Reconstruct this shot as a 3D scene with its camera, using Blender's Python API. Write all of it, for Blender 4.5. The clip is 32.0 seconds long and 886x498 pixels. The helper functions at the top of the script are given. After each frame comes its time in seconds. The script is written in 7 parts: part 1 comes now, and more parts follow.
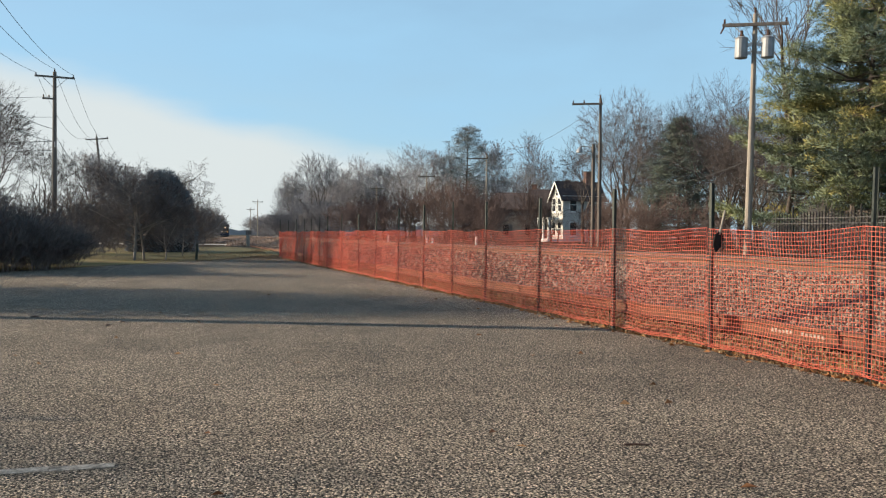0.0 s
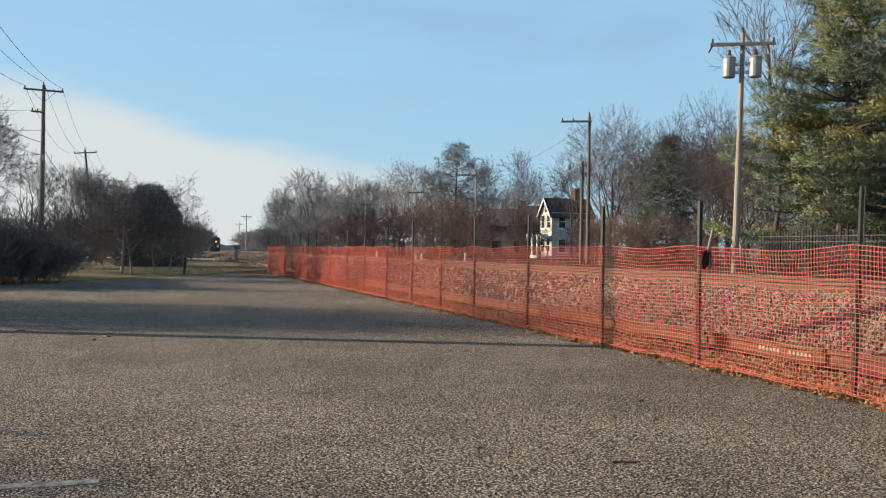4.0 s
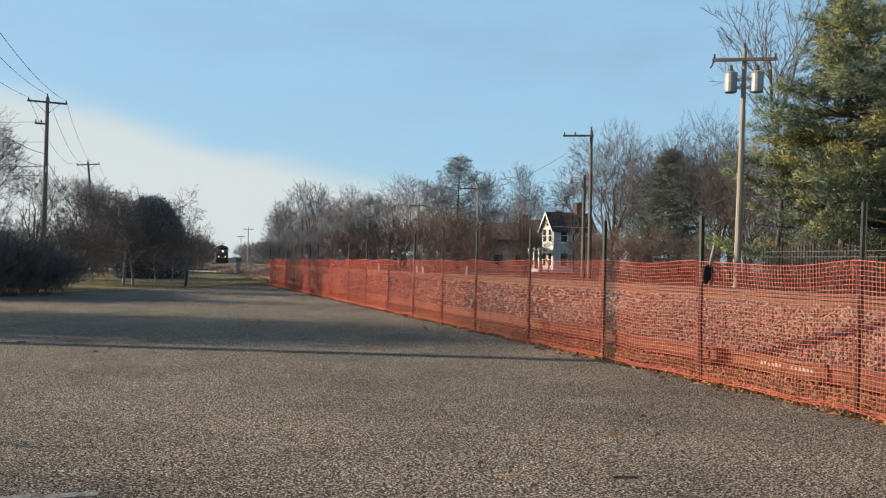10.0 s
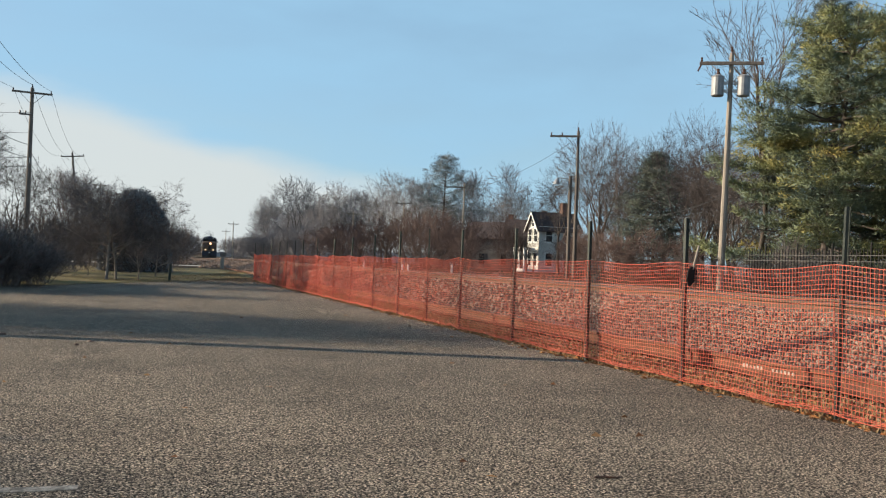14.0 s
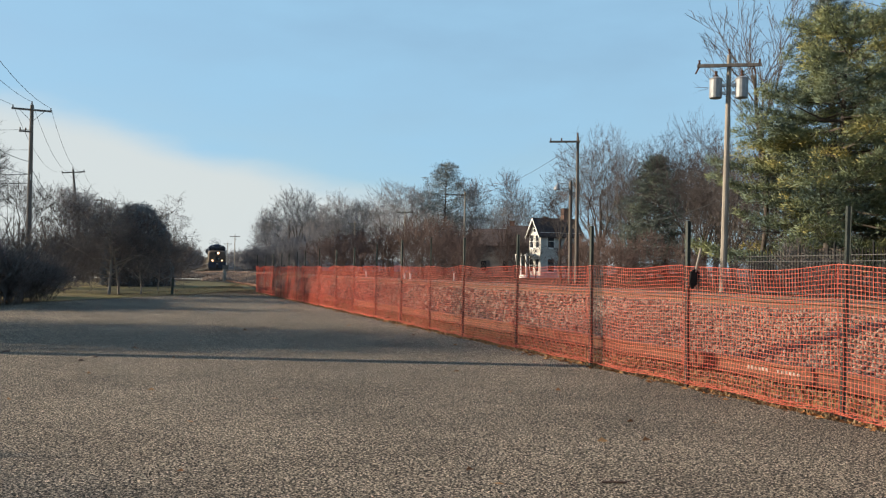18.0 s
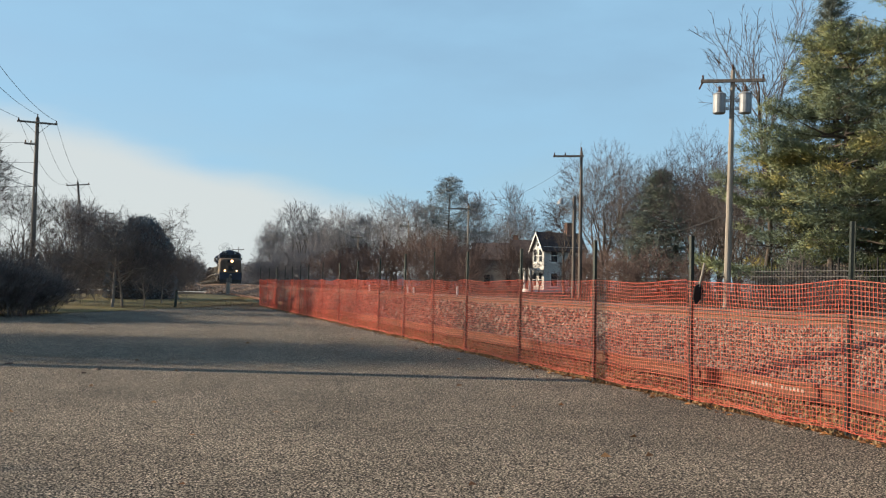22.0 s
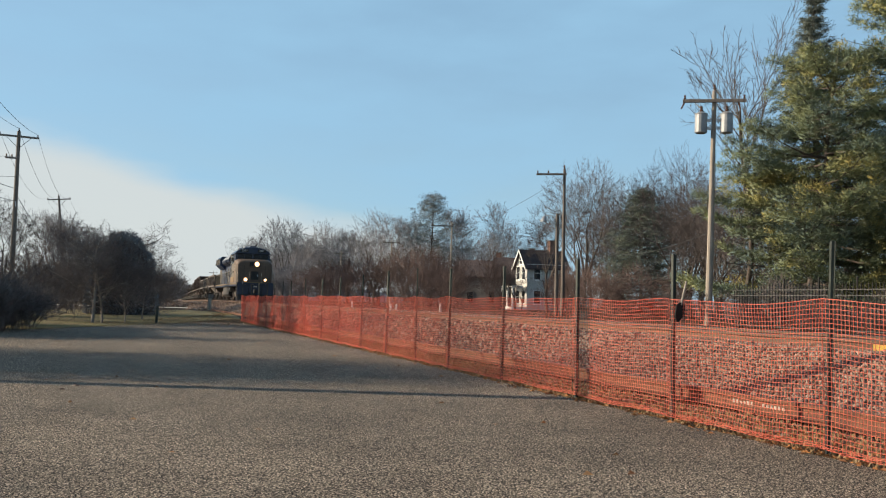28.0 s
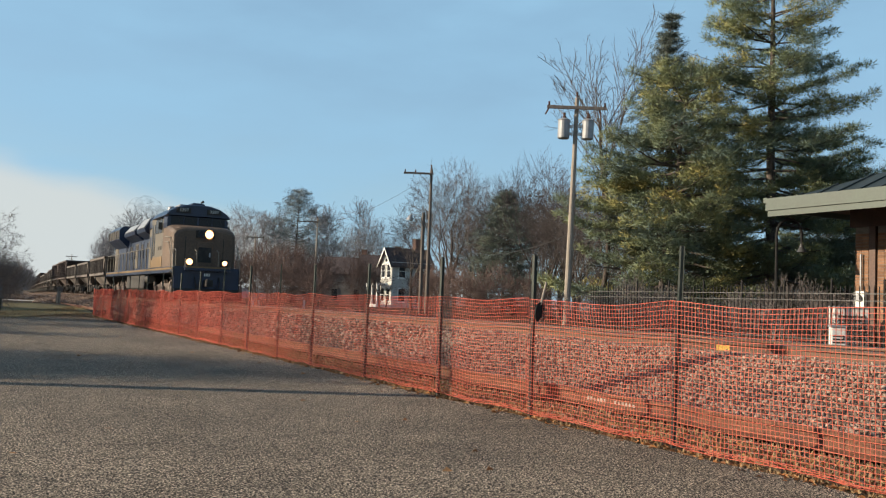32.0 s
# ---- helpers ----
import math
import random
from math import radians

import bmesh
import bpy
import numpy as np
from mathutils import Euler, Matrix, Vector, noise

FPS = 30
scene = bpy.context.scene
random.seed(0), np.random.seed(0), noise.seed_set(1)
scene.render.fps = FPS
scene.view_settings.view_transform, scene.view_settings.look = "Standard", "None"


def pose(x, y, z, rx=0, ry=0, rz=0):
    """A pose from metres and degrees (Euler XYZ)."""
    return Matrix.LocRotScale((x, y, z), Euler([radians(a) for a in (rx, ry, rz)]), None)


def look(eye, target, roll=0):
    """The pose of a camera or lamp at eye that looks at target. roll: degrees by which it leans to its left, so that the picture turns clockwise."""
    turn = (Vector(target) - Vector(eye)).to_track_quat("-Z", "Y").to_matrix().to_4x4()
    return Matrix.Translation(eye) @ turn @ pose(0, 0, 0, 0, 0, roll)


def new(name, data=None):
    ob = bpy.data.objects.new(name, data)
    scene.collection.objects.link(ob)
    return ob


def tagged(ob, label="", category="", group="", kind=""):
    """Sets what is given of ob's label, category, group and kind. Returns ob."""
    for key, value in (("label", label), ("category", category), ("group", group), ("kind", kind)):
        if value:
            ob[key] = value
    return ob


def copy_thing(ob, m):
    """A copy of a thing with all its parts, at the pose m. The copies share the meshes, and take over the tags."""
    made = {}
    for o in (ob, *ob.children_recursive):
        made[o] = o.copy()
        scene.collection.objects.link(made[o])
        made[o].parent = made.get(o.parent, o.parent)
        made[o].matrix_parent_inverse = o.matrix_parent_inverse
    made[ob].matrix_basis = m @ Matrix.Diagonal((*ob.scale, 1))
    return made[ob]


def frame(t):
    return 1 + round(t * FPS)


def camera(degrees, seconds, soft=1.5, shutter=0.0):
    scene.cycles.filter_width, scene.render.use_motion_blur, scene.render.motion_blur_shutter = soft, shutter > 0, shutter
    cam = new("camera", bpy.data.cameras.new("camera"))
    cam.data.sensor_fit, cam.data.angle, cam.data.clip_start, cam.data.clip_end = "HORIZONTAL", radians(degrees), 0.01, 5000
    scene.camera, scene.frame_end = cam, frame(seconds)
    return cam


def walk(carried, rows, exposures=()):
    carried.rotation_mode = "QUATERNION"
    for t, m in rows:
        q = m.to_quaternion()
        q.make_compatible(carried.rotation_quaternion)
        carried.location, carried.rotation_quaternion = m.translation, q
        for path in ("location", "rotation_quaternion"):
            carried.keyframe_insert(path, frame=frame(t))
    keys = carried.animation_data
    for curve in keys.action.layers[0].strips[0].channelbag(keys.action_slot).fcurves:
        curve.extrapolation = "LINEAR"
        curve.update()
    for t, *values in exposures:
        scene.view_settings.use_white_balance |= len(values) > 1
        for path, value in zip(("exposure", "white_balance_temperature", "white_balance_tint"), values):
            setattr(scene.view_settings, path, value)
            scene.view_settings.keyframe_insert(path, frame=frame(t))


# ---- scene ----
EYE = (0.0, 0.0, 1.135)
cam = camera(52.2, 32.0, soft=1.2)
# seconds, then the camera turned by rx, ry, rz degrees; it is held by hand at one spot
TURNS = [
    (0, 89.092, -0.491, -17.359),
    (0.5, 89.469, -0.402, -18.045),
    (1, 89.724, -0.310, -18.104),
    (1.5, 89.865, -0.338, -18.021),
    (2, 90.053, -0.466, -18.005),
    (2.5, 89.954, -0.593, -18.087),
    (3, 89.789, -0.620, -17.950),
    (3.5, 89.965, -0.657, -18.020),
    (5.5, 90.433, -1.541, -17.889),
    (6, 90.654, -1.416, -17.933),
    (6.5, 90.653, -1.292, -17.843),
    (7, 90.596, -1.108, -18.095),
    (7.5, 90.649, -1.081, -18.151),
    (8, 90.646, -1.082, -18.014),
    (8.5, 90.850, -1.088, -17.930),
    (9, 90.864, -1.101, -17.954),
    (9.5, 90.953, -1.193, -18.136),
    (10, 90.962, -1.125, -17.959),
    (10.5, 91.004, -1.097, -17.994),
    (11, 90.925, -0.998, -18.102),
    (11.5, 90.754, -0.912, -18.357),
    (12, 90.872, -1.102, -18.361),
    (12.5, 91.077, -1.226, -18.281),
    (13, 91.085, -1.517, -18.484),
    (13.5, 91.036, -2.296, -18.268),
    (14, 90.873, -2.033, -18.899),
    (14.5, 90.973, -1.866, -18.968),
    (15, 91.087, -1.504, -19.417),
    (15.5, 91.154, -1.517, -19.363),
    (17.5, 91.034, -0.753, -19.327),
    (18, 91.375, -0.815, -18.759),
    (18.5, 91.735, -0.654, -18.713),
    (19, 91.777, -0.787, -18.803),
    (19.5, 91.928, -0.873, -18.724),
    (20, 92.116, -1.056, -18.238),
    (20.5, 91.999, -1.070, -18.632),
    (21, 92.008, -0.990, -18.491),
    (21.5, 92.117, -1.078, -18.524),
    (22, 92.252, -1.051, -18.552),
    (22.5, 92.364, -0.928, -18.571),
    (23, 92.372, -0.946, -18.619),
    (23.5, 92.205, -0.931, -18.575),
    (24, 92.303, -0.913, -18.766),
    (24.5, 92.398, -1.041, -18.790),
    (26.5, 92.553, -1.425, -18.758),
    (27, 92.703, -1.536, -18.854),
    (27.5, 92.972, -1.472, -19.378),
    (28, 93.350, -1.332, -19.633),
    (28.5, 93.472, -1.177, -19.705),
    (29, 93.865, -1.086, -19.862),
    (29.5, 93.819, -1.272, -20.664),
    (30, 94.111, -1.374, -22.869),
    (30.5, 94.010, -1.818, -24.037),
    (31, 93.720, -1.805, -25.875),
    (31.5, 93.476, -1.820, -27.590),
    (32, 93.455, -2.153, -28.195),
]
walk(cam, [(t, pose(*EYE, a, b, c)) for t, a, b, c in TURNS], exposures=[(0.0, 0.66), (4.0, 0.60), (16.0, 0.56), (26.0, 0.52), (32.0, 0.48)])

# ---- sky and sun ----
SUN_TO = Vector((-0.915, 0.403, 0.335)).normalized()      # the way to the sun
SKY_STRENGTH, SUN_STRENGTH = 0.10, 6.0
sun = new("sun", bpy.data.lights.new("sun", "SUN"))
sun.data.energy, sun.data.angle, sun.data.color = SUN_STRENGTH, radians(0.4), (1.0, 0.84, 0.64)
sun.matrix_world = look(SUN_TO * 100, (0, 0, 0))


def make_sky():
    world = bpy.data.worlds.new("winter_sky")
    scene.world = world
    world.use_nodes = True
    nt = world.node_tree
    nt.nodes.clear()
    n, link = nt.nodes.new, nt.links.new
    out, bg = n("ShaderNodeOutputWorld"), n("ShaderNodeBackground")
    sky = n("ShaderNodeTexSky")
    sky.sky_type, sky.sun_disc = "NISHITA", False
    sky.sun_elevation = math.asin(SUN_TO.z)
    sky.sun_rotation = math.atan2(SUN_TO.x, SUN_TO.y)
    sky.air_density, sky.dust_density, sky.ozone_density = 1.0, 0.6, 1.6
    bg.inputs["Strength"].default_value = SKY_STRENGTH
    co, sep = n("ShaderNodeTexCoord"), n("ShaderNodeSeparateXYZ")
    link(co.outputs["Generated"], sep.inputs[0])
    stretch, cloud_noise = n("ShaderNodeMapping"), n("ShaderNodeTexNoise")
    stretch.inputs["Scale"].default_value = (2.2, 2.2, 7.0)
    link(co.outputs["Generated"], stretch.inputs[0])
    link(stretch.outputs[0], cloud_noise.inputs["Vector"])
    cloud_noise.inputs["Scale"].default_value, cloud_noise.inputs["Detail"].default_value = 2.4, 6.0

    def mathn(op, a, b):
        m = n("ShaderNodeMath")
        m.operation = op
        for k, v in enumerate((a, b)):
            if isinstance(v, (int, float)):
                m.inputs[k].default_value = v
            else:
                link(v, m.inputs[k])
        return m.outputs[0]

    # a bank of white cloud low in the sky, its upper edge falling towards +x, and thin veils above
    edge = mathn("ADD", sep.outputs["Z"], mathn("MULTIPLY", sep.outputs["X"], 0.24))
    edge = mathn("ADD", edge, mathn("MULTIPLY", mathn("SUBTRACT", cloud_noise.outputs["Fac"], 0.5), 0.05))
    bank = n("ShaderNodeMapRange")
    bank.interpolation_type = "SMOOTHSTEP"
    link(edge, bank.inputs["Value"])
    for name, v in (("From Min", 0.152), ("From Max", 0.112), ("To Min", 0.0), ("To Max", 0.88)):
        bank.inputs[name].default_value = v
    veil = n("ShaderNodeMapRange")
    link(cloud_noise.outputs["Fac"], veil.inputs["Value"])
    for name, v in (("From Min", 0.3), ("From Max", 0.8), ("To Min", 0.55), ("To Max", 0.95)):
        veil.inputs[name].default_value = v
    mix, mix2 = n("ShaderNodeMixRGB"), n("ShaderNodeMixRGB")
    # the thin veils lie low; towards the zenith the sky is clear and deep
    clear = n("ShaderNodeMapRange")
    clear.interpolation_type = "SMOOTHSTEP"
    link(sep.outputs["Z"], clear.inputs["Value"])
    for name, v in (("From Min", 0.38), ("From Max", 0.85), ("To Min", 1.0), ("To Max", 0.25)):
        clear.inputs[name].default_value = v
    link(mathn("MULTIPLY", veil.outputs[0], clear.outputs[0]), mix.inputs[0])
    link(sky.outputs[0], mix.inputs[1])
    mix.inputs[2].default_value = (2.4, 4.2, 5.75, 1)
    link(bank.outputs[0], mix2.inputs[0])
    link(mix.outputs[0], mix2.inputs[1])
    mix2.inputs[2].default_value = (4.85, 5.1, 5.0, 1)
    link(mix2.outputs[0], bg.inputs[0])
    link(bg.outputs[0], out.inputs[0])


make_sky()

# ---- materials ----
MATS = {}


def material(name, colors, rough=0.8, metal=0.0, scale=3.0, detail=6.0, grain=40.0, grain_amount=0.25, bump=0.3, bump_dist=0.01,
             per_piece=0.0, emit=None, spec=0.5, coords="Object", stretch=(1, 1, 1)):
    """A surface of two or three colours in patches, with finer grain, bump, and some change from piece to piece."""
    if name in MATS:
        return MATS[name]
    m = MATS[name] = bpy.data.materials.new(name)
    m.use_nodes = True
    nt = m.node_tree
    n, link = nt.nodes.new, nt.links.new
    b = nt.nodes["Principled BSDF"]
    b.inputs["Metallic"].default_value = metal
    b.inputs["Specular IOR Level"].default_value = spec
    co, mp = n("ShaderNodeTexCoord"), n("ShaderNodeMapping")
    link(co.outputs[coords], mp.inputs[0])
    mp.inputs["Scale"].default_value = stretch
    big, fine = n("ShaderNodeTexNoise"), n("ShaderNodeTexNoise")
    for t, s, d in ((big, scale, detail), (fine, grain, 4.0)):
        link(mp.outputs[0], t.inputs["Vector"])
        t.inputs["Scale"].default_value, t.inputs["Detail"].default_value = s, d
    ramp = n("ShaderNodeValToRGB")
    link(big.outputs["Fac"], ramp.inputs[0])
    els = ramp.color_ramp.elements
    els[0].position, els[1].position = 0.34, 0.66
    els[0].color, els[1].color = (*colors[0], 1), (*colors[-1], 1)
    if len(colors) == 3:
        els.new(0.5).color = (*colors[1], 1)
    hsv = n("ShaderNodeHueSaturation")
    link(ramp.outputs[0], hsv.inputs["Color"])
    value = n("ShaderNodeMapRange")
    link(fine.outputs["Fac"], value.inputs["Value"])
    for key, v in (("From Min", 0.3), ("From Max", 0.7), ("To Min", 1 - grain_amount), ("To Max", 1 + grain_amount)):
        value.inputs[key].default_value = v
    last = value.outputs[0]
    if per_piece:
        info, span, mul = n("ShaderNodeObjectInfo"), n("ShaderNodeMapRange"), n("ShaderNodeMath")
        link(info.outputs["Random"], span.inputs["Value"])
        span.inputs["To Min"].default_value, span.inputs["To Max"].default_value = 1 - per_piece, 1 + per_piece
        mul.operation = "MULTIPLY"
        link(last, mul.inputs[0])
        link(span.outputs[0], mul.inputs[1])
        last = mul.outputs[0]
    link(last, hsv.inputs["Value"])
    link(hsv.outputs[0], b.inputs["Base Color"])
    rr = n("ShaderNodeMapRange")
    link(big.outputs["Fac"], rr.inputs["Value"])
    rr.inputs["To Min"].default_value, rr.inputs["To Max"].default_value = max(0.03, rough - 0.12), min(1, rough + 0.12)
    link(rr.outputs[0], b.inputs["Roughness"])
    if bump:
        bp = n("ShaderNodeBump")
        bp.inputs["Strength"].default_value, bp.inputs["Distance"].default_value = bump, bump_dist
        link(fine.outputs["Fac"], bp.inputs["Height"])
        link(bp.outputs[0], b.inputs["Normal"])
    if emit:
        b.inputs["Emission Color"].default_value = (*emit[0], 1)
        b.inputs["Emission Strength"].default_value = emit[1]
    return m


def island_material(name, colors, rough=0.9, spec=0.3, bump=0.0):
    """For heaps of small loose pieces: the colour changes from piece to piece."""
    if name in MATS:
        return MATS[name]
    m = MATS[name] = bpy.data.materials.new(name)
    m.use_nodes = True
    nt = m.node_tree
    n, link = nt.nodes.new, nt.links.new
    b = nt.nodes["Principled BSDF"]
    geo, ramp = n("ShaderNodeNewGeometry"), n("ShaderNodeValToRGB")
    link(geo.outputs["Random Per Island"], ramp.inputs[0])
    els = ramp.color_ramp.elements
    els[0].color, els[1].color = (*colors[0], 1), (*colors[-1], 1)
    for k, c in enumerate(colors[1:-1]):
        els.new((k + 1) / (len(colors) - 1)).color = (*c, 1)
    co, fine, mul = n("ShaderNodeTexCoord"), n("ShaderNodeTexNoise"), n("ShaderNodeMixRGB")
    link(co.outputs["Object"], fine.inputs["Vector"])
    fine.inputs["Scale"].default_value = 60.0
    mul.blend_type = "OVERLAY"
    mul.inputs[0].default_value = 0.35
    link(ramp.outputs[0], mul.inputs[1])
    link(fine.outputs["Fac"], mul.inputs[2])
    link(mul.outputs[0], b.inputs["Base Color"])
    b.inputs["Roughness"].default_value, b.inputs["Specular IOR Level"].default_value = rough, spec
    return m


def asphalt_material():
    """Old chip-sealed asphalt: small stones, darker worn patches, faint cracks and stains."""
    m = bpy.data.materials.new("worn_chipseal_asphalt")
    m.use_nodes = True
    nt = m.node_tree
    n, link = nt.nodes.new, nt.links.new
    b = nt.nodes["Principled BSDF"]
    co = n("ShaderNodeTexCoord")
    chips, size2, patches, wide = n("ShaderNodeTexVoronoi"), n("ShaderNodeTexNoise"), n("ShaderNodeTexNoise"), n("ShaderNodeTexNoise")
    for t, s in ((chips, 88.0), (size2, 66.0), (patches, 0.9), (wide, 0.22)):
        link(co.outputs["Object"], t.inputs["Vector"])
        t.inputs["Scale"].default_value = s
    patches.inputs["Roughness"].default_value = 0.78
    patches.inputs["Detail"].default_value, size2.inputs["Detail"].default_value = 7.0, 5.0
    chip_ramp = n("ShaderNodeValToRGB")
    link(chips.outputs["Color"], chip_ramp.inputs[0])
    e = chip_ramp.color_ramp.elements
    e[0].position, e[1].position = 0.2, 0.9
    e[0].color, e[1].color = (0.06, 0.047, 0.035, 1), (0.79, 0.64, 0.485, 1)
    e.new(0.5).color = (0.365, 0.298, 0.224, 1)
    gaps = n("ShaderNodeMapRange")
    link(chips.outputs["Distance"], gaps.inputs["Value"])
    for key, v in (("From Min", 0.15), ("From Max", 0.75), ("To Min", 1.2), ("To Max", 0.25)):
        gaps.inputs[key].default_value = v
    # grain shade: low spots between chips are darkened in the colour
    pits = n("ShaderNodeMapRange")
    link(size2.outputs["Fac"], pits.inputs["Value"])
    for key, v in (("From Min", 0.43), ("From Max", 0.50), ("To Min", 0.02), ("To Max", 1.35)):
        pits.inputs[key].default_value = v
    tone = n("ShaderNodeMapRange")
    link(patches.outputs["Fac"], tone.inputs["Value"])
    for key, v in (("From Min", 0.3), ("From Max", 0.7), ("To Min", 0.72), ("To Max", 1.28)):
        tone.inputs[key].default_value = v
    tone2 = n("ShaderNodeMapRange")
    link(wide.outputs["Fac"], tone2.inputs["Value"])
    for key, v in (("From Min", 0.3), ("From Max", 0.7), ("To Min", 0.82), ("To Max", 1.18)):
        tone2.inputs[key].default_value = v
    mul, mul2, mul3 = n("ShaderNodeMath"), n("ShaderNodeMath"), n("ShaderNodeMath")
    for x in (mul, mul2, mul3):
        x.operation = "MULTIPLY"
    link(gaps.outputs[0], mul.inputs[0])
    link(tone.outputs[0], mul.inputs[1])
    link(mul.outputs[0], mul2.inputs[0])
    link(tone2.outputs[0], mul2.inputs[1])
    link(mul2.outputs[0], mul3.inputs[0])
    link(pits.outputs[0], mul3.inputs[1])
    hsv = n("ShaderNodeHueSaturation")
    link(chip_ramp.outputs[0], hsv.inputs["Color"])
    link(mul3.outputs[0], hsv.inputs["Value"])
    link(hsv.outputs[0], b.inputs["Base Color"])
    b.inputs["Roughness"].default_value, b.inputs["Specular IOR Level"].default_value = 0.9, 0.25
    add = n("ShaderNodeMath")
    add.operation = "SUBTRACT"
    link(size2.outputs["Fac"], add.inputs[0])
    link(chips.outputs["Distance"], add.inputs[1])
    bp = n("ShaderNodeBump")
    bp.inputs["Strength"].default_value, bp.inputs["Distance"].default_value = 1.0, 0.024
    link(add.outputs[0], bp.inputs["Height"])
    link(bp.outputs[0], b.inputs["Normal"])
    return m


def leaf_material(name, colors, rough=0.7, coords_scale=0.6):
    """Foliage: patches of colour through the crown, changed again from leaf to leaf."""
    if name in MATS:
        return MATS[name]
    m = MATS[name] = bpy.data.materials.new(name)
    m.use_nodes = True
    nt = m.node_tree
    n, link = nt.nodes.new, nt.links.new
    b = nt.nodes["Principled BSDF"]
    co, big, ramp = n("ShaderNodeTexCoord"), n("ShaderNodeTexNoise"), n("ShaderNodeValToRGB")
    link(co.outputs["Object"], big.inputs["Vector"])
    big.inputs["Scale"].default_value, big.inputs["Detail"].default_value = coords_scale, 3.0
    link(big.outputs["Fac"], ramp.inputs[0])
    e = ramp.color_ramp.elements
    e[0].position, e[1].position = 0.36, 0.66
    e[0].color, e[1].color = (*colors[0], 1), (*colors[-1], 1)
    for k, c in enumerate(colors[1:-1]):
        e.new(0.36 + 0.3 * (k + 1) / (len(colors) - 1)).color = (*c, 1)
    geo, span, hsv = n("ShaderNodeNewGeometry"), n("ShaderNodeMapRange"), n("ShaderNodeHueSaturation")
    link(geo.outputs["Random Per Island"], span.inputs["Value"])
    span.inputs["To Min"].default_value, span.inputs["To Max"].default_value = 0.72, 1.28
    link(ramp.outputs[0], hsv.inputs["Color"])
    link(span.outputs[0], hsv.inputs["Value"])
    link(hsv.outputs[0], b.inputs["Base Color"])
    b.inputs["Roughness"].default_value, b.inputs["Specular IOR Level"].default_value = rough, 0.3
    return m


M_ASPHALT = asphalt_material()
M_LINE = material("worn_white_road_paint", [(0.10, 0.08, 0.06), (0.42, 0.37, 0.31)], scale=16, grain=80, grain_amount=0.5)
M_GRASS = material("winter_grass_ground", [(0.034, 0.023, 0.014), (0.07, 0.048, 0.028), (0.05, 0.038, 0.018)], rough=0.95, scale=0.5, grain=14, grain_amount=0.4, bump=0.8, bump_dist=0.04, spec=0.15)
M_LAWN = material("dormant_lawn", [(0.12, 0.10, 0.045), (0.21, 0.165, 0.085), (0.15, 0.135, 0.05)], rough=0.95, scale=0.6, grain=25, grain_amount=0.35, bump=0.8, bump_dist=0.03, spec=0.15)
M_BLADE = island_material("dry_grass_blades", [(0.13, 0.08, 0.04), (0.26, 0.17, 0.085), (0.35, 0.24, 0.13), (0.19, 0.125, 0.06)])
M_GRAVEL = material("crushed_stone_bed", [(0.05, 0.035, 0.026), (0.15, 0.105, 0.078)], rough=0.95, scale=18, grain=70, grain_amount=0.5, bump=1.0, bump_dist=0.03, spec=0.2)
M_STONE = island_material("crushed_limestone_ballast", [(0.115, 0.074, 0.053), (0.225, 0.152, 0.113), (0.325, 0.235, 0.18), (0.165, 0.11, 0.082), (0.41, 0.307, 0.24)])
M_STONE_ONE = material("limestone_ballast_piece", [(0.17, 0.118, 0.09), (0.36, 0.275, 0.215)], rough=0.9, scale=12, grain=60, per_piece=0.4)
M_RUST = material("rusty_rail_steel", [(0.085, 0.034, 0.02), (0.155, 0.065, 0.034), (0.115, 0.048, 0.027)], rough=0.75, metal=0.2, scale=5, grain=60, grain_amount=0.3)
M_RUSTLIGHT = material("weathered_orange_rail_steel", [(0.075, 0.040, 0.024), (0.12, 0.066, 0.038)], rough=0.7, metal=0.15, scale=4, grain=60)
M_RAILTOP = material("polished_rail_head", [(0.32, 0.3, 0.28), (0.5, 0.48, 0.45)], rough=0.35, metal=0.9, scale=6, grain=50, grain_amount=0.1)
M_TIE = material("creosoted_tie_wood", [(0.04, 0.03, 0.025), (0.10, 0.08, 0.065)], rough=0.9, scale=3, grain=20, stretch=(1, 6, 6), per_piece=0.25)
M_NET = material("orange_plastic_netting", [(0.50, 0.10, 0.062), (0.60, 0.145, 0.09)], rough=0.42, scale=1.2, grain=30, grain_amount=0.1, bump=0.0, per_piece=0.1)


def let_through(m, share, boost):
    """Thin plastic lets part of the light through."""
    nt = m.node_tree
    b = nt.nodes["Principled BSDF"]
    t, mix, out = nt.nodes.new("ShaderNodeBsdfTranslucent"), nt.nodes.new("ShaderNodeMixShader"), nt.nodes["Material Output"]
    t.inputs["Color"].default_value = (*boost, 1)
    mix.inputs[0].default_value = share
    nt.links.new(b.outputs[0], mix.inputs[1])
    nt.links.new(t.outputs[0], mix.inputs[2])
    nt.links.new(mix.outputs[0], out.inputs["Surface"])


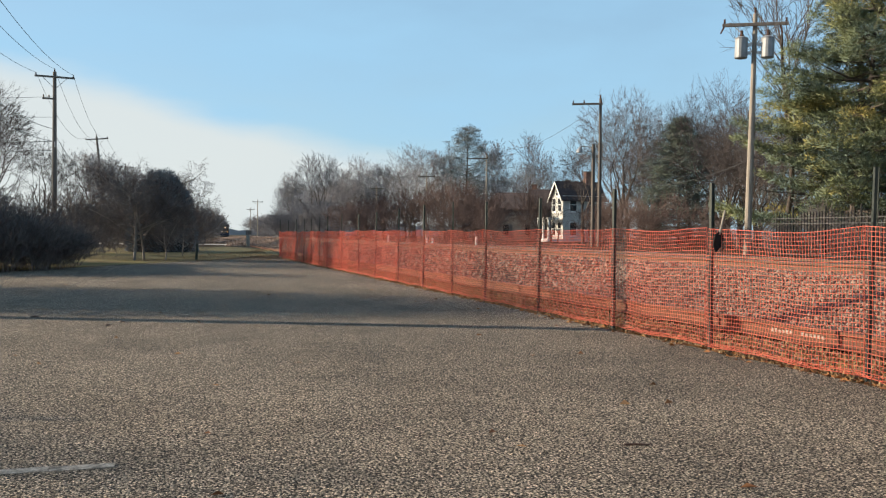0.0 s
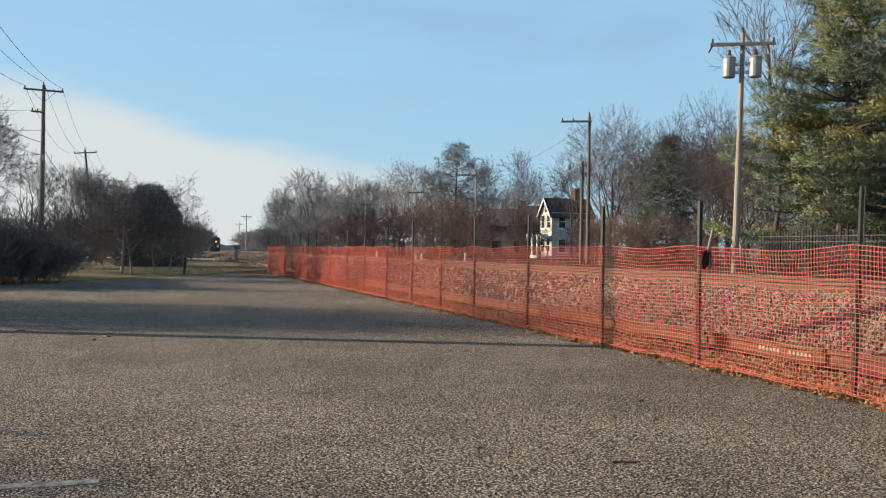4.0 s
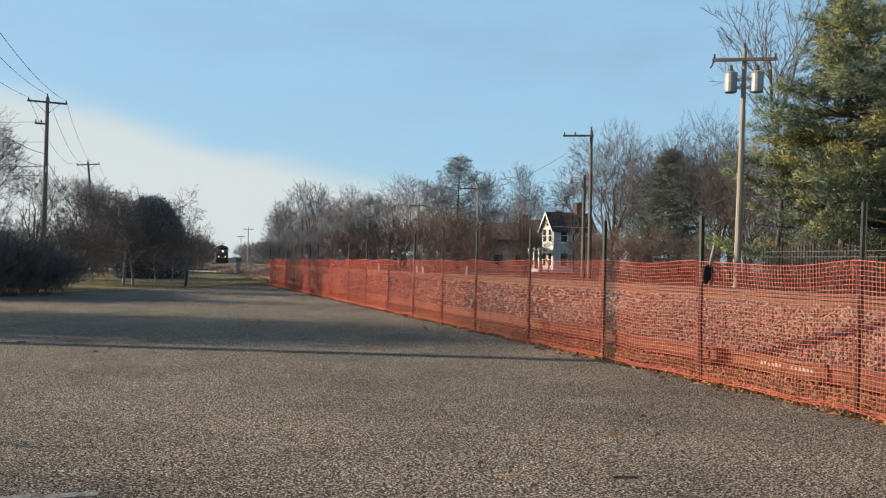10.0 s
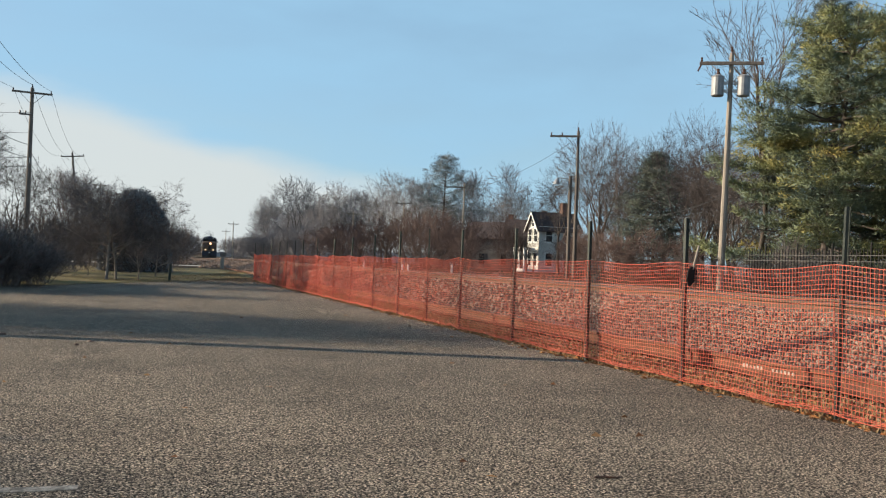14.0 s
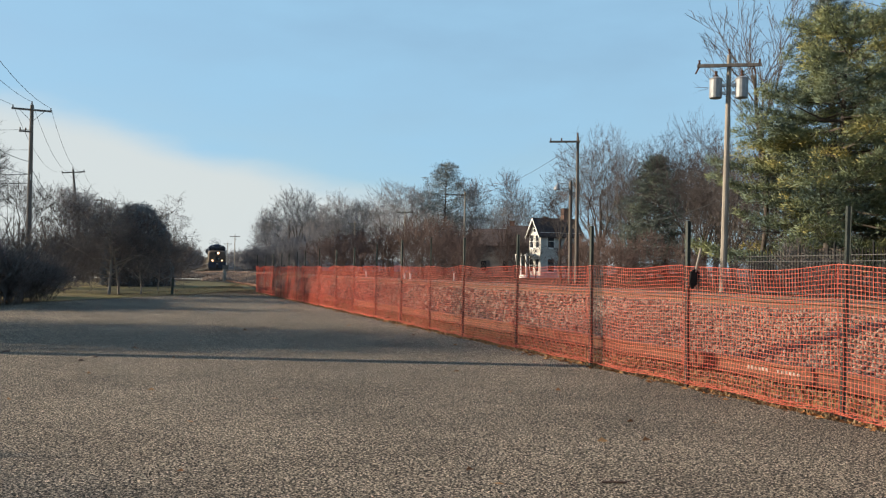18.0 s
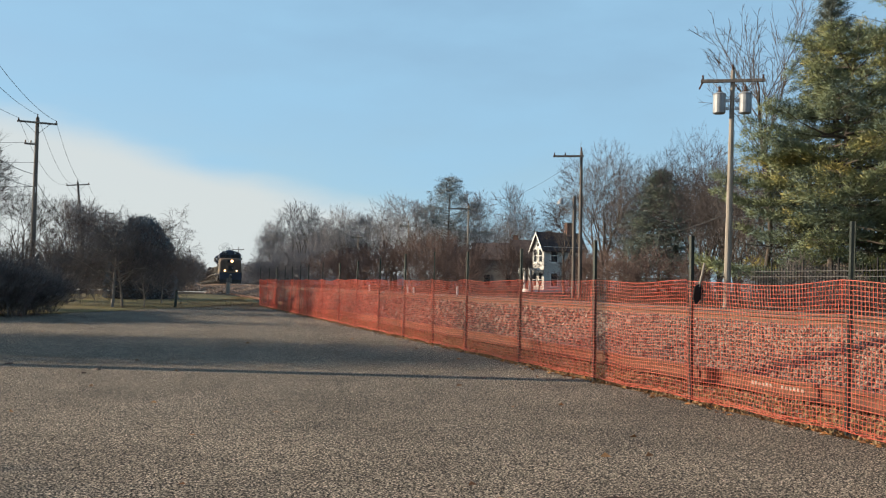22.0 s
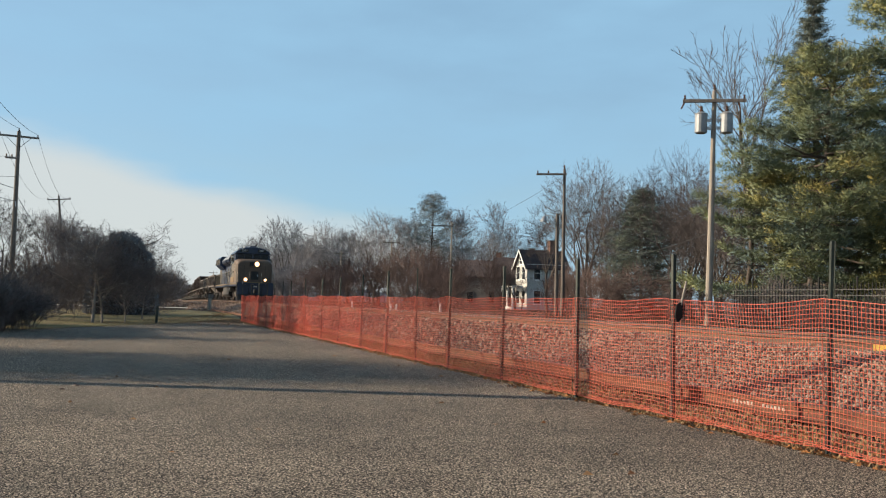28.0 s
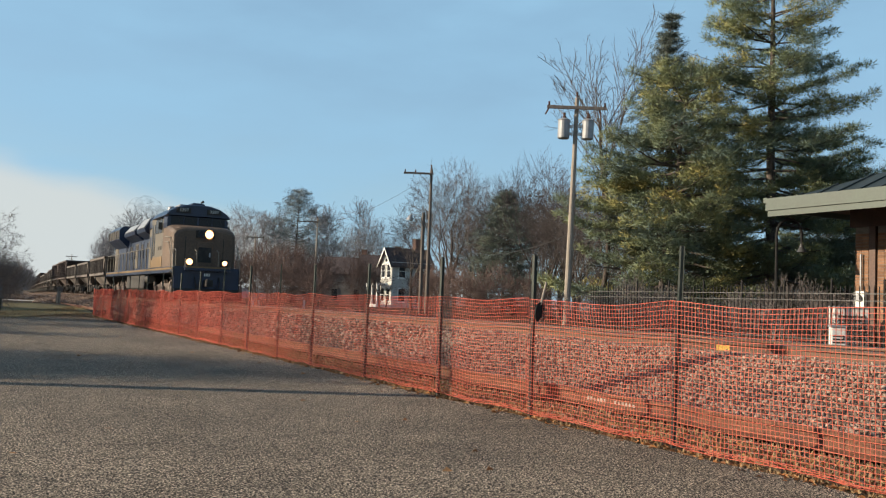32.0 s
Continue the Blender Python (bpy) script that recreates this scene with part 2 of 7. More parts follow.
let_through(M_NET, 0.28, (0.80, 0.17, 0.095))
M_POST = material("dark_green_steel_post", [(0.018, 0.026, 0.022), (0.04, 0.05, 0.042)], rough=0.6, metal=0.3, scale=6, grain=70, per_piece=0.2)
M_POLE = material("weathered_pole_wood", [(0.22, 0.19, 0.155), (0.36, 0.315, 0.265)], rough=0.9, scale=2.0, grain=25, stretch=(6, 6, 0.5), per_piece=0.15)
M_POLEDARK = material("dark_creosote_pole_wood", [(0.085, 0.072, 0.064), (0.17, 0.145, 0.125)], rough=0.9, scale=2.0, grain=25, stretch=(6, 6, 0.5), per_piece=0.15)
M_METAL = material("galvanised_steel", [(0.36, 0.37, 0.38), (0.5, 0.5, 0.5)], rough=0.5, metal=0.6, scale=5, grain=50, grain_amount=0.12)
M_CAN = material("grey_painted_steel", [(0.20, 0.21, 0.22), (0.29, 0.30, 0.31)], rough=0.45, metal=0.1, scale=3, grain=40, grain_amount=0.08)
M_PORC = material("brown_porcelain", [(0.06, 0.03, 0.02), (0.10, 0.05, 0.03)], rough=0.25, scale=8, grain=50, bump=0)
M_WIRE = material("black_cable", [(0.02, 0.02, 0.02), (0.03, 0.03, 0.03)], rough=0.6, bump=0)
M_BARK = material("grey_brown_bark", [(0.05, 0.04, 0.034), (0.115, 0.097, 0.083)], rough=0.95, scale=4, grain=30, stretch=(3, 3, 0.7), grain_amount=0.35, bump=0.6, spec=0.2)
M_TWIG = material("bare_grey_twigs", [(0.068, 0.057, 0.055), (0.13, 0.113, 0.108)], rough=0.95, scale=1.5, grain=8, bump=0, spec=0.15, per_piece=0.25)
M_TWIGRED = material("reddish_bare_twigs", [(0.098, 0.068, 0.061), (0.165, 0.122, 0.11)], rough=0.95, scale=1.2, grain=8, bump=0, spec=0.15, per_piece=0.25)
M_TWIGDARK = material("dark_bare_twigs", [(0.105, 0.09, 0.086), (0.185, 0.16, 0.15)], rough=0.95, scale=1.2, grain=8, bump=0, spec=0.15, per_piece=0.25)
M_PINE = leaf_material("pine_needles", [(0.10, 0.15, 0.145), (0.14, 0.19, 0.14), (0.21, 0.235, 0.115), (0.39, 0.32, 0.10)], coords_scale=0.34)
let_through(M_PINE, 0.16, (0.42, 0.46, 0.18))
M_SPRUCE = leaf_material("spruce_needles", [(0.08, 0.105, 0.10), (0.15, 0.165, 0.125)], coords_scale=0.8)
# far spruce: bluer and paler than M_SPRUCE, with distance haze in its colour
M_FARSPRUCE = leaf_material("haze_paled_spruce_needles", [(0.13, 0.155, 0.165), (0.19, 0.21, 0.21)], coords_scale=0.5)
M_YEW = leaf_material("evergreen_bush_leaves", [(0.095, 0.112, 0.13), (0.155, 0.165, 0.175)], coords_scale=1.2)
# bush core: the shade behind the leaves is put into this dark colour
M_DARKCORE = material("shaded_inner_twigs", [(0.035, 0.034, 0.034), (0.06, 0.056, 0.054)], rough=1.0, scale=4, spec=0.0)
M_BLUE = material("dark_blue_locomotive_paint", [(0.007, 0.015, 0.038), (0.012, 0.024, 0.056)], rough=0.36, spec=0.5, scale=1.5, grain=18, grain_amount=0.15, bump=0)
M_YELLOW = material("dusty_yellow_locomotive_paint", [(0.13, 0.08, 0.032), (0.19, 0.12, 0.05)], rough=0.5, scale=1.2, grain=15, grain_amount=0.12, bump=0)
M_CREAM = material("faded_cream_paint", [(0.075, 0.066, 0.052), (0.12, 0.104, 0.08)], rough=0.6, scale=2, grain=15, grain_amount=0.15, bump=0)
M_BLACK = material("grimy_black_steel", [(0.016, 0.015, 0.014), (0.045, 0.04, 0.035)], rough=0.75, metal=0.2, scale=3, grain=25)
M_WHEEL = material("worn_wheel_steel", [(0.08, 0.06, 0.05), (0.18, 0.15, 0.13)], rough=0.5, metal=0.6, scale=5, grain=30)
M_RAILING = material("pale_handrail_paint", [(0.13, 0.115, 0.09), (0.2, 0.18, 0.14)], rough=0.5, bump=0)
M_GLASSDARK = material("dark_window_glass", [(0.01, 0.012, 0.015), (0.02, 0.023, 0.028)], rough=0.25, spec=0.25, bump=0, scale=1)
M_HEADLIGHT = material("lit_headlight", [(1.0, 0.8, 0.5), (1.0, 0.85, 0.6)], rough=0.3, bump=0, emit=((1.0, 0.66, 0.40), 2.6))
M_DITCH = material("lit_ditch_light", [(1.0, 0.8, 0.5), (1.0, 0.85, 0.6)], rough=0.3, bump=0, emit=((1.0, 0.60, 0.34), 2.2))
M_NUMBER = material("white_lettering", [(0.55, 0.55, 0.53), (0.65, 0.65, 0.63)], rough=0.6, bump=0)
M_CARBROWN = material("rust_brown_car_paint", [(0.05, 0.036, 0.032), (0.09, 0.066, 0.056)], rough=0.8, scale=0.8, grain=10, grain_amount=0.3, stretch=(1, 1, 0.4))
M_CARGREY = material("dirty_grey_car_paint", [(0.07, 0.058, 0.05), (0.145, 0.125, 0.11)], rough=0.8, scale=0.8, grain=10, grain_amount=0.3, stretch=(1, 1, 0.4))
M_SIDING = material("white_clapboard_paint", [(0.42, 0.405, 0.375), (0.52, 0.505, 0.465)], rough=0.7, scale=1.5, grain=10, grain_amount=0.1)
M_SIDINGDARK = material("grey_brown_clapboard", [(0.10, 0.088, 0.08), (0.16, 0.142, 0.13)], rough=0.8, scale=1.5, grain=10, grain_amount=0.1)
M_ROOF = material("dark_asphalt_shingle", [(0.035, 0.024, 0.024), (0.065, 0.046, 0.044)], rough=0.95, scale=2, grain=15, grain_amount=0.3)
M_BRICKRED = material("red_chimney_brick", [(0.13, 0.07, 0.052), (0.19, 0.105, 0.08)], rough=0.9, scale=4, grain=30, per_piece=0.2)
M_BRICK = material("tan_orange_brick", [(0.17, 0.085, 0.045), (0.25, 0.135, 0.075)], rough=0.9, scale=4, grain=40, per_piece=0.25)
M_MORTAR = material("grey_mortar", [(0.15, 0.135, 0.115), (0.21, 0.19, 0.165)], rough=0.95, scale=10)
M_BROWNTRIM = material("dark_brown_wood_trim", [(0.055, 0.026, 0.016), (0.09, 0.045, 0.028)], rough=0.6, scale=3, grain=20)
M_METALROOF = material("dark_green_standing_seam", [(0.012, 0.019, 0.019), (0.02, 0.028, 0.028)], rough=0.55, metal=0.0, scale=1, grain=20, grain_amount=0.08, bump=0)
M_FASCIA = material("pale_sage_fascia_paint", [(0.052, 0.069, 0.056), (0.074, 0.096, 0.078)], rough=0.6, scale=2, grain=20, grain_amount=0.08)
M_IRON = material("black_iron_fence_paint", [(0.010, 0.010, 0.010), (0.02, 0.019, 0.018)], rough=0.75, spec=0.2, metal=0.0, scale=5, grain=40, bump=0)
# the hills' haze is painted in as a pale blue-grey base colour
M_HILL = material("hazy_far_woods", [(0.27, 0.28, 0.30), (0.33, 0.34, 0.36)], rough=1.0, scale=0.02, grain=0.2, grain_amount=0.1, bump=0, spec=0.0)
M_DEADLEAF = island_material("fallen_leaves", [(0.24, 0.095, 0.034), (0.37, 0.165, 0.06), (0.16, 0.07, 0.03), (0.44, 0.24, 0.10)])
M_WHITE = material("weathered_white_paint", [(0.6, 0.6, 0.57), (0.75, 0.74, 0.7)], rough=0.7, scale=4, grain=30, grain_amount=0.15)
M_CONCRETE = material("pale_gravel_road", [(0.3, 0.28, 0.24), (0.42, 0.4, 0.36)], rough=0.95, scale=1.0, grain=20, grain_amount=0.3)
M_TAG = material("yellow_rail_tag", [(0.42, 0.25, 0.03), (0.52, 0.33, 0.05)], rough=0.6, bump=0)
# glows as the orange glare around the lit lamps
M_GLOW = material("warm_lamp_halo", [(0.9, 0.5, 0.2), (0.9, 0.55, 0.25)], rough=0.3, bump=0, emit=((1.0, 0.45, 0.15), 1.8))
M_MARK = material("faded_paint_marking", [(0.34, 0.29, 0.24), (0.46, 0.4, 0.34)], rough=0.8, scale=20, bump=0)
# the locomotive's yellow made darker, so the nose's shade sits in the colour
M_NOSE = material("shade_darkened_nose_paint", [(0.085, 0.053, 0.033), (0.12, 0.078, 0.05)], rough=0.6, scale=1.0, grain=12, grain_amount=0.2, bump=0)
# twigs of the far woods: distance haze put into a paler, greyer colour
M_TWIGHAZE = material("haze_paled_twigs", [(0.17, 0.163, 0.172), (0.26, 0.25, 0.258)], rough=0.95, scale=0.5, grain=4, bump=0, spec=0.1, per_piece=0.2)
M_BARKPALE = material("smooth_pale_bark", [(0.17, 0.145, 0.125), (0.28, 0.245, 0.215)], rough=0.9, scale=6, grain=40, stretch=(2, 2, 0.6))
M_IRONRAIL = material("grey_iron_paint", [(0.03, 0.03, 0.03), (0.07, 0.07, 0.07)], rough=0.5, metal=0.3, scale=5, grain=40, bump=0)


def smoke_material():
    """Thin dark diesel smoke, uneven and nearly clear."""
    m = bpy.data.materials.new("thin_diesel_smoke")
    m.use_nodes = True
    nt = m.node_tree
    b = nt.nodes["Principled BSDF"]
    b.inputs["Base Color"].default_value = (0.12, 0.12, 0.125, 1)
    b.inputs["Roughness"].default_value = 1.0
    b.inputs["Specular IOR Level"].default_value = 0.0
    co, t, r = nt.nodes.new("ShaderNodeTexCoord"), nt.nodes.new("ShaderNodeTexNoise"), nt.nodes.new("ShaderNodeMapRange")
    nt.links.new(co.outputs["Object"], t.inputs["Vector"])
    t.inputs["Scale"].default_value, t.inputs["Detail"].default_value = 2.2, 6.0
    nt.links.new(t.outputs["Fac"], r.inputs["Value"])
    for key, v in (("From Min", 0.45), ("From Max", 0.8), ("To Min", 0.0), ("To Max", 0.3)):
        r.inputs[key].default_value = v
    nt.links.new(r.outputs[0], b.inputs["Alpha"])
    return m


M_SMOKE = smoke_material()

# ---- building tools ----
class Mass:
    """Gathers vertices and faces of one mesh."""

    def __init__(self):
        self.v, self.f = [], []

    def add(self, verts, faces):
        k = len(self.v)
        self.v += [tuple(p) for p in verts]
        self.f += [tuple(i + k for i in f) for f in faces]
        return self

    def box(self, x0, x1, y0, y1, z0, z1, bevel=0.0):
        """A box, its upright and top edges cut by bevel."""
        if not bevel:
            v = [(x, y, z) for z in (z0, z1) for x, y in ((x0, y0), (x1, y0), (x1, y1), (x0, y1))]
            return self.add(v, [(3, 2, 1, 0), (4, 5, 6, 7), (0, 1, 5, 4), (1, 2, 6, 5), (2, 3, 7, 6), (3, 0, 4, 7)])
        b = bevel

        def ring(i, z):
            return [(x0 + b + i, y0 + i, z), (x1 - b - i, y0 + i, z), (x1 - i, y0 + b + i, z), (x1 - i, y1 - b - i, z),
                    (x1 - b - i, y1 - i, z), (x0 + b + i, y1 - i, z), (x0 + i, y1 - b - i, z), (x0 + i, y0 + b + i, z)]
        return self.rings([ring(0, z0), ring(0, z1 - b), ring(b, z1)])

    def rings(self, rings, cap=True):
        """A skin over closed rings of equal count."""
        n, v = len(rings[0]), [p for r in rings for p in r]
        f = [(k * n + i, k * n + (i + 1) % n, (k + 1) * n + (i + 1) % n, (k + 1) * n + i) for k in range(len(rings) - 1) for i in range(n)]
        if cap:
            f += [tuple(reversed(range(n))), tuple(range((len(rings) - 1) * n, len(rings) * n))]
        return self.add(v, f)

    def tube(self, points, radii, sides=6, cap=True):
        """A round tube through points."""
        pts = [Vector(p) for p in points]
        if not hasattr(radii, "__len__"):
            radii = [radii] * len(pts)
        rings, side = [], None
        for k, p in enumerate(pts):
            d = (pts[min(k + 1, len(pts) - 1)] - pts[max(k - 1, 0)]).normalized()
            if side is None:
                side = d.orthogonal().normalized()
            side = (side - d * side.dot(d))
            side = side.normalized() if side.length > 1e-6 else d.orthogonal().normalized()
            up = d.cross(side)
            rings.append([p + radii[k] * (math.cos(a) * side + math.sin(a) * up) for a in (2 * math.pi * i / sides for i in range(sides))])
        return self.rings(rings, cap)

    def disc(self, centre, axis, r0, r1, h, sides=16):
        """A short cylinder or cone from centre along axis."""
        c, a = Vector(centre), Vector(axis).normalized()
        return self.tube([c, c + a * h], [r0, r1], sides)

    def prism(self, outline, axis, a, b):
        """An outline of (u, v) drawn out from a to b along axis: x takes (y, z), y takes (x, z), z takes (x, y)."""
        put = {"x": lambda u, v, s: (s, u, v), "y": lambda u, v, s: (u, s, v), "z": lambda u, v, s: (u, v, s)}[axis]
        return self.rings([[put(u, v, s) for u, v in outline] for s in (a, b)])

    def mesh(self, name, mat, smooth=False):
        m = bpy.data.meshes.new(name)
        m.from_pydata(self.v, [], self.f)
        if smooth:
            m.polygons.foreach_set("use_smooth", [True] * len(m.polygons))
        m.materials.append(mat)
        m.update()
        return m


def part(name, shape, mat, parent, label="", at=None, smooth=False, kind=""):
    """One mesh object under a thing or under a part. shape: a Mass, or a mesh to share."""
    data = shape.mesh(name, mat, smooth) if isinstance(shape, Mass) else shape
    ob = new(name, data)
    ob.parent = parent
    if at is not None:
        ob.matrix_basis = at
    return tagged(ob, label=label, kind=kind)


def thing(name, at, label, category, group="", kind=""):
    ob = new(name)
    ob.empty_display_size = 0.2
    ob.matrix_basis = at
    return tagged(ob, label, category, group, kind)


def solid(name, shape, mat, at, label, category="", group="", kind="", smooth=False):
    ob = new(name, shape.mesh(name, mat, smooth) if isinstance(shape, Mass) else shape)
    ob.matrix_basis = at
    return tagged(ob, label, category, group, kind)


I4 = Matrix.Identity(4)

# ---- the lie of the land ----
TRACK = [(-400, 9.95, 0.77), (0, 9.95, 0.77), (52, 10.05, 0.77), (76, 10.52, 0.77), (110, 11.3, 0.74), (144, 12.6, 0.60), (196, 15.1, 0.3),
         (230, 17.0, 0.1), (290, 19.7, -0.25), (330, 21.6, -0.4), (420, 26.5, -0.6), (700, 46.0, -0.6)]
FENCE_X = 5.33


def track_at(y):
    """The middle of the track at rail-top height."""
    ys = [p[0] for p in TRACK]
    k = max(1, min(len(TRACK) - 3, next((i for i, v in enumerate(ys) if v > y), len(ys) - 1) - 1))
    # a smooth curve through the neighbours
    out = []
    for c in (1, 2):
        p0, p1, p2, p3 = (TRACK[k + d] for d in (-1, 0, 1, 2))
        m1 = (p2[c] - p0[c]) / (p2[0] - p0[0])
        m2 = (p3[c] - p1[c]) / (p3[0] - p1[0])
        h = p2[0] - p1[0]
        u = min(1.0, max(0.0, (y - p1[0]) / h))
        out.append((2 * u**3 - 3 * u**2 + 1) * p1[c] + (u**3 - 2 * u**2 + u) * h * m1 + (3 * u**2 - 2 * u**3) * p2[c] + (u**3 - u**2) * h * m2)
    return Vector((out[0], y, out[1]))


def smooth_step(a, b, x):
    u = min(1.0, max(0.0, (x - a) / (b - a)))
    return u * u * (3 - 2 * u)


def ground_z(x, y):
    """Height of the open ground: level by the lot, a little higher past the railway, falling away slowly far ahead."""
    t = track_at(y)
    far = t.z - 0.77
    right = smooth_step(t.x - 2.5, t.x + 3.0, x)
    z = -0.03 + 0.48 * right + far * smooth_step(-60, -5, x - t.x) * 1.0
    lawn = smooth_step(34, 52, y - 1.9 * min(0, x)) * (1 - right)
    z += 0.12 * lawn
    z += 0.05 * (noise.noise((x * 0.11, y * 0.11, 0.3))) * smooth_step(20, 45, abs(y) + abs(x - 3) * 0.4)
    return z

# ---- ground, lot, railway ----
def make_ground():
    def axis(a, b, near, step):
        out, v = [], near
        grow = step
        while v < b:
            out.append(v)
            v += grow
            grow *= 1.06 if v > 60 else 1.0
        out.append(b)
        down, v, grow = [], near - step, step
        while v > a:
            down.append(v)
            v -= grow
            grow *= 1.12
        return [a] + down[::-1] + out
    xs, ys = axis(-2500, 2500, -20, 1.5), axis(-800, 3500, -10, 1.5)
    g = Mass()
    g.v = [(x, y, ground_z(x, y)) for y in ys for x in xs]
    n = len(xs)
    g.f = [(j * n + i, j * n + i + 1, (j + 1) * n + i + 1, (j + 1) * n + i) for j in range(len(ys) - 1) for i in range(n - 1)]
    solid("ground", g, M_GRASS, I4, "dry brown winter grass and bare soil", "ground", kind="structure", smooth=True)


LOT = [(-60, -40), (FENCE_X - 0.12, -40), (FENCE_X - 0.1, 10), (FENCE_X - 0.06, 43.9), (3.4, 41.0), (1.4, 37.6), (-2.0, 31.6), (-4.2, 27.4), (-8.5, 17.5), (-60, 11)]


def make_lot():
    m = Mass()
    rag = []
    r = random.Random(4)
    for (x0, y0), (x1, y1) in zip(LOT, LOT[1:] + LOT[:1]):
        steps = max(1, int(math.hypot(x1 - x0, y1 - y0) / 0.35)) if max(y0, y1) > 0 else 1
        for k in range(steps):
            u = k / steps
            rag.append((x0 + (x1 - x0) * u + (r.uniform(-0.05, 0.05) if k else 0), y0 + (y1 - y0) * u + (r.uniform(-0.06, 0.06) if k else 0)))
    m.rings([[(x, y, -0.12) for x, y in rag], [(x, y, 0.0) for x, y in rag]])
    lot = solid("parking_lot_pavement", m, M_ASPHALT, I4, "worn grey-brown chip-sealed asphalt parking lot", "pavement", kind="structure")
    line = Mass()
    for k in range(9):
        y = 4.715 - 0.0085 * k
        line.box(-2.9 + k * 0.30, -2.9 + (k + 1) * 0.30 - 0.004 * (k % 3), y - 0.04 + 0.05 * 0, y + 0.045, 0.0005, 0.004)
    tagged(part("painted_line", line, M_LINE, lot, "worn white parking line"), kind="structure")


def make_lot_scraps():
    """A few pale scraps and dark clods lying on the asphalt."""
    r = random.Random(44)
    for k in range(9):
        x, y = r.uniform(-2.0, 4.2), r.uniform(11.0, 32.0)
        w = r.uniform(0.025, 0.05) * (1.6 if y > 20 else 1.0)
        pale = k % 3 == 0
        m = Mass().rings([[(w * q * math.cos(a) * (1 + 0.3 * math.sin(3 * a + k)), w * q * 0.6 * math.sin(a), z) for a in (0.785 * i for i in range(8))] for q, z in ((1.0, 0.001), (0.9, 0.004 if pale else 0.014), (0.4, 0.007 if pale else 0.022))])
        solid("paper_scrap" if pale else "clod", m, M_MARK if pale else M_BROWNTRIM, pose(x, y, 0.0, rz=r.uniform(0, 180)),
              "flattened pale paper scrap on the asphalt" if pale else "small dark clod of dirt on the asphalt", "litter" if pale else "clod", "scraps on the lot")


def make_lawn():
    m = Mass()
    pts = [(1.6, 38.2), (-1.8, 32.2), (-3.8, 28.3), (-14, 25.3), (-30, 30), (-30, 58), (-2, 60), (4.5, 66), (6.4, 60), (5.6, 44.6), (3.5, 41.7)]
    rows = []
    # a strip of lawn laid as a fine sheet a little above the ground
    step = 0.8
    ys = [25 + step * k for k in range(54)]
    for y in ys:
        xs = []
        for (x0, y0), (x1, y1) in zip(pts, pts[1:] + pts[:1]):
            if (y0 <= y) != (y1 <= y):
                xs.append(x0 + (x1 - x0) * (y - y0) / (y1 - y0))
        if len(xs) >= 2:
            rows.append((y, min(xs), max(xs)))
    n = 30
    for y, a, b in rows:
        m.v += [(a + (b - a) * i / n, y, ground_z(a + (b - a) * i / n, y) + 0.035 + 0.02 * noise.noise((i * 0.7, y, 0))) for i in range(n + 1)]
    m.f = [(j * (n + 1) + i, j * (n + 1) + i + 1, (j + 1) * (n + 1) + i + 1, (j + 1) * (n + 1) + i) for j in range(len(rows) - 1) for i in range(n)]
    solid("lawn", m, M_LAWN, I4, "thin yellow-green dormant lawn beside the lot", "lawn", kind="structure", smooth=True)


def rail_outline(h=0.18):
    k = h / 0.18
    half = [(0.07, 0.0), (0.07, 0.012), (0.012, 0.03), (0.009, 0.125), (0.036, 0.14), (0.036, 0.172), (0.028, 0.18)]
    return [(a * k, b * k) for a, b in half] + [(-a * k, b * k) for a, b in reversed(half)]


def sweep_rail(ys, offset, drop=0.0):
    m, out = Mass(), rail_outline()
    rings = []
    for y in ys:
        c = track_at(y)
        d = (track_at(y + 1) - track_at(y - 1)).normalized()
        side = Vector((d.y, -d.x, 0)).normalized()
        rings.append([c + side * (offset + u) + Vector((0, 0, v - 0.18 - drop)) for u, v in out])
    return m.rings(rings)


TRACK_YS = [-60, -30, -10, 0] + [10 * k for k in range(1, 34)] + [380, 440, 520, 600, 690]


